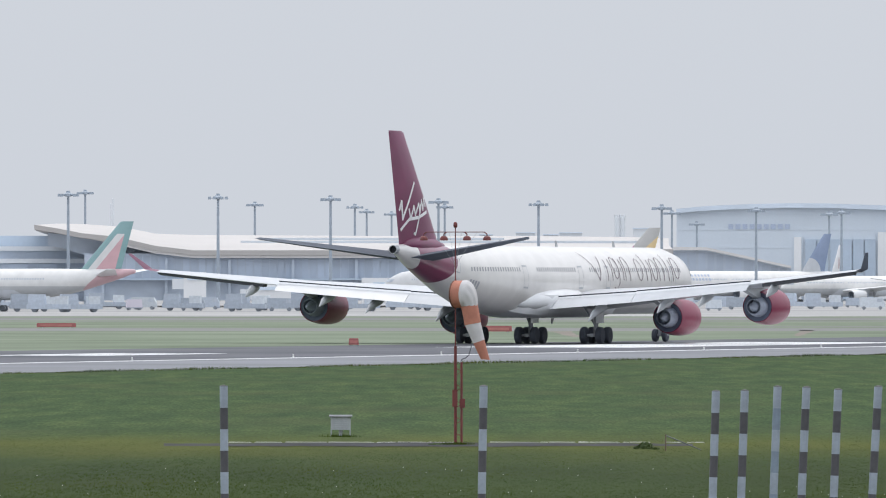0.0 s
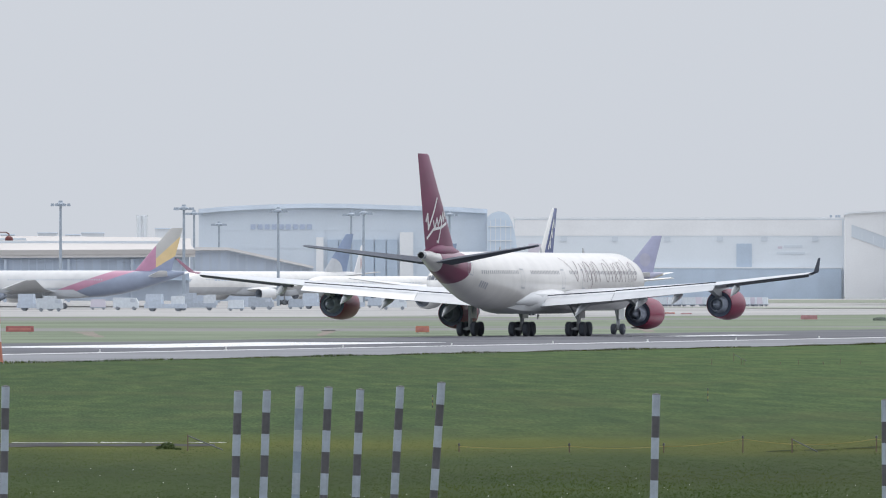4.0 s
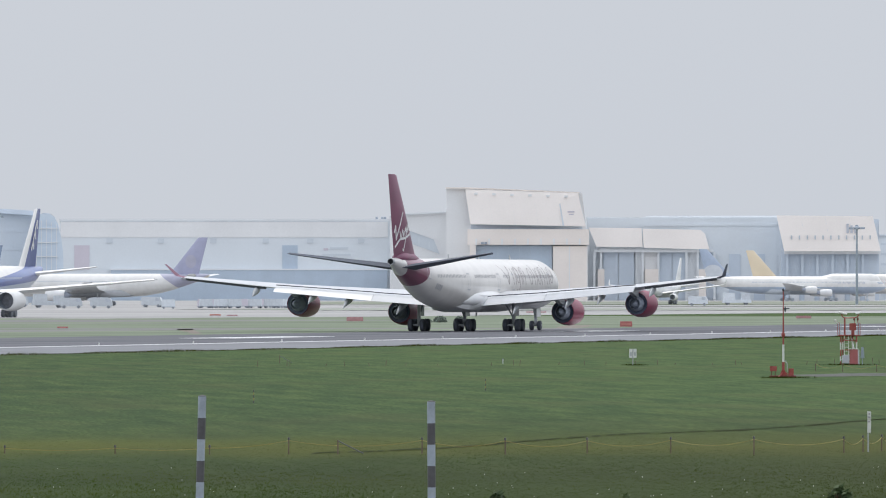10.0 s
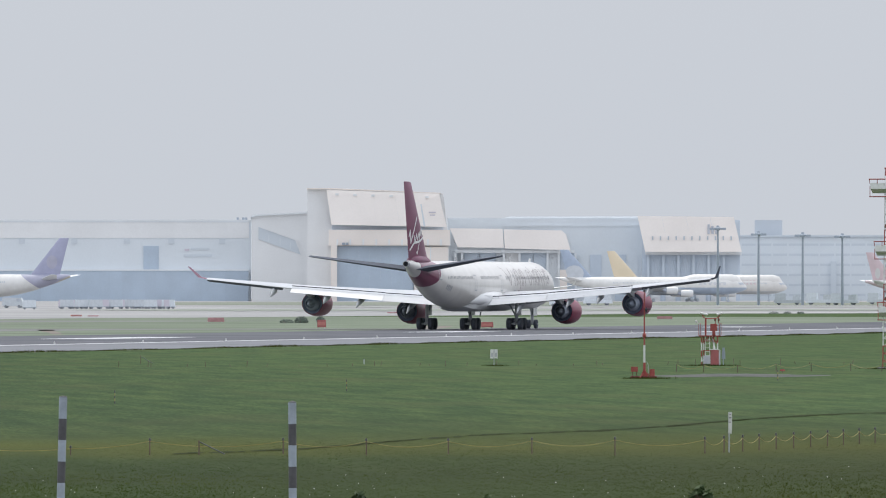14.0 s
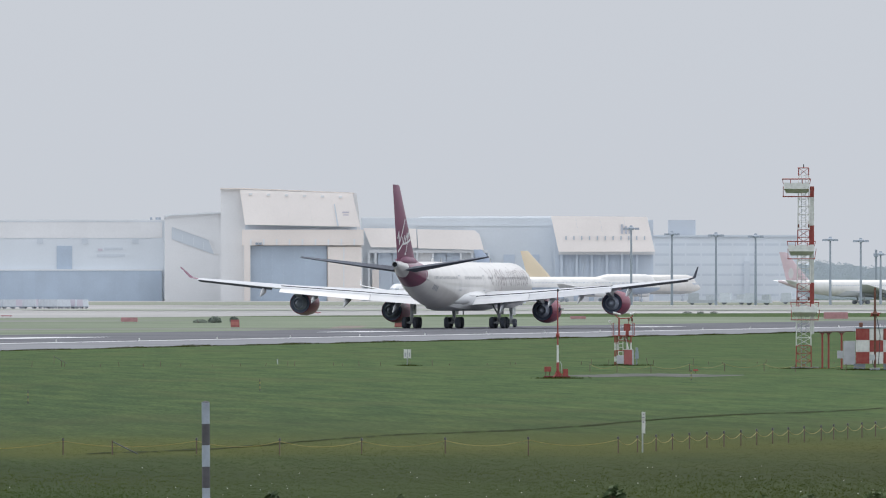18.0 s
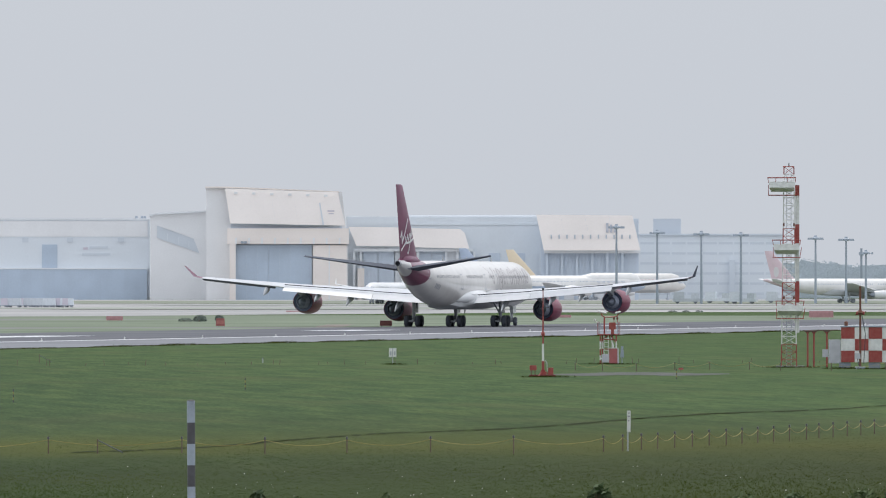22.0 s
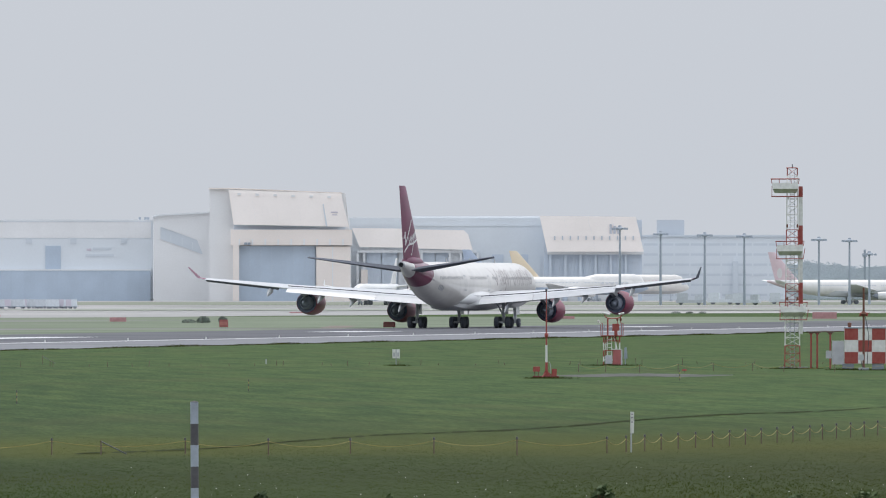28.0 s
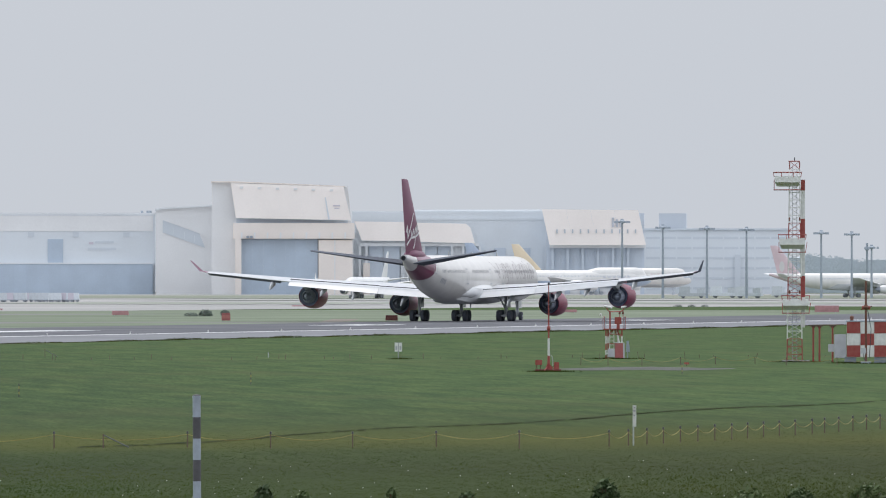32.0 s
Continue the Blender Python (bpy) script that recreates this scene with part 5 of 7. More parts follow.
def rope_fence():
    # along the field: iron pegs with a sagging yellow rope
    pegs = []
    for u, v0, v1 in ((1658, 800, 786), (1853, 801, 786), (2020, 802, 786), (2160, 802, 773), (2396, 801, 773), (2543, 803, 774), (2688, 801, 774), (2836, 801, 773), (2983, 804, 772), (3142, 801, 772)):
        pegs.append((u, reach(v0), up(v1, reach(v0))))
    n = 18
    us = [3142, 3176, 3209, 3238, 3268, 3299, 3329, 3359, 3387, 3415, 3443, 3471, 3501, 3523, 3548, 3573, 3597, 3621, 3648]
    for i, u in enumerate(us[1:]):
        pegs.append((u, reach(801 - 33 * (i + 1) / n), 0.46))
    for u, d, h in pegs:
        x, y = site(u, d)
        p = thing("fence_peg", "rusty iron peg with a dark cap and rope eye", "fence peg", x, y, 0, square_on(u), group="rope fence pegs")
        part("peg", rod(nb(), (0, 0, 0), (0, 0, h), 0.018, k=7), M["peg_iron"], p, "", True)
        bm = nb()
        spin(bm, [(h - 0.05, 0.03), (h, 0.032), (h + 0.02, 0.02), (h + 0.025, 0)], "z", 8)
        part("cap", bm, M["post_dark"], p, "dark cap", True)
    bm = nb()
    for (ua, da, ha), (ub, db, hb) in zip(pegs, pegs[1:]):
        a, b = Vector((*site(ua, da), ha - 0.07)), Vector((*site(ub, db), hb - 0.07))
        sag = 0.16 if ha > 0.4 else 0.06
        prev = a
        for i in range(1, 9):
            f = i / 8
            q = a.lerp(b, f) - Vector((0, 0, sag * 4 * f * (1 - f)))
            rod(bm, prev, q, 0.008, k=5)
            prev = q
    tagged(mesh_object("fence_rope", bm, M["rope_yellow"]), "sagging yellow rope between iron pegs", "rope")
    for u0, v0, u1, v1 in ((1178, 771, 1240, 795), (2247, 778, 2292, 799), (2144, 627, 2166, 637)):
        d = reach(max(v1, 640) + (3 if v1 > 700 else 0))
        x, y = site(u0, d)
        p = thing("fallen_stake", "grey stake leaning down into the grass", "stake", x, y, 0, square_on(u0))
        dx = (u1 - u0) * d / MARKS
        part("stake", rod(nb(), (0, 0, up(v0, d)), (dx, 0.6, 0.02), 0.017), M["lid_grey"], p)
        part("peg", rod(nb(), (0, 0, 0), (0, 0, up(v0 - 2, d)), 0.018), M["peg_iron"], p)


rope_fence()


def small_markers():
    # little yellow-banded stakes in the grass
    for u, v0, v1 in ((1611, 722, 699), (2098, 711, 687), (2508, 689, 668), (3271, 671, 652)):
        d = reach(v0)
        x, y = site(u, d)
        p = thing("marker_stake", "thin stake with dark and yellow bands in the grass", "stake", x, y, 0, 0, group="small stakes")
        h = up(v1, d)
        for i in range(5):
            bm = nb()
            rod(bm, (0, 0, h * i / 5), (0, 0, h * (i + 1) / 5), 0.02, k=8)
            part("band", bm, M["rope_yellow" if i % 2 else "post_dark"], p)
    d = reach(641)
    p = thing("short_post", "short white post in the far grass", "post", *site(2539, d), 0, 0)
    part("shaft", rod(nb(), (0, 0, 0), (0, 0, 0.3), 0.032, k=8), M["box_grey"], p)
    part("cap", rod(nb(), (0, 0, 0.3), (0, 0, 0.34), 0.036, 0.02, k=8), M["post_dark"], p)
    # small red box on a peg by the slab
    d = reach(657)
    p = thing("marker_box", "small red box on a short peg by the slab", "marker", *site(3279, d), 0, square_on(3279))
    part("peg", rod(nb(), (0, 0, 0), (0, 0, 0.12), 0.02, k=6), M["peg_iron"], p)
    bm = nb()
    box(bm, -0.15, 0.15, -0.06, 0.06, 0.1, 0.2, taper=0.03)
    part("box", bm, M["signal_red"], p)
    # the leaning white board beside the rope
    d = reach(799)
    x, y = site(3185, d)
    p = thing("notice_board", "narrow white board on a grey post, slightly askew", "sign", x, y, 0, square_on(3185))
    part("post", rod(nb(), (0, 0.03, 0), (0.0, 0.03, 1.1), 0.021), M["grey_paint"], p, "grey pipe post")
    bm = nb()
    zs = [0.54, 0.66, 0.82, 0.9, 1.04, 1.15]
    lean = [0.02, 0.005, 0.0, -0.01, -0.035, -0.05]
    loft(bm, [[(-0.05 + e * 0.3, e, z), (0.055 + e * 0.3, e + 0.02, z), (0.055 + e * 0.3, e + 0.032, z), (-0.05 + e * 0.3, e + 0.012, z)] for z, e in zip(zs, lean)])
    b = part("board", bm, M["signal_white"], p, "white painted board, bent near the top")
    b.matrix_basis = pose(0, -0.03, 0, 0, 2, 0)
    for z, w_ in ((1.08, 0.03), (0.99, 0.045), (0.86, 0.03)):
        bm = nb()
        box(bm, -w_, w_ * 0.6, -0.075, -0.06, z - 0.018, z + 0.018)
        part("bar", bm, M["title_grey"], b, "unreadable mark")
    # double white board by the runway
    d = reach(644)
    x, y = site(2769, d)
    p = thing("field_sign", "small double white board on a post by the runway", "sign", x, y, 0, square_on(2769))
    part("post", rod(nb(), (0, 0.03, 0), (0, 0.03, 1.0), 0.03), M["metal"], p)
    for sx in (-1, 1):
        bm = nb()
        box(bm, sx * 0.125 - 0.1, sx * 0.125 + 0.1, -0.02, 0.02, 0.45, 1.0)
        b = part("board", bm, M["signal_white"], p)
        bm = nb()
        box(bm, sx * 0.125 - 0.05, sx * 0.125 + 0.05, -0.027, -0.02, 0.55, 0.8)
        part("bar", bm, M["grey_paint"], b)
    # thin wire fence of short stakes along the far grass
    bm = nb()
    random.seed(5)
    for i in range(40):
        u = 2100 + i * 40 + random.uniform(-19, 19)
        if u > 3640:
            break
        d = reach(646 - 0.003 * (u - 2100))
        x, y = site(u, d)
        rod(bm, (x, y, 0), (x + random.uniform(-0.05, 0.05), y, random.uniform(0.12, 0.42)), 0.016, k=5)
    tagged(mesh_object("stake_row", bm, M["peg_iron"]), "row of short weathered stakes in the grass", "stakes", kind="stuff")


small_markers()


def far_rope():
    """A pale rope on short stakes round the instruments."""
    pts = [(3092, 655), (3140, 656), (3200, 657), (3268, 655), (3330, 654), (3400, 654), (3455, 656), (3545, 656), (3640, 655)]
    bm = nb()
    for (ua, va), (ub, vb) in zip(pts, pts[1:]):
        a, b = (Vector((*site(u, reach(v)), 0.42)) for u, v in ((ua, va), (ub, vb)))
        prev = a
        for i in range(1, 9):
            f = i / 8
            q = a.lerp(b, f) - Vector((0, 0, 0.9 * f * (1 - f)))
            rod(bm, prev, q, 0.009, k=5)
            prev = q
    tagged(mesh_object("instrument_rope", bm, M["rope_yellow"]), "sagging pale yellow rope round the instruments", "rope")
    for u, v in pts:
        d = reach(v)
        p = thing("rope_stake", "short dark stake carrying a rope", "stake", *site(u, d), 0, 0, group="rope stakes")
        part("stake", rod(nb(), (0, 0, 0), (0, 0, 0.42), 0.022, k=7), M["peg_iron"], p)
        bm = nb()
        spin(bm, [(0.42, 0.03), (0.45, 0.03), (0.46, 0)], "z", 7)
        part("cap", bm, M["post_dark"], p)


far_rope()


def banded_mast():
    d = reach(667)
    x, y = site(3035, d)
    p = thing("wind_mast", "slim red and white mast with an anemometer and red boxes", "mast", x, y, 0, square_on(3035))
    h = up(512, d)
    cuts = [0, 0.185 * h, 0.385 * h, 0.70 * h, h]
    for i in range(4):
        part("mast_section", rod(nb(), (0, 0, cuts[i]), (0, 0, cuts[i + 1]), 0.075 - 0.015 * i, 0.07 - 0.015 * i, 10), M["signal_red" if i != 1 else "signal_white"], p, "red section" if i != 1 else "white section", True)
    bm = nb()
    rod(bm, (0, 0, 0.80 * h), (0.32, 0, 0.80 * h), 0.025)
    spin(bm, [(0.76 * h, 0.02), (0.79 * h, 0.06), (0.82 * h, 0.02)], "z", 10, (0.1, 0, 0))
    part("wind_vane", bm, M["dark_gap"], p, "dark vane arm")
    bm = nb()
    spin(bm, [(h, 0.05), (h + 0.1, 0.06), (h + 0.16, 0.0)], "z", 10)
    part("top_lamp", bm, M["dark_gap"], p)
    for a in (0, 120, 240):
        part("foot", rod(nb(), (0, 0, 0.35), (0.5 * math.cos(radians(a)), 0.5 * math.sin(radians(a)), 0.04), 0.03), M["signal_red"], p)
    for x0, x1, z0, z1 in ((-0.7, -0.34, 0.36, 0.62), (0.28, 0.54, 0.0, 0.5)):
        bm = nb()
        box(bm, x0, x1, -0.15, 0.15, z0, z1)
        part("control_box", bm, M["signal_red"], p, "red equipment box")
    for xx in (-0.62, -0.42):
        part("box_leg", rod(nb(), (xx, 0, 0), (xx, 0, 0.38), 0.02), M["rust"], p)
    bm = nb()
    spin(bm, [(0.47 * h, 0.05), (0.485 * h, 0.1), (0.51 * h, 0.1), (0.525 * h, 0.05)], "z", 10)
    part("collar", bm, M["signal_red"], p, "red collar", True)
    bm = nb()
    box(bm, -0.72, 0.66, -0.3, 0.3, 0.0, 0.13)
    part("base_frame", bm, M["mast_red"], p, "dark red base frame")
    bm = nb()
    prism(bm, [(-0.2, 0.13), (0.2, 0.13), (0.08, 0.4), (-0.08, 0.4)], -0.1, 0.1, "y")
    part("gusset", bm, M["signal_red"], p, "red gusset at the mast's foot")
    bm = nb()
    rod(bm, (0.1, -0.1, 0.9), (0.2, -0.12, 0.75), 0.015, k=6)
    rod(bm, (0.2, -0.12, 0.75), (0.22, -0.1, 0.3), 0.015, k=6)
    part("cable", bm, M["box_grey"], p, "pale cable to the control box")


banded_mast()


def weather_stand():
    d = reach(644)
    x, y = site(3151, d)
    p = thing("weather_stand", "red and white lattice stand carrying weather instruments", "instrument stand", x, y, 0, square_on(3151))
    h = up(591, d)
    w = 0.48
    lifts = [(646, 637, "signal_red"), (637, 628, "signal_white"), (628, 617, "signal_red"), (617, 603, "signal_white"), (603, 591, "signal_red")]
    corners = ((-0.51, -w), (-0.38, w), (0.47, -w), (0.23, w))
    for cx, cy in corners:
        for v0, v1, m in lifts:
            part("leg", rod(nb(), (cx, cy, max(0, up(v0, d))), (cx, cy, up(v1, d)), 0.042, k=7), M[m], p, "red leg section" if m == "signal_red" else "white leg section")
    order = (0, 2, 3, 1)
    for v, m in ((634, "signal_white"), (617, "signal_red"), (600, "signal_red")):
        z = up(v, d)
        for i, j in zip(order, order[1:] + order[:1]):
            part("rail", rod(nb(), (*corners[i], z), (*corners[j], z), 0.024, k=6), M[m], p)
    for i, tx in ((0, -0.1), (1, -0.05), (2, 0.1), (3, 0.0)):
        part("knee_brace", rod(nb(), (*corners[i], up(606, d)), (tx, corners[i][1], h - 0.03), 0.026, k=6), M["signal_red"], p, "red knee brace")
    part("drop_pipe", rod(nb(), (0.12, -0.3, h), (0.3, -0.4, 1.0), 0.045, k=8), M["signal_white"], p, "white cable pipe")
    for xx in (-0.28, -0.02):
        part("ladder_rail", rod(nb(), (xx, -w, 0.5), (xx, -w, h), 0.02, k=6), M["signal_white"], p)
    for i in range(5):
        z = 0.62 + 0.24 * i
        part("ladder_rung", rod(nb(), (-0.28, -w, z), (-0.02, -w, z), 0.016, k=5), M["signal_white"], p)
    bm = nb()
    box(bm, -0.66, 0.66, -0.6, 0.6, h - 0.03, h + 0.03)
    part("deck", bm, M["signal_red"], p, "red grating deck")
    for sx in (-1, 1):
        for i in range(4):
            xx, yy = sx * (0.54 + 0.05 * i), -0.55 + 0.36 * i
            part("guard_post", rod(nb(), (xx, yy, h), (xx, yy, h + 0.78), 0.016, k=6), M["signal_red" if i % 2 else "mast_grey"], p)
        part("guard_rail", rod(nb(), (sx * 0.54, -0.55, h + 0.76), (sx * 0.69, 0.53, h + 0.76), 0.018, k=6), M["signal_red"], p)
    zt = up(557, d)
    part("pole", rod(nb(), (-0.26, 0, h), (-0.26, 0, zt - 0.12), 0.05), M["signal_red"], p, "red post")
    bm = nb()
    arc = [(-0.45, zt + 0.14), (-0.42, zt + 0.02), (-0.34, zt - 0.06), (-0.2, zt - 0.1), (0.1, zt - 0.1), (0.4, zt - 0.08), (0.54, zt - 0.02), (0.6, zt + 0.12)]
    for (xa, za), (xb, zb_) in zip(arc, arc[1:]):
        rod(bm, (xa, 0, za), (xb, 0, zb_), 0.035, k=7)
    part("yoke", bm, M["signal_red"], p, "curved red arm")
    for x0, z0, x1, z1 in ((-0.62, zt + 0.24, -0.18, zt + 0.14), (0.42, zt + 0.14, 0.72, zt + 0.22)):
        bm = nb()
        rod(bm, (x0, -0.08, z0), (x1, -0.08, z1), 0.075, 0.06, 10)
        rod(bm, (x1, -0.08, z1), (x1 + (x1 - x0) * 0.12, -0.08, z1 + (z1 - z0) * 0.12), 0.045, 0.04, 10)
        part("sensor_head", bm, M["signal_white"], p, "white sensor head", True)
    for bx, bz0, bz1, wid, m in ((0.02, h + 0.3, h + 0.74, 0.42, "signal_red"), (0.14, h + 0.03, h + 0.3, 0.2, "signal_red"), (-0.41, 0.12, 0.62, 0.44, "box_lilac"), (0.04, 0.0, 0.97, 0.5, "sign_red")):
        bm = nb()
        box(bm, bx, bx + wid, -0.68, -0.34, bz0, bz1, taper=0.008)
        c = part("cabinet", bm, M[m], p)
        bm = nb()
        box(bm, bx + 0.06, bx + wid - 0.06, -0.692, -0.68, bz0 + 0.06, bz1 - 0.06)
        part("door", bm, M[m], c)
    bm = nb()
    box(bm, 0.545, 0.64, -0.66, -0.1, 0.0, 0.96)
    part("side_panel", bm, M["box_lilac"], p, "grey side of the red cabinet")
    bm = nb()
    box(bm, 0.0, 0.58, -0.72, -0.3, 0.975, 1.01)
    part("cabinet_lid", bm, M["signal_white"], p, "pale lid of the cabinet")
    bm = nb()
    rod(bm, (-0.62, 0, h + 0.7), (-0.84, 0, h + 0.86), 0.018)
    spin(bm, [(h + 0.8, 0.03), (h + 0.86, 0.07), (h + 0.95, 0.06), (h + 0.98, 0)], "z", 10, (-0.84, 0, 0))
    part("lamp", bm, M["signal_white"], p, "small white lamp on an arm", True)
    for xx in (0.33, 0.54):
        part("lamp_stalk", rod(nb(), (xx, 0, h + 0.6), (xx, 0, h + 0.92), 0.018), M["signal_red"], p)
        bm = nb()
        spin(bm, [(h + 0.9, 0.03), (h + 0.96, 0.07), (h + 1.06, 0.06), (h + 1.12, 0)], "z", 10, (xx, 0, 0))
        part("obstruction_lamp", bm, M["rust"], p, "dark red lamp", True)
    part("lamp_bar", rod(nb(), (0.05, 0, h + 0.62), (0.62, 0, h + 0.62), 0.018), M["signal_red"], p)
    bm = nb()
    rod(bm, (0.82, 0, 0), (0.82, 0, 0.5), 0.03)
    box(bm, 0.72, 0.95, -0.1, 0.1, 0.42, 0.88, taper=0.02)
    box(bm, 0.76, 0.91, -0.08, 0.08, 0.88, 1.1)
    part("meter", bm, M["mast_grey"], p, "grey meter on a post")


weather_stand()


def platform(tower, z, x0, x1):
    """A trough-shaped deck with flared sides and a dished floor, railed above and below."""
    bm = nb()
    ring = lambda zz, dx, dy: [(x0 + dx, -dy, zz), (x1 - dx, -dy, zz), (x1 - dx, dy, zz), (x0 + dx, dy, zz)]
    loft(bm, [ring(z, 0.16, 0.42), ring(z + 0.24, 0.04, 0.98), ring(z + 0.60, 0.0, 0.95), ring(z + 0.60, 0.05, 0.90), ring(z + 0.28, 0.09, 0.86), ring(z + 0.04, 0.2, 0.38)])
    p = part("platform", bm, M["signal_white"], tower, "white trough-shaped service platform")
    for zz, out in ((z + 0.83, 0.05), (z - 0.2, 0.02)):
        for yy in (-0.95, 0.95):
            part("rail", rod(nb(), (x0 - out, yy, zz), (x1 + out, yy, zz), 0.026, k=6), M["signal_red"], p)
        for xx in (x0 - out, x1 + out):
            part("end_rail", rod(nb(), (xx, -0.95, zz), (xx, 0.95, zz), 0.024, k=6), M["signal_red"], p)
    for xx, lean in ((x0, -0.05), ((x0 + x1) / 2 - 0.35, 0), ((x0 + x1) / 2 + 0.35, 0), (x1, 0.05)):
        for yy in (-0.95, 0.95):
            part("stanchion", rod(nb(), (xx, yy, z + 0.55), (xx + lean, yy, z + 0.83), 0.02, k=6), M["signal_red"], p)
    for xx, lean in ((x0, 0.0), (x1, 0.1)):
        part("hanger", rod(nb(), (xx + lean, -0.95, z + 0.4), (xx, -0.95, z - 0.2), 0.02, k=6), M["signal_red"], p)


def lattice_tower():
    d = reach(650)
    x, y = site(3470, d)
    t = thing("lattice_tower", "tall red and white lattice tower with three white service platforms", "tower", x, y, 0, square_on(3470))
    h = up(291, d)
    zb = lambda v: up(v, d)
    w, wt = 0.45, 0.29
    # lattice in coloured lifts, each a stretch of height marks
    lifts = ((280, 311, "signal_red"), (311, 395, "signal_white"), (395, 424, "signal_red"), (424, 496, "signal_white"), (496, 534, "signal_red"), (534, 602, "signal_white"), (602, 660, "signal_red"))
    half = lambda z: w - (w - wt) * z / h
    mark = lambda z: LEVEL + (EYE - z) * MARKS / d
    n = 26
    for i in range(n):
        z0, z1 = h * i / n, h * (i + 1) / n
        a, b = half(z0), half(z1)
        m = M[next(c for v0, v1, c in lifts if v0 <= mark((z0 + z1) / 2) < v1)]
        cs = ((-1, -1), (1, -1), (1, 1), (-1, 1))
        for (sx, sy), (tx, ty) in zip(cs, cs[1:] + cs[:1]):
            part("tower_leg", rod(nb(), (sx * a, sy * a, z0), (sx * b, sy * b, z1), 0.034, k=6), m, t)
            part("tower_rung", rod(nb(), (sx * b, sy * b, z1), (tx * b, ty * b, z1), 0.018, k=5), m, t)
            p, q = ((sx, sy), (tx, ty)) if i % 2 else ((tx, ty), (sx, sy))
            part("tower_brace", rod(nb(), (p[0] * a, p[1] * a, z0), (q[0] * b, q[1] * b, z1), 0.015, k=5), m, t)
    # the ladder inside
    for xx in (-0.13, 0.13):
        part("ladder_rail", rod(nb(), (xx, 0.1, 0.1), (xx, 0.1, h - 0.2), 0.014, k=5), M["mast_grey"], t)
    for i in range(36):
        part("ladder_rung", rod(nb(), (-0.13, 0.1, 0.3 + i * (h - 0.6) / 36), (0.13, 0.1, 0.3 + i * (h - 0.6) / 36), 0.01, k=4), M["mast_grey"], t)
    part("top_ring", rod(nb(), (-0.36, -0.3, h), (0.3, -0.3, h), 0.03, k=6), M["signal_red"], t, "red top rail")
    # the cable duct beside it, in red and white bands
    for v0, v1, m in ((588, 534, "signal_white"), (534, 496, "signal_red"), (496, 428, "signal_white"), (428, 394, "signal_red"), (394, 343, "signal_white"), (343, 324, "signal_red")):
        bm = nb()
        k = 0.006 if m == "signal_red" else 0.0
        box(bm, 0.37 - k, 0.61 + k, -0.2 - k, 0.12 + k, zb(v0), zb(v1))
        part("cable_duct", bm, M[m], t, "painted cable duct")
    for v, x0, x1 in ((336, -1.20, 0.36), (447.5, -0.92, 0.64), (556.5, -0.72, 0.84)):
        platform(t, zb(v), x0, x1)
    for v in (398, 528):
        for xx in (-0.3, 0.3):
            bm = nb()
            spin(bm, [(zb(v), 0.04), (zb(v) + 0.12, 0.055), (zb(v) + 0.22, 0.03)], "z", 8, (xx, -0.55, 0))
            part("lamp", bm, M["rust"], t, "dark obstruction lamp", True)
    part("spike", rod(nb(), (0, 0, h), (0, 0, zb(284)), 0.04, 0.02), M["dark_gap"], t)
    part("gantry", rod(nb(), (0.9, 0, zb(584.5)), (2.9, 0, zb(583)), 0.028), M["peg_iron"], t, "thin dark cable gantry rail")
    bm = nb()
    box(bm, -0.75, 0.9, -0.75, 0.75, 0, 0.1)
    part("plinth", bm, M["concrete"], t)
    # pipe posts of the gantry
    for u in (3503, 3514, 3537):
        xx, yy = site(u, d)
        p = thing("pipe_post", "red pipe post of a cable gantry", "post", xx, yy, 0, square_on(u), group="gantry posts")
        part("pipe", rod(nb(), (0, 0, 0), (0, 0, zb(585)), 0.055), M["signal_red"], p)
        bm = nb()
        box(bm, -0.2, 0.2, -0.06, 0.06, zb(586.5), zb(584))
        part("saddle", bm, M["peg_iron"], p, "dark crosspiece")
        bm = nb()
        prism(bm, [(-0.13, zb(586.5)), (0.13, zb(586.5)), (0.05, zb(590)), (-0.05, zb(590))], -0.04, 0.04, "y")
        part("bracket", bm, M["mast_red"], p)


lattice_tower()


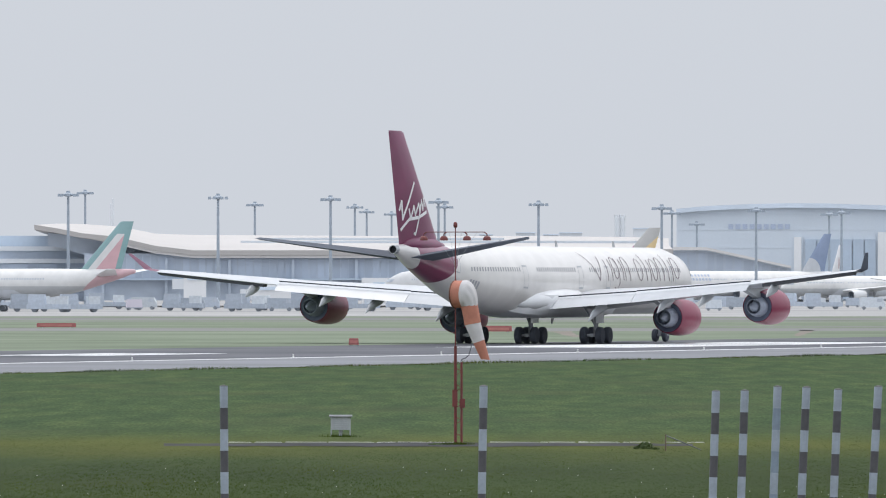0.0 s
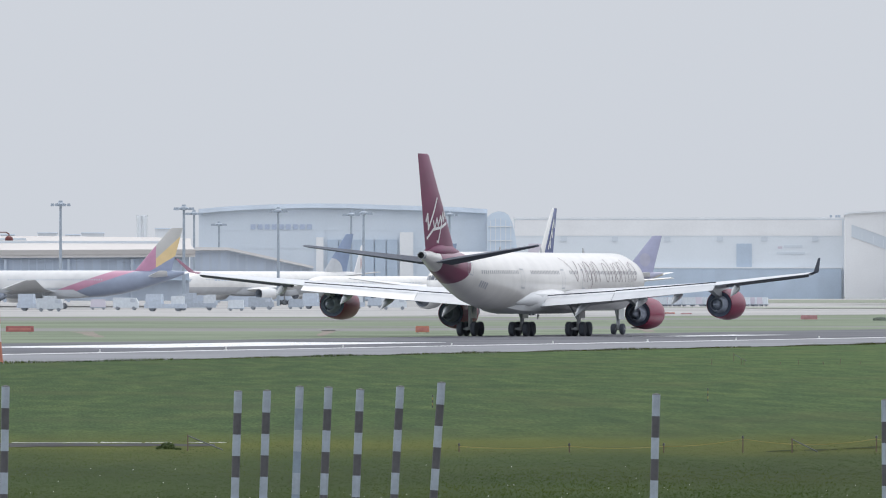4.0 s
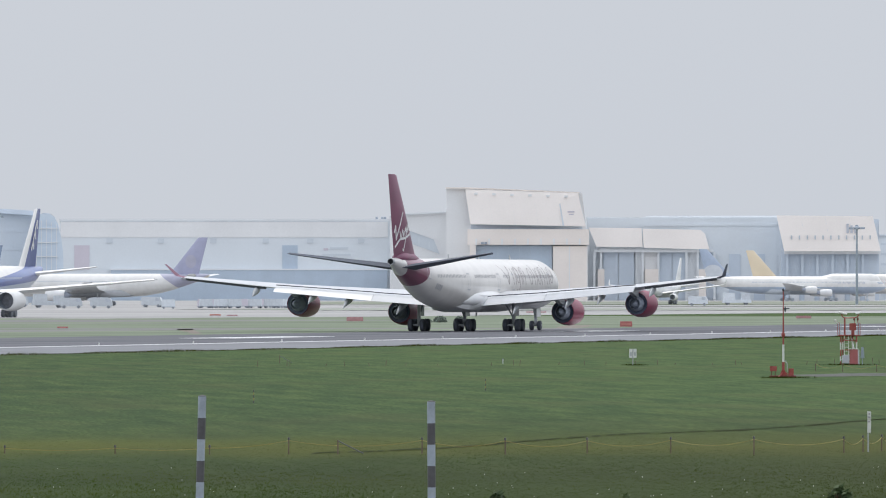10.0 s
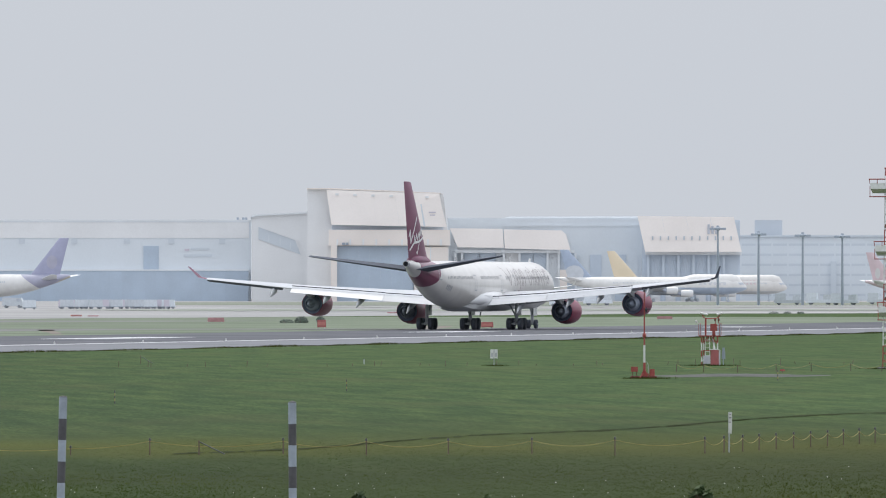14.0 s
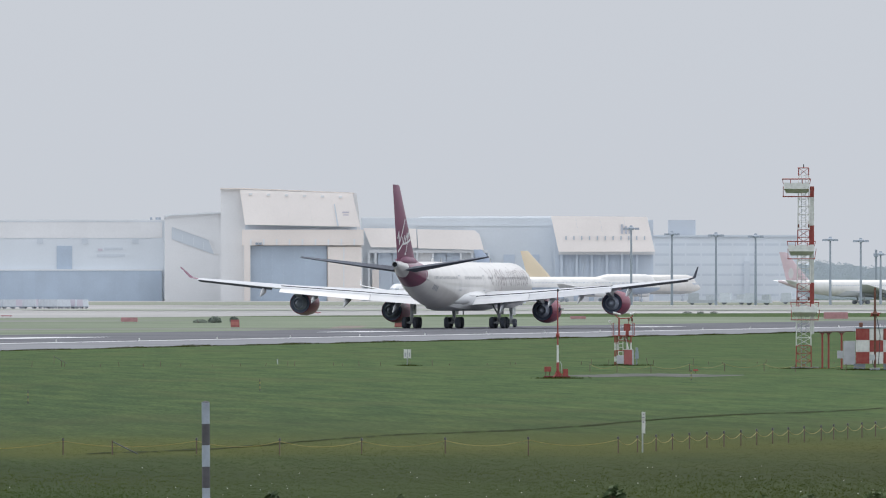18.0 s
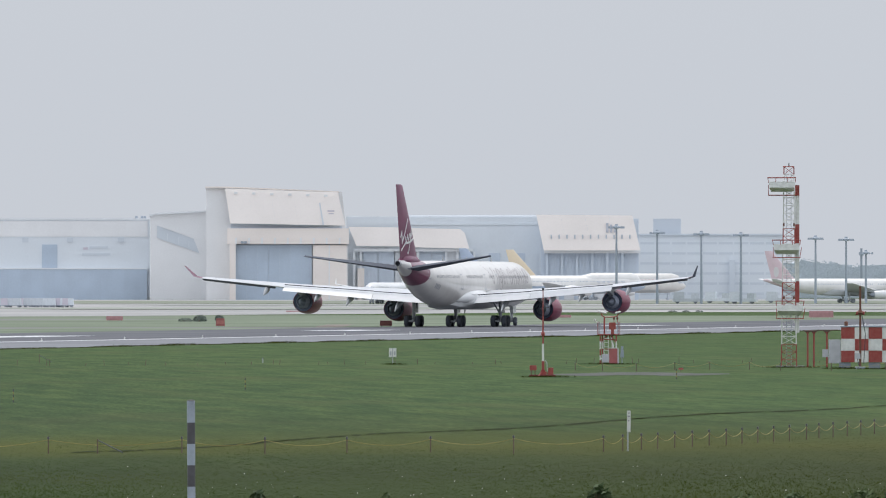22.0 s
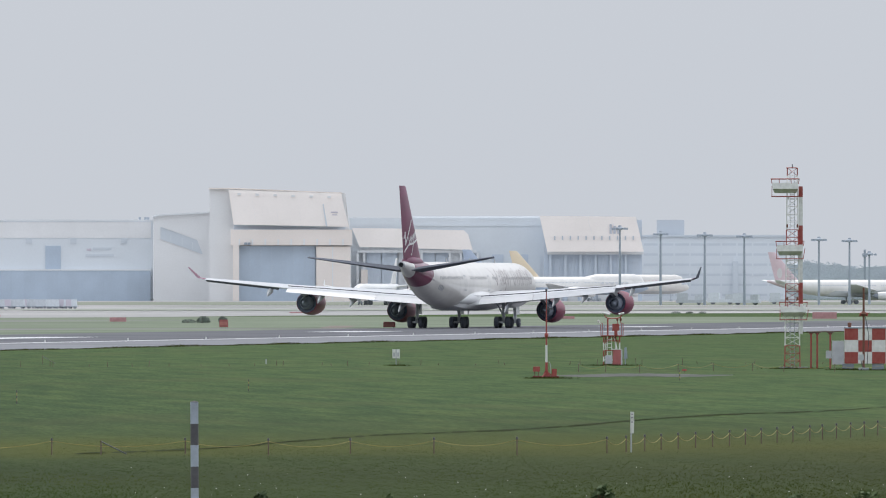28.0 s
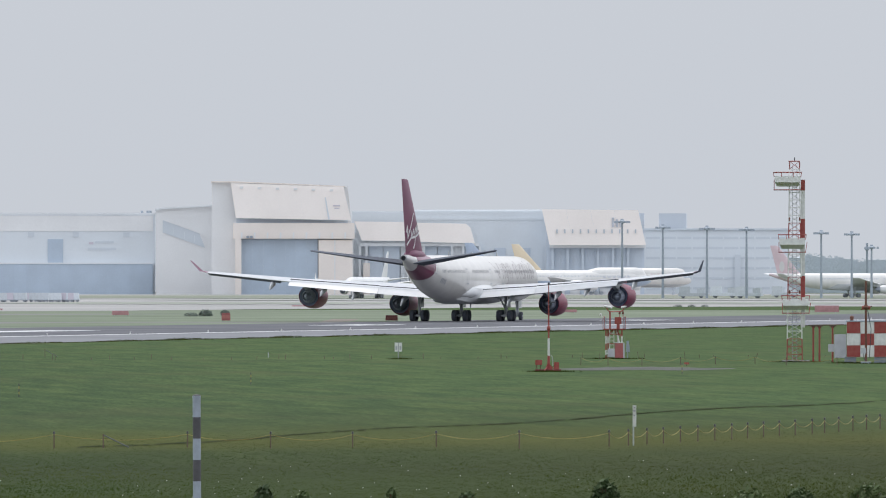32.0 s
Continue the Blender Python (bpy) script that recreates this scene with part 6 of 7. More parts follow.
def checked_hut():
    d = reach(652)
    x, y = site(3562, d)
    s = d / MARKS
    hut = thing("equipment_hut", "small equipment hut painted in red and white checks", "hut", x, y, 0, square_on(3562))
    cell, tall = 24.6 * s, 21.1 * s
    bm = nb()
    box(bm, 0, 6 * cell, 0.02, 3.0, 0.35, 0.35 + 3 * tall)
    part("wall", bm, M["signal_white"], hut)
    for i in range(6):
        for j in range(3):
            bm = nb()
            box(bm, i * cell + 0.01, (i + 1) * cell - 0.01, -0.012, 0.02, 0.35 + j * tall + 0.01, 0.35 + (j + 1) * tall - 0.01)
            part("panel", bm, M["signal_red" if (i + j) % 2 == 0 else "signal_white"], hut)
    bm = nb()
    box(bm, -0.05, 6 * cell + 0.05, -0.05, 3.05, 0.35 + 3 * tall, 0.42 + 3 * tall)
    part("roof", bm, M["mast_grey"], hut)
    for i in range(4):
        bm = nb()
        box(bm, i * 1.72 - 0.12, i * 1.72 + 0.56, 0.04, 0.6, 0, 0.34)
        part("footing", bm, M["intake_grey"], hut, "dark concrete footing")
    bm = nb()
    box(bm, -0.72, -0.02, 0.6, 2.0, 0.3, 0.3 + 2 * tall)
    part("cabinet", bm, M["box_lilac"], hut, "plain grey cabinet beside the hut")
    bm = nb()
    box(bm, -1.08, -0.74, 0.8, 1.3, 0.65, 1.1)
    part("meter_box", bm, M["box_lilac"], hut, "small grey box on the cabinet")
    bm = nb()
    spin(bm, [(0.35 + 3 * tall + 0.07, 0.1), (0.35 + 3 * tall + 0.3, 0.12), (0.35 + 3 * tall + 0.36, 0)], "z", 8, (0.3, 0.6, 0))
    part("lamp", bm, M["rust"], hut, "dark red roof lamp")
    a = thing("aerial_mast", "thin dark red aerial mast in front of the hut", "mast", *site(3596, d - 4), 0, square_on(3596))
    part("pole", rod(nb(), (0, 0, 0), (0, 0, up(505, d)), 0.07, 0.06), M["rust"], a)
    bm = nb()
    spin(bm, [(up(556, d), 0.1), (up(552, d), 0.2), (up(547, d), 0.08)], "z", 10)
    part("collar", bm, M["rust"], a)
    part("stay_arm", rod(nb(), (-0.3, 0, up(556, d)), (0.35, 0, up(550, d)), 0.03), M["rust"], a)
    bm = nb()
    rod(bm, (0.1, 0, up(557, d)), (0.3, 0, up(590, d)), 0.02)
    rod(bm, (0.3, 0, up(590, d)), (0.2, 0, 0.3), 0.02)
    part("cable", bm, M["dark_gap"], a)
    bm = nb()
    box(bm, -0.32, 0.02, -0.16, -0.07, up(634, d), up(624, d), taper=0.02)
    part("junction_box", bm, M["box_grey"], a, "grey junction box on the mast")
    bm = nb()
    rod(bm, (-0.15, -0.1, up(634, d)), (-0.1, -0.1, up(644, d)), 0.022, k=6)
    rod(bm, (-0.1, -0.1, up(644, d)), (0.05, -0.08, 0.12), 0.022, k=6)
    part("lead", bm, M["dark_gap"], a, "dark cable lead")
    for xx in (-0.16, 0.18):
        bm = nb()
        spin(bm, [(up(556, d), 0.05), (up(554, d), 0.09), (up(550, d), 0.07), (up(549, d), 0)], "z", 9, (xx, 0, 0))
        part("lamp", bm, M["signal_red"], a, "small red lamp", True)
    bm = nb()
    box(bm, -0.3, 0.3, -0.3, 0.3, 0, 0.15)
    part("base", bm, M["mast_grey"], a)


checked_hut()


def runway_signs():
    """Low taxiway signs and boards beyond the runway."""
    for u, w, v0, v1, m in ((100, 70, 581, 572, "signal_red"), (626, 18, 613, 599, "signal_red"), (881, 50, 589, 577, "signal_red"), (1593, 25, 590, 577, "orange"), (1760, 20, 579, 575, "signal_red"), (2277, 30, 567, 558, "signal_red"),
                            (2464, 16, 577, 562, "signal_red"), (2757, 22, 577, 566, "signal_red"), (2030, 20, 557, 553, "orange"), (2060, 20, 557, 554, "signal_red"), (2598, 36, 552, 549, "signal_red"), (3071, 28, 562, 556, "signal_red"), (3527, 44, 562, 549, "signal_red")):
        d = reach(v0)
        x, y = site(u, d)
        s = thing("taxiway_sign", "low red taxiway sign board in the grass", "sign", x, y, rise(d), square_on(u), group="taxiway signs")
        q = d / MARKS
        hw, h = w * q / 2, (v0 - v1) * q
        bm = nb()
        box(bm, -hw, hw, -0.2, 0.2, 0.12, h, taper=0.04)
        b = part("box", bm, M["orange_cloth" if m == "orange" else "sign_hazed" if d > 1400 else "sign_red"], s)
        bm = nb()
        box(bm, -hw * 0.8, hw * 0.8, -0.23, -0.2, h * 0.35, h * 0.75)
        part("legend_bar", bm, M["sign_hazed" if d > 1400 else "sign_legend"], b)
        for sx in (-0.7, 0.7):
            part("foot", rod(nb(), (sx * hw, 0, 0), (sx * hw, 0, 0.15), 0.05), M["mast_grey"], s)
    for i in range(44):
        a = 300 + i * 30
        p = HD * a - RT * 227.6
        s = thing("edge_light", "small white runway edge light", "edge light", p.x, p.y, 0.03, 0, group="edge lights")
        bm = nb()
        spin(bm, [(0, 0.09), (0.03, 0.10), (0.05, 0.04), (0.11, 0.04), (0.15, 0.065), (0.2, 0.04), (0.21, 0)], "z", 8)
        part("lamp", bm, M["signal_white"], s, "", True)


runway_signs()


def bush(u, v, w, h, d, seed, material="leaf", name="bush", label="low dark green leafy bush"):
    rnd = random.Random(seed)
    x, y = site(u, d)
    b = thing(name, label, "bush", x, y, max(rise(d), 0) - 0.02, 0, group="bushes")
    q = d / MARKS
    W, H = w * q / 2, up(v - h, d) - max(rise(d), 0)
    bm = nb()
    for i in range(6):
        a = rnd.uniform(0, 6.28)
        rod(bm, (0.2 * W * math.cos(a), 0.2 * W * math.sin(a), 0), (0.6 * W * math.cos(a), 0.6 * W * math.sin(a), 0.7 * H), 0.015 * H + 0.004, 0.004, 5)
    part("stem", bm, M["rust"], b)
    bm = nb()
    ls = max(0.05, H * 0.13)
    for i in range(420):
        a, f = rnd.uniform(0, 6.28), rnd.random() ** 0.5
        z = H * (0.08 + 0.9 * rnd.random() * (1 - 0.55 * f * f))
        c = Vector((W * f * math.cos(a), W * f * math.sin(a), z))
        n = Vector((rnd.gauss(0, 1), rnd.gauss(0, 1), rnd.gauss(0.5, 1))).normalized()
        t = n.orthogonal().normalized() * ls * rnd.uniform(0.6, 1.5)
        s = n.cross(t).normalized() * ls * 0.45
        bm.faces.new([bm.verts.new(c + p) for p in (-t, s, t, -s)])
    part("leaves", bm, M[material], b)
    return b


# ---- bushes along the near edge of the field ----
for i, (u, v, w, h) in enumerate(((2530, 880, 40, 20), (2757, 884, 28, 16), (3135, 880, 56, 30), (3390, 885, 70, 18), (3480, 884, 60, 18), (3600, 882, 80, 22), (3660, 880, 60, 24), (2600, 886, 40, 12), (2890, 889, 40, 14))):
    bush(u, v, w * 0.9, h * 0.8, min(reach(v + 4), 205), 40 + i, "weed" if i % 2 else "leaf")
for i, (u, v, w, h) in enumerate(((1142, 797, 26, 16), (1128, 797, 14, 8), (1160, 798, 12, 6), (770, 790, 26, 5), (3700, 655, 10, 12))):
    bush(u, v, w, h, reach(v - 2), 80 + i, "weed", "weed_clump", "clump of tall green weeds by the path")
for i, (u, v, w, h) in enumerate(((2402, 568, 26, 8), (2428, 568, 24, 14), (2462, 566, 16, 11), (3264, 552, 17, 5), (3288, 552, 14, 5), (3311, 552, 14, 5))):
    bush(u, v, w, h, reach(v), 60 + i, "far_shrub", label="rounded dark green shrub beyond the runway")


# ---- buildings ----
class Site:
    """Local measures of a building: x from bearings, z from height marks, at one distance."""

    def __init__(self, name, label, category, u, d, group=""):
        self.u, self.d = u, d
        self.g = rise(d)
        self.ob = thing(name, label, category, *site(u, d), self.g, square_on(u), group)

    def x(self, u):
        return (u - self.u) * self.d / MARKS

    def z(self, v):
        return max(0.0, up(v, self.d) - self.g)

    def block(self, name, u0, u1, v1, v0, y0, y1, m, label="", parent=None):
        bm = nb()
        box(bm, self.x(u0), self.x(u1), y0, y1, self.z(v0), self.z(v1))
        return part(name, bm, M[m], parent or self.ob, label)

    def slab(self, name, corners, y0, y1, m, label="", parent=None, lean=None):
        """A wall piece with any outline of (u, v), from y0 to y1; lean: how far the top of the front sits back."""
        bm = nb()
        pts = [(self.x(u), self.z(v)) for u, v in corners]
        zt, zb = max(p[1] for p in pts), min(p[1] for p in pts)
        back = lambda z: 0.0 if lean is None else lean * (z - zb) / (zt - zb)
        loft(bm, [[(a, y0 + back(b), b) for a, b in pts], [(a, y1 + back(b), b) for a, b in pts]])
        return part(name, bm, M[m], parent or self.ob, label)


def terminal():
    t = Site("terminal", "long airport terminal with a pale sweeping roof and grey glazed front", "building", 500, 2350)
    X, Z = t.x, t.z
    eave = [(62, 403, 398), (100, 409, 396), (147, 418, 397), (206, 424, 401), (275, 440, 414), (343, 448, 416), (500, 448, 417), (700, 448, 418), (950, 447, 418), (1130, 446, 420), (1190, 446, 422)]
    bm = nb()
    rings = []
    for u, ve, vr in eave:
        zr = up(vr, t.d + 70) - t.g
        ze = Z(ve)
        rings.append([(X(u), -6, ze - 0.5), (X(u), -6.2, ze + 0.6), (X(u), 20, ze + (zr - ze) * 0.45), (X(u) * 1.02, 70, zr), (X(u) * 1.02, 110, zr - 1), (X(u), 108, ze - 1), (X(u), 20, ze - 0.7)])
    loft(bm, rings)
    part("roof", bm, M["roof_white"], t.ob, "pale sheet roof sweeping up at one end", True)
    ze, zr = Z(448), up(417.5, t.d + 70) - t.g
    for y0, u0, u1 in ((30, 425, 1150), (46, 470, 900)):
        f = 0.45 + 0.55 * (y0 - 20) / 50
        bm = nb()
        box(bm, X(u0), X(u1), y0, y0 + 2.5, ze + f * (zr - ze) - 0.3, ze + f * (zr - ze) + 0.55)
        part("roof_step", bm, M["mist_dark"], t.ob, "grey step across the roof")
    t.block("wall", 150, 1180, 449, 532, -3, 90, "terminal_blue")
    # the blue of this wall stands for the shade under the sweep
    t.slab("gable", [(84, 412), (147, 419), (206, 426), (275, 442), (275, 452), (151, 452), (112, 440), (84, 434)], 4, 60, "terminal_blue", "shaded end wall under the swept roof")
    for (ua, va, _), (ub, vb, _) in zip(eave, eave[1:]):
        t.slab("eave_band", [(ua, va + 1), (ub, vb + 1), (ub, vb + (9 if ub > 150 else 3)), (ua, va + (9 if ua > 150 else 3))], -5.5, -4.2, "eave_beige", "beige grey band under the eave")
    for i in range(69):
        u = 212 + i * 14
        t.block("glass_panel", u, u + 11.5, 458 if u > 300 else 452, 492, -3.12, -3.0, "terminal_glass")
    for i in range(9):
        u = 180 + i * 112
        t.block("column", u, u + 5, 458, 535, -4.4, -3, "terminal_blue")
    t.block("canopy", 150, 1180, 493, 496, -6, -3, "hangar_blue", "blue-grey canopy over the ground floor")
    # lower wing at one end, with decks
    w = Site("terminal_wing", "low grey terminal wing with stacked decks", "building", -60, 2380)
    for v1, v0, m, y in ((417, 436, "hangar_blue", 14), (436, 444, "hangar_grey", 8), (444, 458, "terminal_blue", 9), (458, 466, "hangar_grey", 6), (466, 478, "terminal_blue", 7), (478, 484, "hangar_grey", 3), (484, 534, "terminal_blue", 6)):
        w.block("deck", -420, 160, v1, v0, y, 60, m)
    for i in range(10):
        w.block("window", -400 + i * 52, -366 + i * 52, 467, 477, 6.4, 7, "terminal_glass")
    # pier running off, its roof stepping down
    p = Site("pier", "grey boarding pier with a roof that slopes down", "building", 1290, 2750)
    p.slab("roof", [(1178, 437), (1250, 438), (1400, 471), (1400, 475), (1250, 443), (1178, 443)], -3, 24, "eave_beige", "pale sloping roof")
    p.slab("wall", [(1182, 444), (1250, 444), (1400, 476), (1400, 533), (1182, 533)], 0, 20, "terminal_blue")
    for i in range(13):
        u = 1188 + i * 16
        top = 448 if u < 1250 else 448 + (u - 1250) * 0.213
        p.block("glass_panel", u, u + 12, top, top + 30, -0.1, 0, "terminal_glass")
    # white gate houses and boarding bridges in front
    for u, w_, v1, v0, d in ((345, 40, 482, 540, 2200), (700, 120, 492, 540, 2250), (930, 60, 498, 540, 2250), (480, 70, 500, 540, 2250), (60, 60, 505, 545, 2150)):
        g = Site("gate_house", "pale gate house with a boarding bridge", "building", u, d, "gate houses")
        g.block("wall", u - w_ / 2, u + w_ / 2, v1, v0, 0, 12, "hangar_white")
        g.block("bridge", u - w_ / 2 - 20, u - w_ / 2, v1 + 12, v1 + 30, 2, 8, "hangar_grey", "grey boarding bridge")
        g.block("window", u - w_ / 3, u + w_ / 3, v1 + 8, v1 + 14, -0.4, 0, "pale_glass")


terminal()


def apron_mast(u, v, d):
    x, y = site(u, d)
    m = thing("floodlight_mast", "tall grey floodlight mast with a ring of lamps", "light mast", x, y, rise(d), 0, group="floodlight masts")
    h = up(v, d) - rise(d)
    part("pole", rod(nb(), (0, 0, 0), (0, 0, h - 0.4), 0.42, 0.26, 10), M["mast_grey"], m, "", True)
    bm = nb()
    spin(bm, [(h - 1.3, 0.4), (h - 1.1, 1.1), (h - 0.7, 1.1), (h - 0.4, 0.5), (h, 0.4)], "z", 12)
    part("head", bm, M["mast_grey"], m, "", True)
    for i in range(8):
        a = 2 * math.pi * i / 8 + u
        bm = nb()
        c = Vector((2.0 * math.cos(a), 2.0 * math.sin(a), h - 1.0))
        rod(bm, (0.9 * math.cos(a), 0.9 * math.sin(a), h - 0.9), c, 0.08, k=5)
        box(bm, c.x - 0.35, c.x + 0.35, c.y - 0.35, c.y + 0.35, c.z - 0.25, c.z + 0.35, taper=0.1)
        part("floodlight", bm, M["mast_grey"], m)


for u, v, d in ((121, 338, 2218), (151, 336, 2700), (386, 343, 2218), (451, 357, 2640), (585, 346, 2240), (628, 361, 2640), (649, 370, 2900), (693, 374, 2900), (776, 351, 2300), (787, 361, 2700), (953, 355, 2260), (1171, 362, 2280),
                (1189, 372, 2700), (1338, 367, 2500), (1467, 374, 2700), (1489, 371, 2600), (1641, 374, 2700), (3165, 394, 2900), (3237, 404, 2900), (3315, 406, 2900), (3385, 408, 2900), (3517, 414, 2950), (3571, 416, 2950), (1233, 392, 2950), (3606, 440, 3000)):
    apron_mast(u, v, d)


def arena_hangar():
    h = Site("domed_hangar", "large blue-grey hangar with a gently bowed roof and glazed rounded end", "hangar", 1450, 3300)
    top = [(1197, 371), (1232, 367.5), (1268, 365), (1330, 362.5), (1395, 361), (1465, 361.5), (1537, 364), (1644, 367), (1708, 371)]
    h.slab("wall", top + [(1708, 533), (1197, 533)], 0, 80, "arena_blue")
    lip = [(u, v - 1) for u, v in top] + [(u, v + 7) for u, v in top[::-1]]
    h.slab("roof_edge", lip, -3, -0.2, "terminal_grey", "darker bowed roof edge")
    for i in range(16):
        u = 1205 + i * 31
        h.block("rib", u, u + 3, 378, 520, -0.12, 0, "arena_blue")
    h.block("band", 1200, 1705, 404, 408, -0.15, 0, "arena_blue")
    h.block("band", 1200, 1705, 436, 440, -0.15, 0, "arena_blue")
    h.block("door", 1553, 1577, 411, 530, -1.5, 0, "hangar_white", "pale tall door leaf")
    h.block("door", 1405, 1418, 420, 530, -1.5, 0, "hangar_white", "pale tall door leaf")
    for i in range(6):
        u = 1425 + i * 21
        h.block("door", u, u + 19, 424, 530, -1, 0, "hangar_blue", "blue-grey door leaf")
    for i in range(9):
        u = 1289 + i * 12.5
        h.block("sign_bar", u, u + 8.5, 397, 406, -0.4, 0, "faint_blue", "faint unreadable lettering")
    e = Site("glazed_dome", "pale lattice-glazed rounded building end", "building", 1732, 3280)
    out = [(1708, 384), (1716, 377), (1727, 373.5), (1738, 375), (1746, 381), (1752, 393), (1757, 415), (1761, 442), (1763, 533), (1708, 533)]
    e.slab("shell", out, 0, 50, "pale_glass")
    for i in range(5):
        u = 1713 + i * 9
        e.block("rib", u, u + 1.2, 384 + abs(i - 1.6) * 4, 520, -0.5, 0, "hangar_grey")
    for v in (400, 425, 450, 475, 500):
        e.block("ring", 1709, 1752, v, v + 1.5, -0.5, 0, "hangar_grey")


arena_hangar()


def long_hangar():
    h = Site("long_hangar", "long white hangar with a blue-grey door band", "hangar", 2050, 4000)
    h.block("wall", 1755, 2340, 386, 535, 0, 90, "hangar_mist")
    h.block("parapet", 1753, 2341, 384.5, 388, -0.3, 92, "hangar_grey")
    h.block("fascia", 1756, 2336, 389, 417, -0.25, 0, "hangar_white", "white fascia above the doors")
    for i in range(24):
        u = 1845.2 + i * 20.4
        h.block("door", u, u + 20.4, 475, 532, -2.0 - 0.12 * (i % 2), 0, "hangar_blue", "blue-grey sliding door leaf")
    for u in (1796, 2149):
        h.block("tall_door", u - (16 if u < 1900 else 0), u + (11 if u < 1900 else 27), 431, 478 if u > 1900 else 474, -0.4, 0, "hangar_blue" if u > 1900 else "hazy_pink", "tall blue-grey door slot" if u > 1900 else "pink door panel paled by haze")
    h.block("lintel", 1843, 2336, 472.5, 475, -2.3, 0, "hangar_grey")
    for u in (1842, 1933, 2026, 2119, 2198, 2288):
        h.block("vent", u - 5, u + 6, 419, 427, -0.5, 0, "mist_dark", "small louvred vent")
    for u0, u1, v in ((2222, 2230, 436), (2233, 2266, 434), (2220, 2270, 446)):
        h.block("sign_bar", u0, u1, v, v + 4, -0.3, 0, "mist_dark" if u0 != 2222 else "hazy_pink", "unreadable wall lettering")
    for u in (2315, 2325, 2330):
        h.block("roof_vent", u, u + 4, 380, 386, 10, 14, "mast_grey")
    g = Site("hangar_annex", "white hangar annex with a sloping clerestory window", "hangar", 2390, 3980)
    g.slab("wall", [(2340, 379), (2349, 376.5), (2440, 372), (2440, 535), (2340, 535)], 0, 80, "hangar_white")
    g.slab("roof_edge", [(2338, 378), (2349, 374.8), (2440, 370.5), (2440, 373), (2349, 377.5), (2338, 381)], -1.5, 80, "hangar_grey")
    g.slab("clerestory", [(2352, 397), (2418, 420), (2427, 446), (2352, 419)], -0.4, 0, "mist_dark", "sloping blue-grey window strip")
    g.slab("clerestory_edge", [(2352, 394.5), (2419, 417.5), (2430, 446), (2427, 446), (2417, 420.5), (2352, 397)], -0.7, 0, "hangar_white")
    for u in (2370, 2390, 2408):
        g.block("glazing_bar", u, u + 1, 404 + (u - 2352) * 0.35, 416 + (u - 2352) * 0.36, -0.5, -0.4, "hangar_mist")


long_hangar()


def big_hangar():
    h = Site("tall_hangar", "tall cream hangar with a leaning fascia and open blue-grey door", "hangar", 2560, 3950)
    h.slab("wall", [(2438, 329), (2475, 329), (2680, 337), (2690, 430), (2690, 535), (2438, 535)], 2, 90, "hangar_white")
    h.slab("roof_edge", [(2437, 327.5), (2475, 327.5), (2675, 336), (2675, 338), (2475, 330), (2437, 330)], 0, 92, "hangar_cream")
    for i in range(5):
        u0, u1 = 2472 + i * 40.2, 2472 + (i + 1) * 40.2
        h.slab("fascia_panel", [(u0, 331 + 1.4 * i), (u1, 332.4 + 1.4 * i), (u1 + 9, 394 + 0.8 * i), (u0 + 9.2, 393.2 + 0.8 * i)], -5, -4.3, "fascia_cream", "cream leaning fascia panel", lean=3.4)
    for i in range(6):
        u = 2488 + i * 32
        h.block("fascia_lamp", u, u + 6, 337 + i, 341 + i, -2.7, -1.2, "hangar_white", "white lamp on the fascia")
    h.slab("logo_panel", [(2641, 356), (2672, 339), (2686, 397), (2648, 396)], -5.2, -4.7, "fascia_cream", "cream panel proud of the fascia", lean=2.6)
    h.slab("panel_edge", [(2639, 357), (2641, 356), (2648, 396), (2645, 396)], -5.3, -4.7, "mist_dark", "thin dark edge of the panel", lean=2.6)
    for u, v, w in ((2654, 370, 12), (2656, 375, 9)):
        h.block("logo_bar", u, u + w, v, v + 2.5, -4.3, -3.6, "hazy_pink", "pink mark paled by haze")
    # solid blue strip in place of the fascia's shadow
    h.block("shadow_gap", 2482, 2680, 394, 402, -1, 2, "bay_blue", "blue strip painted as shade under the fascia")
    h.block("lintel", 2476, 2692, 402, 430, -4, 2, "hangar_cream")
    for i in range(9):
        u = 2490 + i * 23
        h.block("bracket", u, u + 3, 419, 430, -5, -4, "hangar_white")
    for i in range(7):
        u = 2491 + i * 19.4
        h.block("door", u, u + 19.3, 431, 532, -0.5, 2, "hangar_blue", "blue-grey sliding door leaf")
    h.block("jamb", 2480, 2491, 430, 534, -4, 2, "hangar_cream")
    h.block("door", 2628, 2688, 432, 510, -3, 2, "hangar_cream", "cream door leaf")
    h.block("door_foot", 2628, 2688, 514, 532, -3, 2, "hangar_cream")
    h.block("door_seam", 2656, 2658, 432, 532, -3.2, -3, "hangar_white")
    for u in (2500, 2506):
        h.block("camera_box", u, u + 5, 425, 429, -6, -4, "mast_grey")


big_hangar()


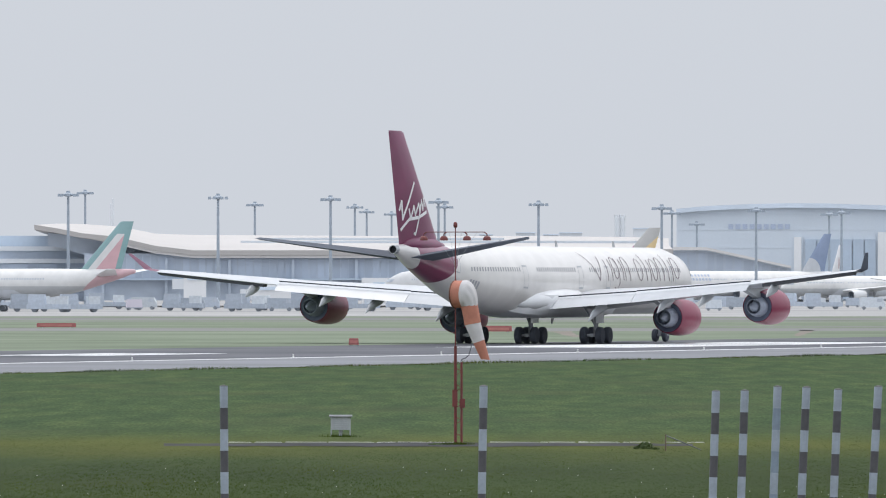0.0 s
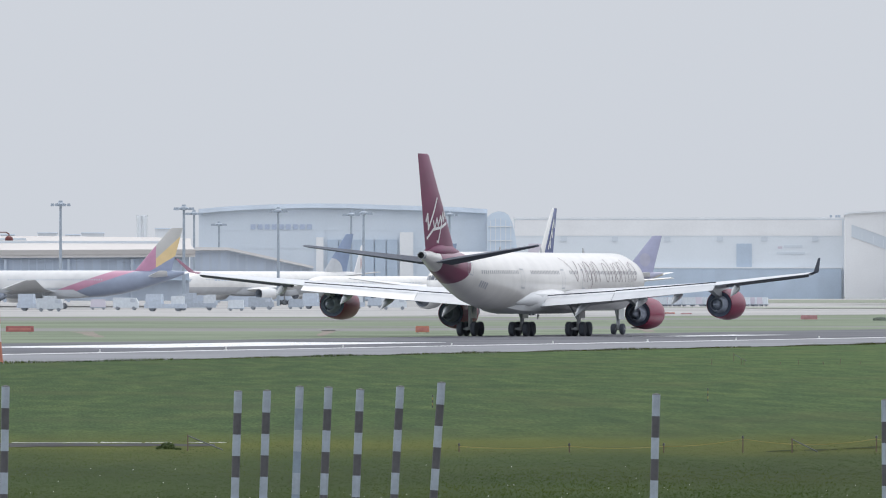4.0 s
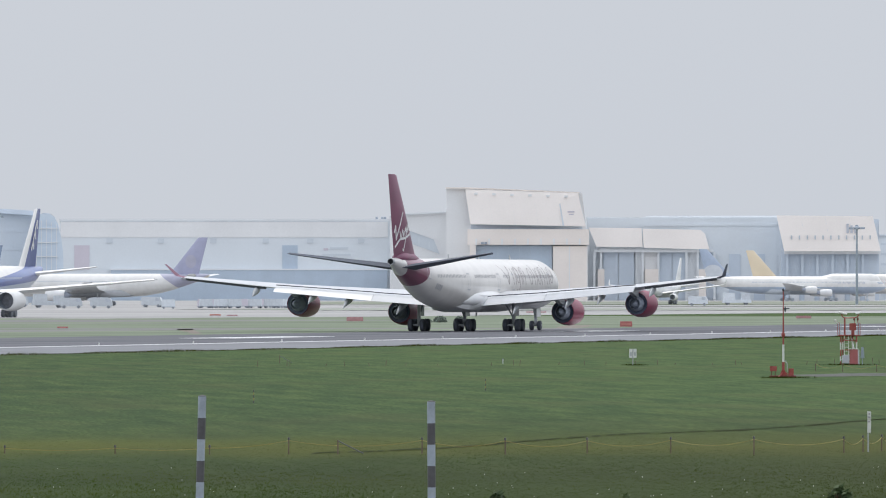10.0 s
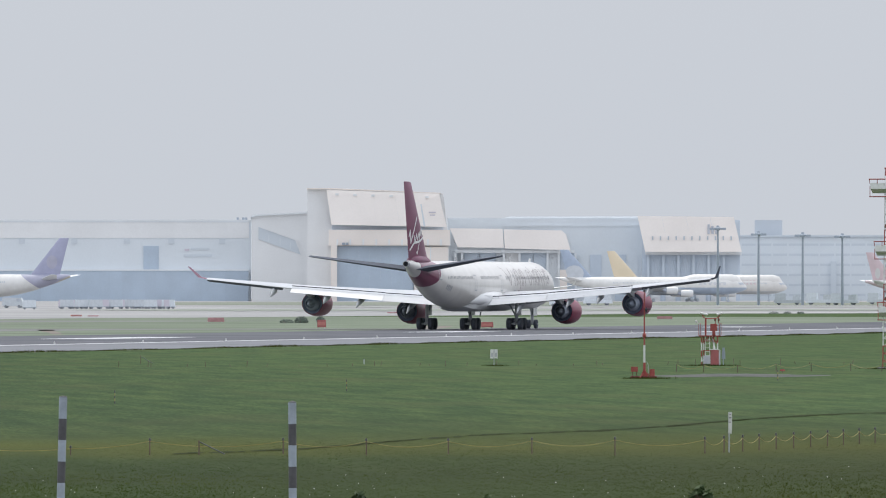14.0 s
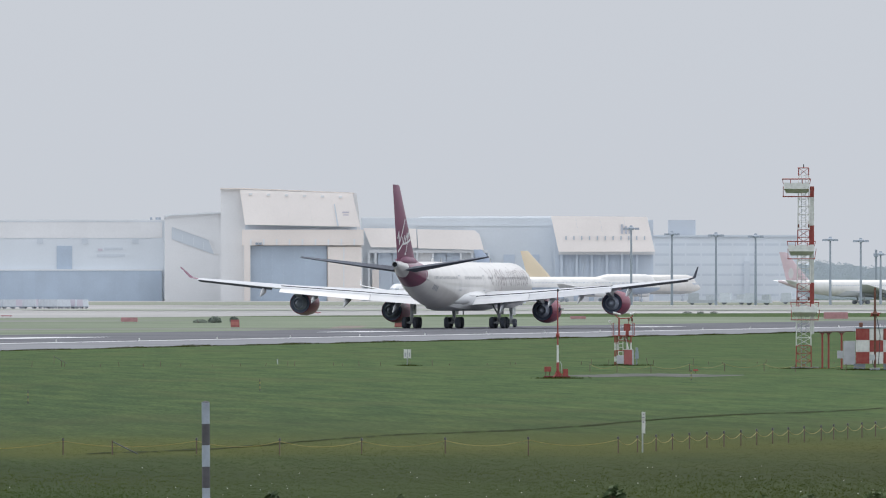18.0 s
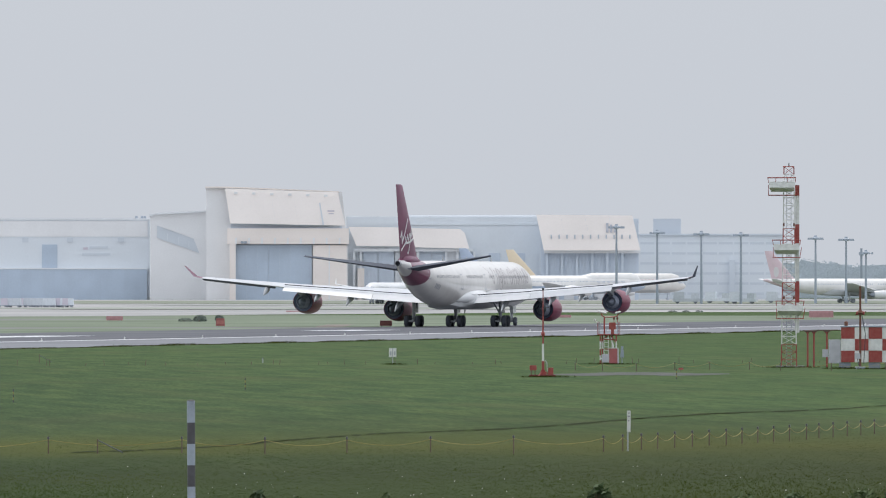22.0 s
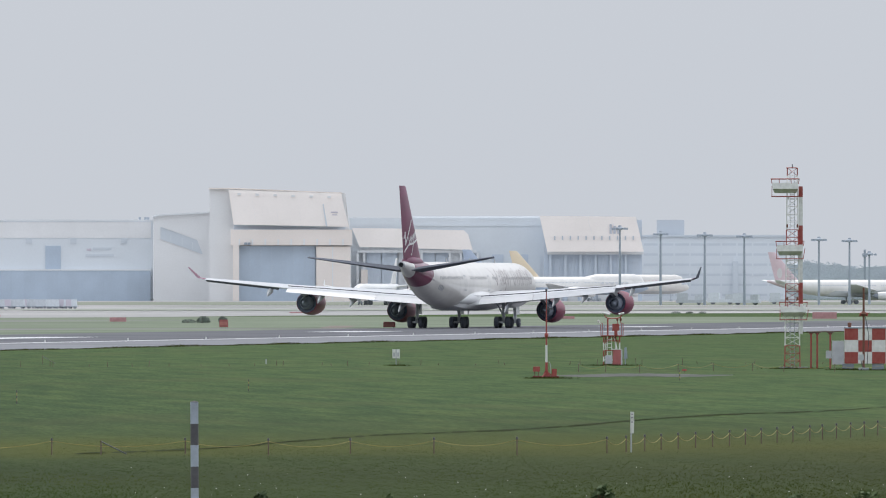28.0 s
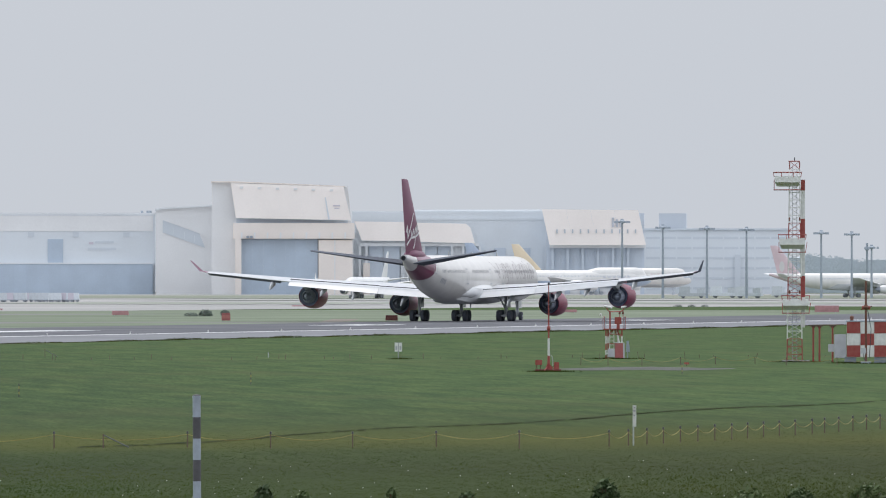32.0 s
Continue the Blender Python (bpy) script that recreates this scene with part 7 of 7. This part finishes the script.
def row_hangars():
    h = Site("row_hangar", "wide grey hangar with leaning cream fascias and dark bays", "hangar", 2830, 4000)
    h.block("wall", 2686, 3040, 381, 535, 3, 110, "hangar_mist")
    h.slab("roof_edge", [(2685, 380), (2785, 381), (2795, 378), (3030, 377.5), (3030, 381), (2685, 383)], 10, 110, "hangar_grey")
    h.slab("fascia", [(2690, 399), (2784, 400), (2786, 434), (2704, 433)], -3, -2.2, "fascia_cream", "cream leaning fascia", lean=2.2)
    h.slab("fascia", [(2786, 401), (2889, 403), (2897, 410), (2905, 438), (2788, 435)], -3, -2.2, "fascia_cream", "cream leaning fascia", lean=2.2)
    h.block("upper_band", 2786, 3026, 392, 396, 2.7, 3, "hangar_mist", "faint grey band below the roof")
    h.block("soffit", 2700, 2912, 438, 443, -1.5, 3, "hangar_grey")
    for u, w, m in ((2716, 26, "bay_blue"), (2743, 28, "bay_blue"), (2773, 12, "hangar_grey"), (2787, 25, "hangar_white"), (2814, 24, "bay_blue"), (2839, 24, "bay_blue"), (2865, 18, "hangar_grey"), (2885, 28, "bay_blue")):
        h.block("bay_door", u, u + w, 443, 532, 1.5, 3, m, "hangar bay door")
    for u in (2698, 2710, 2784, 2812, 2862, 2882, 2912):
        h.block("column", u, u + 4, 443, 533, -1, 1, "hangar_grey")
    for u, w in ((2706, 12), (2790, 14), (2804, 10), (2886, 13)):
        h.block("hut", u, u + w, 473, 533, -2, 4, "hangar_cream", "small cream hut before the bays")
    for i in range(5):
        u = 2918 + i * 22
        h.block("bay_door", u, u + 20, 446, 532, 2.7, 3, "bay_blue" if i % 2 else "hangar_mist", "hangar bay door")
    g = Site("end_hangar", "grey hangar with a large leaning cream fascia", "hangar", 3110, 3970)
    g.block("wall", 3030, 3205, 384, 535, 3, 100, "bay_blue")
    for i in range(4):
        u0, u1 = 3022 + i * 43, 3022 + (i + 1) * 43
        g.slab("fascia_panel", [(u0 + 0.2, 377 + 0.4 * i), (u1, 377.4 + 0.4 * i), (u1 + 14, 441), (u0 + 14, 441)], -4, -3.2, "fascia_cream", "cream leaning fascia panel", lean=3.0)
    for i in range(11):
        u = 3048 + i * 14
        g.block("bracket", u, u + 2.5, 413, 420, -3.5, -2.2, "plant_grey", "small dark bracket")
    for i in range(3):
        g.block("sign_bar", 3147 + 7 * i, 3151 + 7 * i, 392 + 3 * i, 409, -2.8, -1.2, "faint_grey", "faint blue lettering")
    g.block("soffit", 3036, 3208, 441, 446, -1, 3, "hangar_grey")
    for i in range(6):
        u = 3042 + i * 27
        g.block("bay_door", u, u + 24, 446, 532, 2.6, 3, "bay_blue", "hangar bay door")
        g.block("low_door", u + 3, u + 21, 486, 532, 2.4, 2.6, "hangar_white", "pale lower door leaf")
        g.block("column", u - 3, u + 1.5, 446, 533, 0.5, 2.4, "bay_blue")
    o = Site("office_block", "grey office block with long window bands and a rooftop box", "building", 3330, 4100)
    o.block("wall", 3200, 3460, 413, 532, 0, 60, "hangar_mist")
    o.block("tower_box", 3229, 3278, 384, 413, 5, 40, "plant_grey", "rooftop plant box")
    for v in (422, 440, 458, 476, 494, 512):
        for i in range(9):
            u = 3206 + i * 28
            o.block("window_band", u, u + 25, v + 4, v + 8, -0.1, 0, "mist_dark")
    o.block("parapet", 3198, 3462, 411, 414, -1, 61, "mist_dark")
    o.block("stair_tower", 3365, 3375, 458, 532, -2, 0, "mist_dark")


row_hangars()


def far_things():
    """Chimneys, low far buildings and the wooded rise beyond the airport."""
    c = Site("twin_chimney", "pair of pale round chimney towers far off", "chimney", 1097, 4300)
    for u in (1092, 1102):
        bm = nb()
        r = 5 * c.d / MARKS * 0.9
        spin(bm, [(0, r), (c.z(388), r), (c.z(388), r * 1.15), (c.z(381), r * 1.15), (c.z(381), 0.1)], "z", 14, (c.x(u), 0, 0))
        part("tower", bm, M["hangar_grey"], c.ob, "", True)
    for u, w, v in ((930, 34, 413), (975, 26, 416), (1010, 40, 413), (860, 24, 416), (1140, 40, 405), (200, 3, 352), (196, 2, 360)):
        f = Site("far_block", "pale far-off building on the skyline", "building", u, 4250, "far blocks")
        f.block("wall", u - w / 2, u + w / 2, v, 530, 0, 20, "hangar_grey")
        if w > 10:
            f.block("roof", u - w / 2 - 1, u + w / 2 + 1, v - 1.5, v, -1, 21, "terminal_grey")
    f = Site("radio_tower", "thin far-off grey radio tower", "tower", 3598, 4350)
    f.block("shaft", 3596, 3600, 437, 530, 0, 1, "mast_grey")
    f.block("deck", 3594, 3602, 446, 450, -0.5, 1.5, "mast_grey")
    rnd = random.Random(8)
    bm = nb()
    crowns = []
    for i in range(150):
        u = 3420 + 900 * (i + rnd.random()) / 150
        d = rnd.uniform(4450, 4800)
        crest = 461 - 4 * math.sin((u - 3440) * 0.03) - 2.5 * math.sin(u * 0.11) + rnd.uniform(-4, 6)
        crowns.append((u, d, up(crest, d), rnd.uniform(5.5, 10.5) * (0.6 if rnd.random() < 0.3 else 1)))
    for u, d, top, w in crowns:
        x, y = site(u, d)
        for k in range(420):
            f = rnd.random() ** 0.7
            a, e = rnd.uniform(0, 6.283), rnd.uniform(-0.3, 1.0)
            z = top * (1 - f) * 0.9 + rnd.uniform(0, 0.1) * top
            wide = w * min(1.0, 0.25 + 1.5 * (1 - z / top)) * rnd.random() ** 0.5
            c = Vector((x + wide * math.cos(a), y + wide * math.sin(a), z))
            n = Vector((rnd.gauss(0, 0.12), -1, rnd.gauss(0.22, 0.1))).normalized()
            t = n.orthogonal().normalized() * rnd.uniform(0.2, 0.5)
            q = n.cross(t).normalized() * rnd.uniform(0.2, 0.5)
            bm.faces.new([bm.verts.new(c + p) for p in (-t, -t * 0.3 + q, t, t * 0.2 - q)])
    rows = []
    for y_ in (4810, 4830):
        rows.append([(*site(u, y_), 0.3) for u in range(3420, 4321, 15)])
        rows.append([(*site(u, y_), up(464 - 4 * math.sin((u - 3440) * 0.03) - 2.5 * math.sin(u * 0.11) + rnd.uniform(-1, 3), y_)) for u in range(3420, 4321, 15)])
    loft(bm, [rows[0], rows[1], rows[3], rows[2]], cap=False, closed=False)
    tagged(mesh_object("wood", bm, M["hazed_leaf"]), "hazy wooded rise far beyond the airport", "trees", kind="stuff")


far_things()


def service_vehicle(u, d, kind, seed, dark):
    rnd = random.Random(seed)
    x, y = site(u, d)
    v = thing({"van": "service_van", "cart": "baggage_cart", "loader": "cargo_loader"}[kind], {"van": "small pale airport van on the apron", "cart": "white covered baggage cart on the apron", "loader": "grey cargo loader on the apron"}[kind],
              "vehicle", x, y, rise(d) + 0.02, square_on(u) + rnd.uniform(-14, 14), group="apron vehicles")
    if kind == "van":
        bm = nb()
        prism(bm, [(-2.6, 0.5), (2.6, 0.5), (2.6, 1.5), (2.1, 2.5), (-2.5, 2.6), (-2.6, 2.4)], -0.95, 0.95, "y")
        part("body", bm, M[rnd.choice(("crate", dark))], v)
        bm = nb()
        box(bm, 1.0, 2.05, -0.97, -0.93, 1.6, 2.3)
        part("window", bm, M["far_window"], v)
        wx, wr = (-1.7, 1.7), 0.38
    elif kind == "cart":
        bm = nb()
        box(bm, -1.6, 1.6, -0.8, 0.8, 0.55, 2.2, taper=0.12)
        part("cover", bm, M[rnd.choice(("crate", "hazy_pink", dark))], v, "canvas cover")
        bm = nb()
        box(bm, -1.7, 1.7, -0.85, 0.85, 0.4, 0.55)
        part("bed", bm, M["mast_grey"], v)
        wx, wr = (-1.1, 1.1), 0.28
    else:
        bm = nb()
        box(bm, -4, 4, -1.4, 1.4, 0.6, 1.5)
        box(bm, -3.8, -0.6, -1.3, 1.3, 1.5, 3.4, taper=0.1)
        part("body", bm, M[dark], v)
        bm = nb()
        box(bm, 1.4, 3.6, -1.2, 1.2, 1.5, 3.0)
        part("cab", bm, M["crate"], v)
        wx, wr = (-2.6, 2.6), 0.55
    for xx in wx:
        for yy in (-0.85, 0.85):
            bm = nb()
            spin(bm, [(yy - 0.12, wr * 0.6), (yy - 0.12, wr), (yy + 0.12, wr), (yy + 0.12, wr * 0.6)], "y", 10, (xx, 0, wr))
            part("wheel", bm, M["far_tyre"], v)


rv = random.Random(21)
for u0, u1, d0, d1, n in ((-60, 520, 1900, 2150, 15), (520, 1200, 1950, 2150, 12), (1160, 1560, 2000, 2350, 11), (1640, 2000, 2250, 2600, 6), (2000, 2200, 2420, 2450, 18), (2880, 2960, 2700, 2900, 2), (3250, 3500, 2900, 3100, 4)):
    for i in range(n):
        service_vehicle(u0 + (u1 - u0) * (i + rv.random()) / n, rv.uniform(d0, d1), "cart" if u0 == 2000 else rv.choice(("van", "van", "cart", "loader", "loader")), rv.randint(0, 999), "van_dark" if u1 < 1600 else "crate")


def grass_tufts():
    """Blades over the near half of the field, thinning with distance."""
    rng = np.random.default_rng(4)
    n = 120000
    d = 212 + 120 * rng.random(n) ** 1.6
    u = rng.uniform(-60, 3760, n)
    x, y = d * np.tan((u - 784) / MARKS), d
    clump = 0.5 + 0.5 * np.sin(x * 0.31 + 1.7 * np.sin(y * 0.013)) * np.sin(y * 0.045 + 0.9 * np.sin(x * 0.05))
    h = (0.015 + 0.03 * rng.random(n)) * (0.5 + 0.8 * clump) * np.clip((335 - d) / 110, 0.03, 1)
    keep = np.abs(y - (297.5)) > 5.0
    keep |= (u < 285) | (u > 1245)
    # taller tussocks along the edge of the runway's shoulder, and round the feet of what stands in the grass
    m = 26000
    along = rng.uniform(180, 1150, m)
    lump = 0.5 + 0.5 * np.sin(along * 0.21 + 2 * np.sin(along * 0.037)) * np.sin(along * 0.083)
    off = -199.9 + 1.4 * rng.random(m) ** 2 - 0.9 * lump
    ex, ey = HD.x * along + RT.x * off, HD.y * along + RT.y * off
    eh = (0.05 + 0.13 * rng.random(m)) * (0.35 + lump)
    fx, fy, fh = [], [], []
    for uu, vv, wid, cnt in ((806, 787, 0.7, 260), (3035, 667, 1.3, 420), (3151, 644, 1.6, 420), (3470, 650, 1.6, 420), (3562, 652, 1.2, 240), (3640, 653, 3.0, 420), (603, 773, 0.6, 160), (2769, 644, 0.8, 160)):
        cx, cy = site(uu, reach(vv))
        fx.append(cx + rng.normal(0, wid * 0.42, cnt))
        fy.append(cy - 0.9 * rng.random(cnt) - 0.3)
        fh.append(0.03 + 0.1 * rng.random(cnt))
    x, y, h = (np.concatenate([q[keep], e, *f]) for q, e, f in ((x, ex, fx), (y, ey, fy), (h, eh, fh)))
    n = len(x)
    verts = np.zeros((n, 2, 3, 3))
    for k in range(2):
        a = rng.uniform(0, 6.283, n)
        w = (0.004 + 0.008 * rng.random(n)) * np.clip(y / 280, 1, 4)
        ox, oy = rng.normal(0, 0.05, n), rng.normal(0, 0.05, n)
        verts[:, k, 0] = np.stack([x + ox - w * np.cos(a), y + oy - w * np.sin(a), np.zeros(n)], 1)
        verts[:, k, 1] = np.stack([x + ox + w * np.cos(a), y + oy + w * np.sin(a), np.zeros(n)], 1)
        verts[:, k, 2] = np.stack([x + ox + rng.normal(0, 0.04, n), y + oy + rng.normal(0, 0.04, n), h * rng.uniform(0.7, 1.1, n)], 1)
    me = bpy.data.meshes.new("grass_blades")
    total = n * 6
    me.vertices.add(total)
    me.vertices.foreach_set("co", verts.reshape(-1))
    me.loops.add(total)
    me.loops.foreach_set("vertex_index", np.arange(total, dtype=np.int32))
    me.polygons.add(total // 3)
    me.polygons.foreach_set("loop_start", np.arange(0, total, 3, dtype=np.int32))
    me.update(calc_edges=True)
    me.materials.append(M["blade"])
    tagged(new("grass_blades", me), "short uneven blades of field grass", "grass", kind="stuff")
    # white clover heads
    bm = nb()
    rnd = random.Random(12)
    for i in range(170):
        uu, dd = rnd.uniform(-40, 3720), 214 + 45 * rnd.random() ** 2
        p = site(uu, dd)
        r = rnd.uniform(0.006, 0.014)
        spin(bm, [(0.045, r * 0.5), (0.052, r), (0.06, r * 0.5)], "z", 5, (p[0], p[1], rnd.uniform(0, 0.05)))
    tagged(mesh_object("clover_flowers", bm, M["signal_white"]), "scattered small white clover flowers", "flowers", kind="stuff")


grass_tufts()


# ---- what moves ----
def motions():
    # seconds, metres run along the runway, drift to its right, heading
    nose = Vector((20.10, 869.77))
    rows = [(0, 2.2, -0.36, 19.4), (0.5, 21.5, -0.4, 19.38), (1, 40.6, -0.45, 19.37), (1.5, 59.6, -0.5, 19.35), (2, 77.4, -0.55, 19.33), (2.5, 94.8, -0.6, 19.32), (3, 111.9, -0.64, 19.3), (3.5, 128.3, -0.69, 19.28), (5.5, 191.1, -0.89, 19.22), (6, 205.8, -0.93, 19.2),
            (6.5, 218.8, -0.78, 19.18), (7, 231.7, -0.62, 19.17), (7.5, 243.5, -0.46, 19.15), (8, 255.1, -0.3, 19.13), (8.5, 267.2, -0.14, 19.12), (9, 278.5, 0.01, 19.1), (9.5, 290.4, -0.01, 19.08), (10, 302, -0.04, 19.07), (10.5, 313.2, -0.06, 19.05), (11, 324.1, -0.08, 19.03),
            (11.5, 334, -0.11, 19.02), (12, 343.5, -0.13, 19), (12.5, 351.6, -0.04, 18.96), (13, 359.6, 0.04, 18.92), (13.5, 366.2, 0.13, 18.88), (15.5, 389.2, 0.48, 18.72), (16, 394, 0.57, 18.68), (16.5, 397.9, 0.65, 18.64), (17, 401.1, 0.74, 18.6), (17.5, 404.8, 0.65, 18.59),
            (18, 408.4, 0.56, 18.58), (18.5, 411.3, 0.47, 18.58), (19, 413.6, 0.39, 18.57), (19.5, 415.6, 0.3, 18.56), (20, 417.2, 0.21, 18.55), (20.5, 418.5, 0.12, 18.54), (21, 419.6, 0.03, 18.53), (21.5, 420.3, -0.05, 18.52), (22, 420.7, -0.14, 18.52), (24, 420.7, -0.14, 18.52),
            (32, 420.7, -0.14, 18.52)]
    walk(AIRLINER, [(t, pose(nose.x + HD.x * run + RT.x * off, nose.y + HD.y * run + RT.y * off, 0.03, 0, 0, -hd)) for t, run, off, hd in rows])

    def taxi(plane, rows, at):
        """rows: seconds, bearing and distance of the fin, heading of the nose; at: metres from nose to fin."""
        walk(plane, [(t, pose(site(u, d)[0] + math.sin(radians(hd)) * at, d + math.cos(radians(hd)) * at, rise(d), 0, 0, -hd)) for t, u, d, hd in rows])

    taxi(JETS["twin"], [(0.0, 1904, 1772, 202.4), (2.0, 1868, 1764, 202.4), (8.0, 1757, 1739, 202.6), (14.0, 1651, 1715, 202.8), (32.0, 1341, 1641, 203)], 63.4)
    taxi(JETS["small"], [(0.0, 2908, 2970, 202), (9.0, 2861, 2960, 202), (13.0, 2839, 2956, 202), (30.0, 2762, 2940, 202), (32.0, 2752, 2938, 202)], 44.2)
    # the sock stirs: each band hangs from the end of the one above
    w, bands, (d, zs) = SOCK
    lens = [0.57, 0.57, 0.58]
    swing = [(0.0, 5), (0.5, 6), (1.0, 4), (1.5, -1), (2.0, -5), (2.5, -6), (3.0, -6), (3.5, -5), (5.5, 2), (7.0, -3)]
    rows = [[] for _ in bands]
    for t in [0.5 * i for i in range(65)]:
        sway = next((s for q, s in swing if abs(q - t) < 0.01), None)
        if sway is None:
            if t < 7:
                continue
            sway = 4 * math.sin(1.1 * t)
        px, pz = 0.402, zs - 0.31
        for i, (ln, base, amp) in enumerate(zip(lens, (5.5, 14, 14), (1.0, 1.1, 1.15))):
            a = base + amp * sway
            rows[i].append((t, pose(px, -0.17, pz, 0, -a, 0)))
            px += 0.97 * ln * math.sin(radians(a))
            pz -= 0.97 * ln * math.cos(radians(a))
    for b, r in zip(bands, rows):
        walk(b, r)


motions()
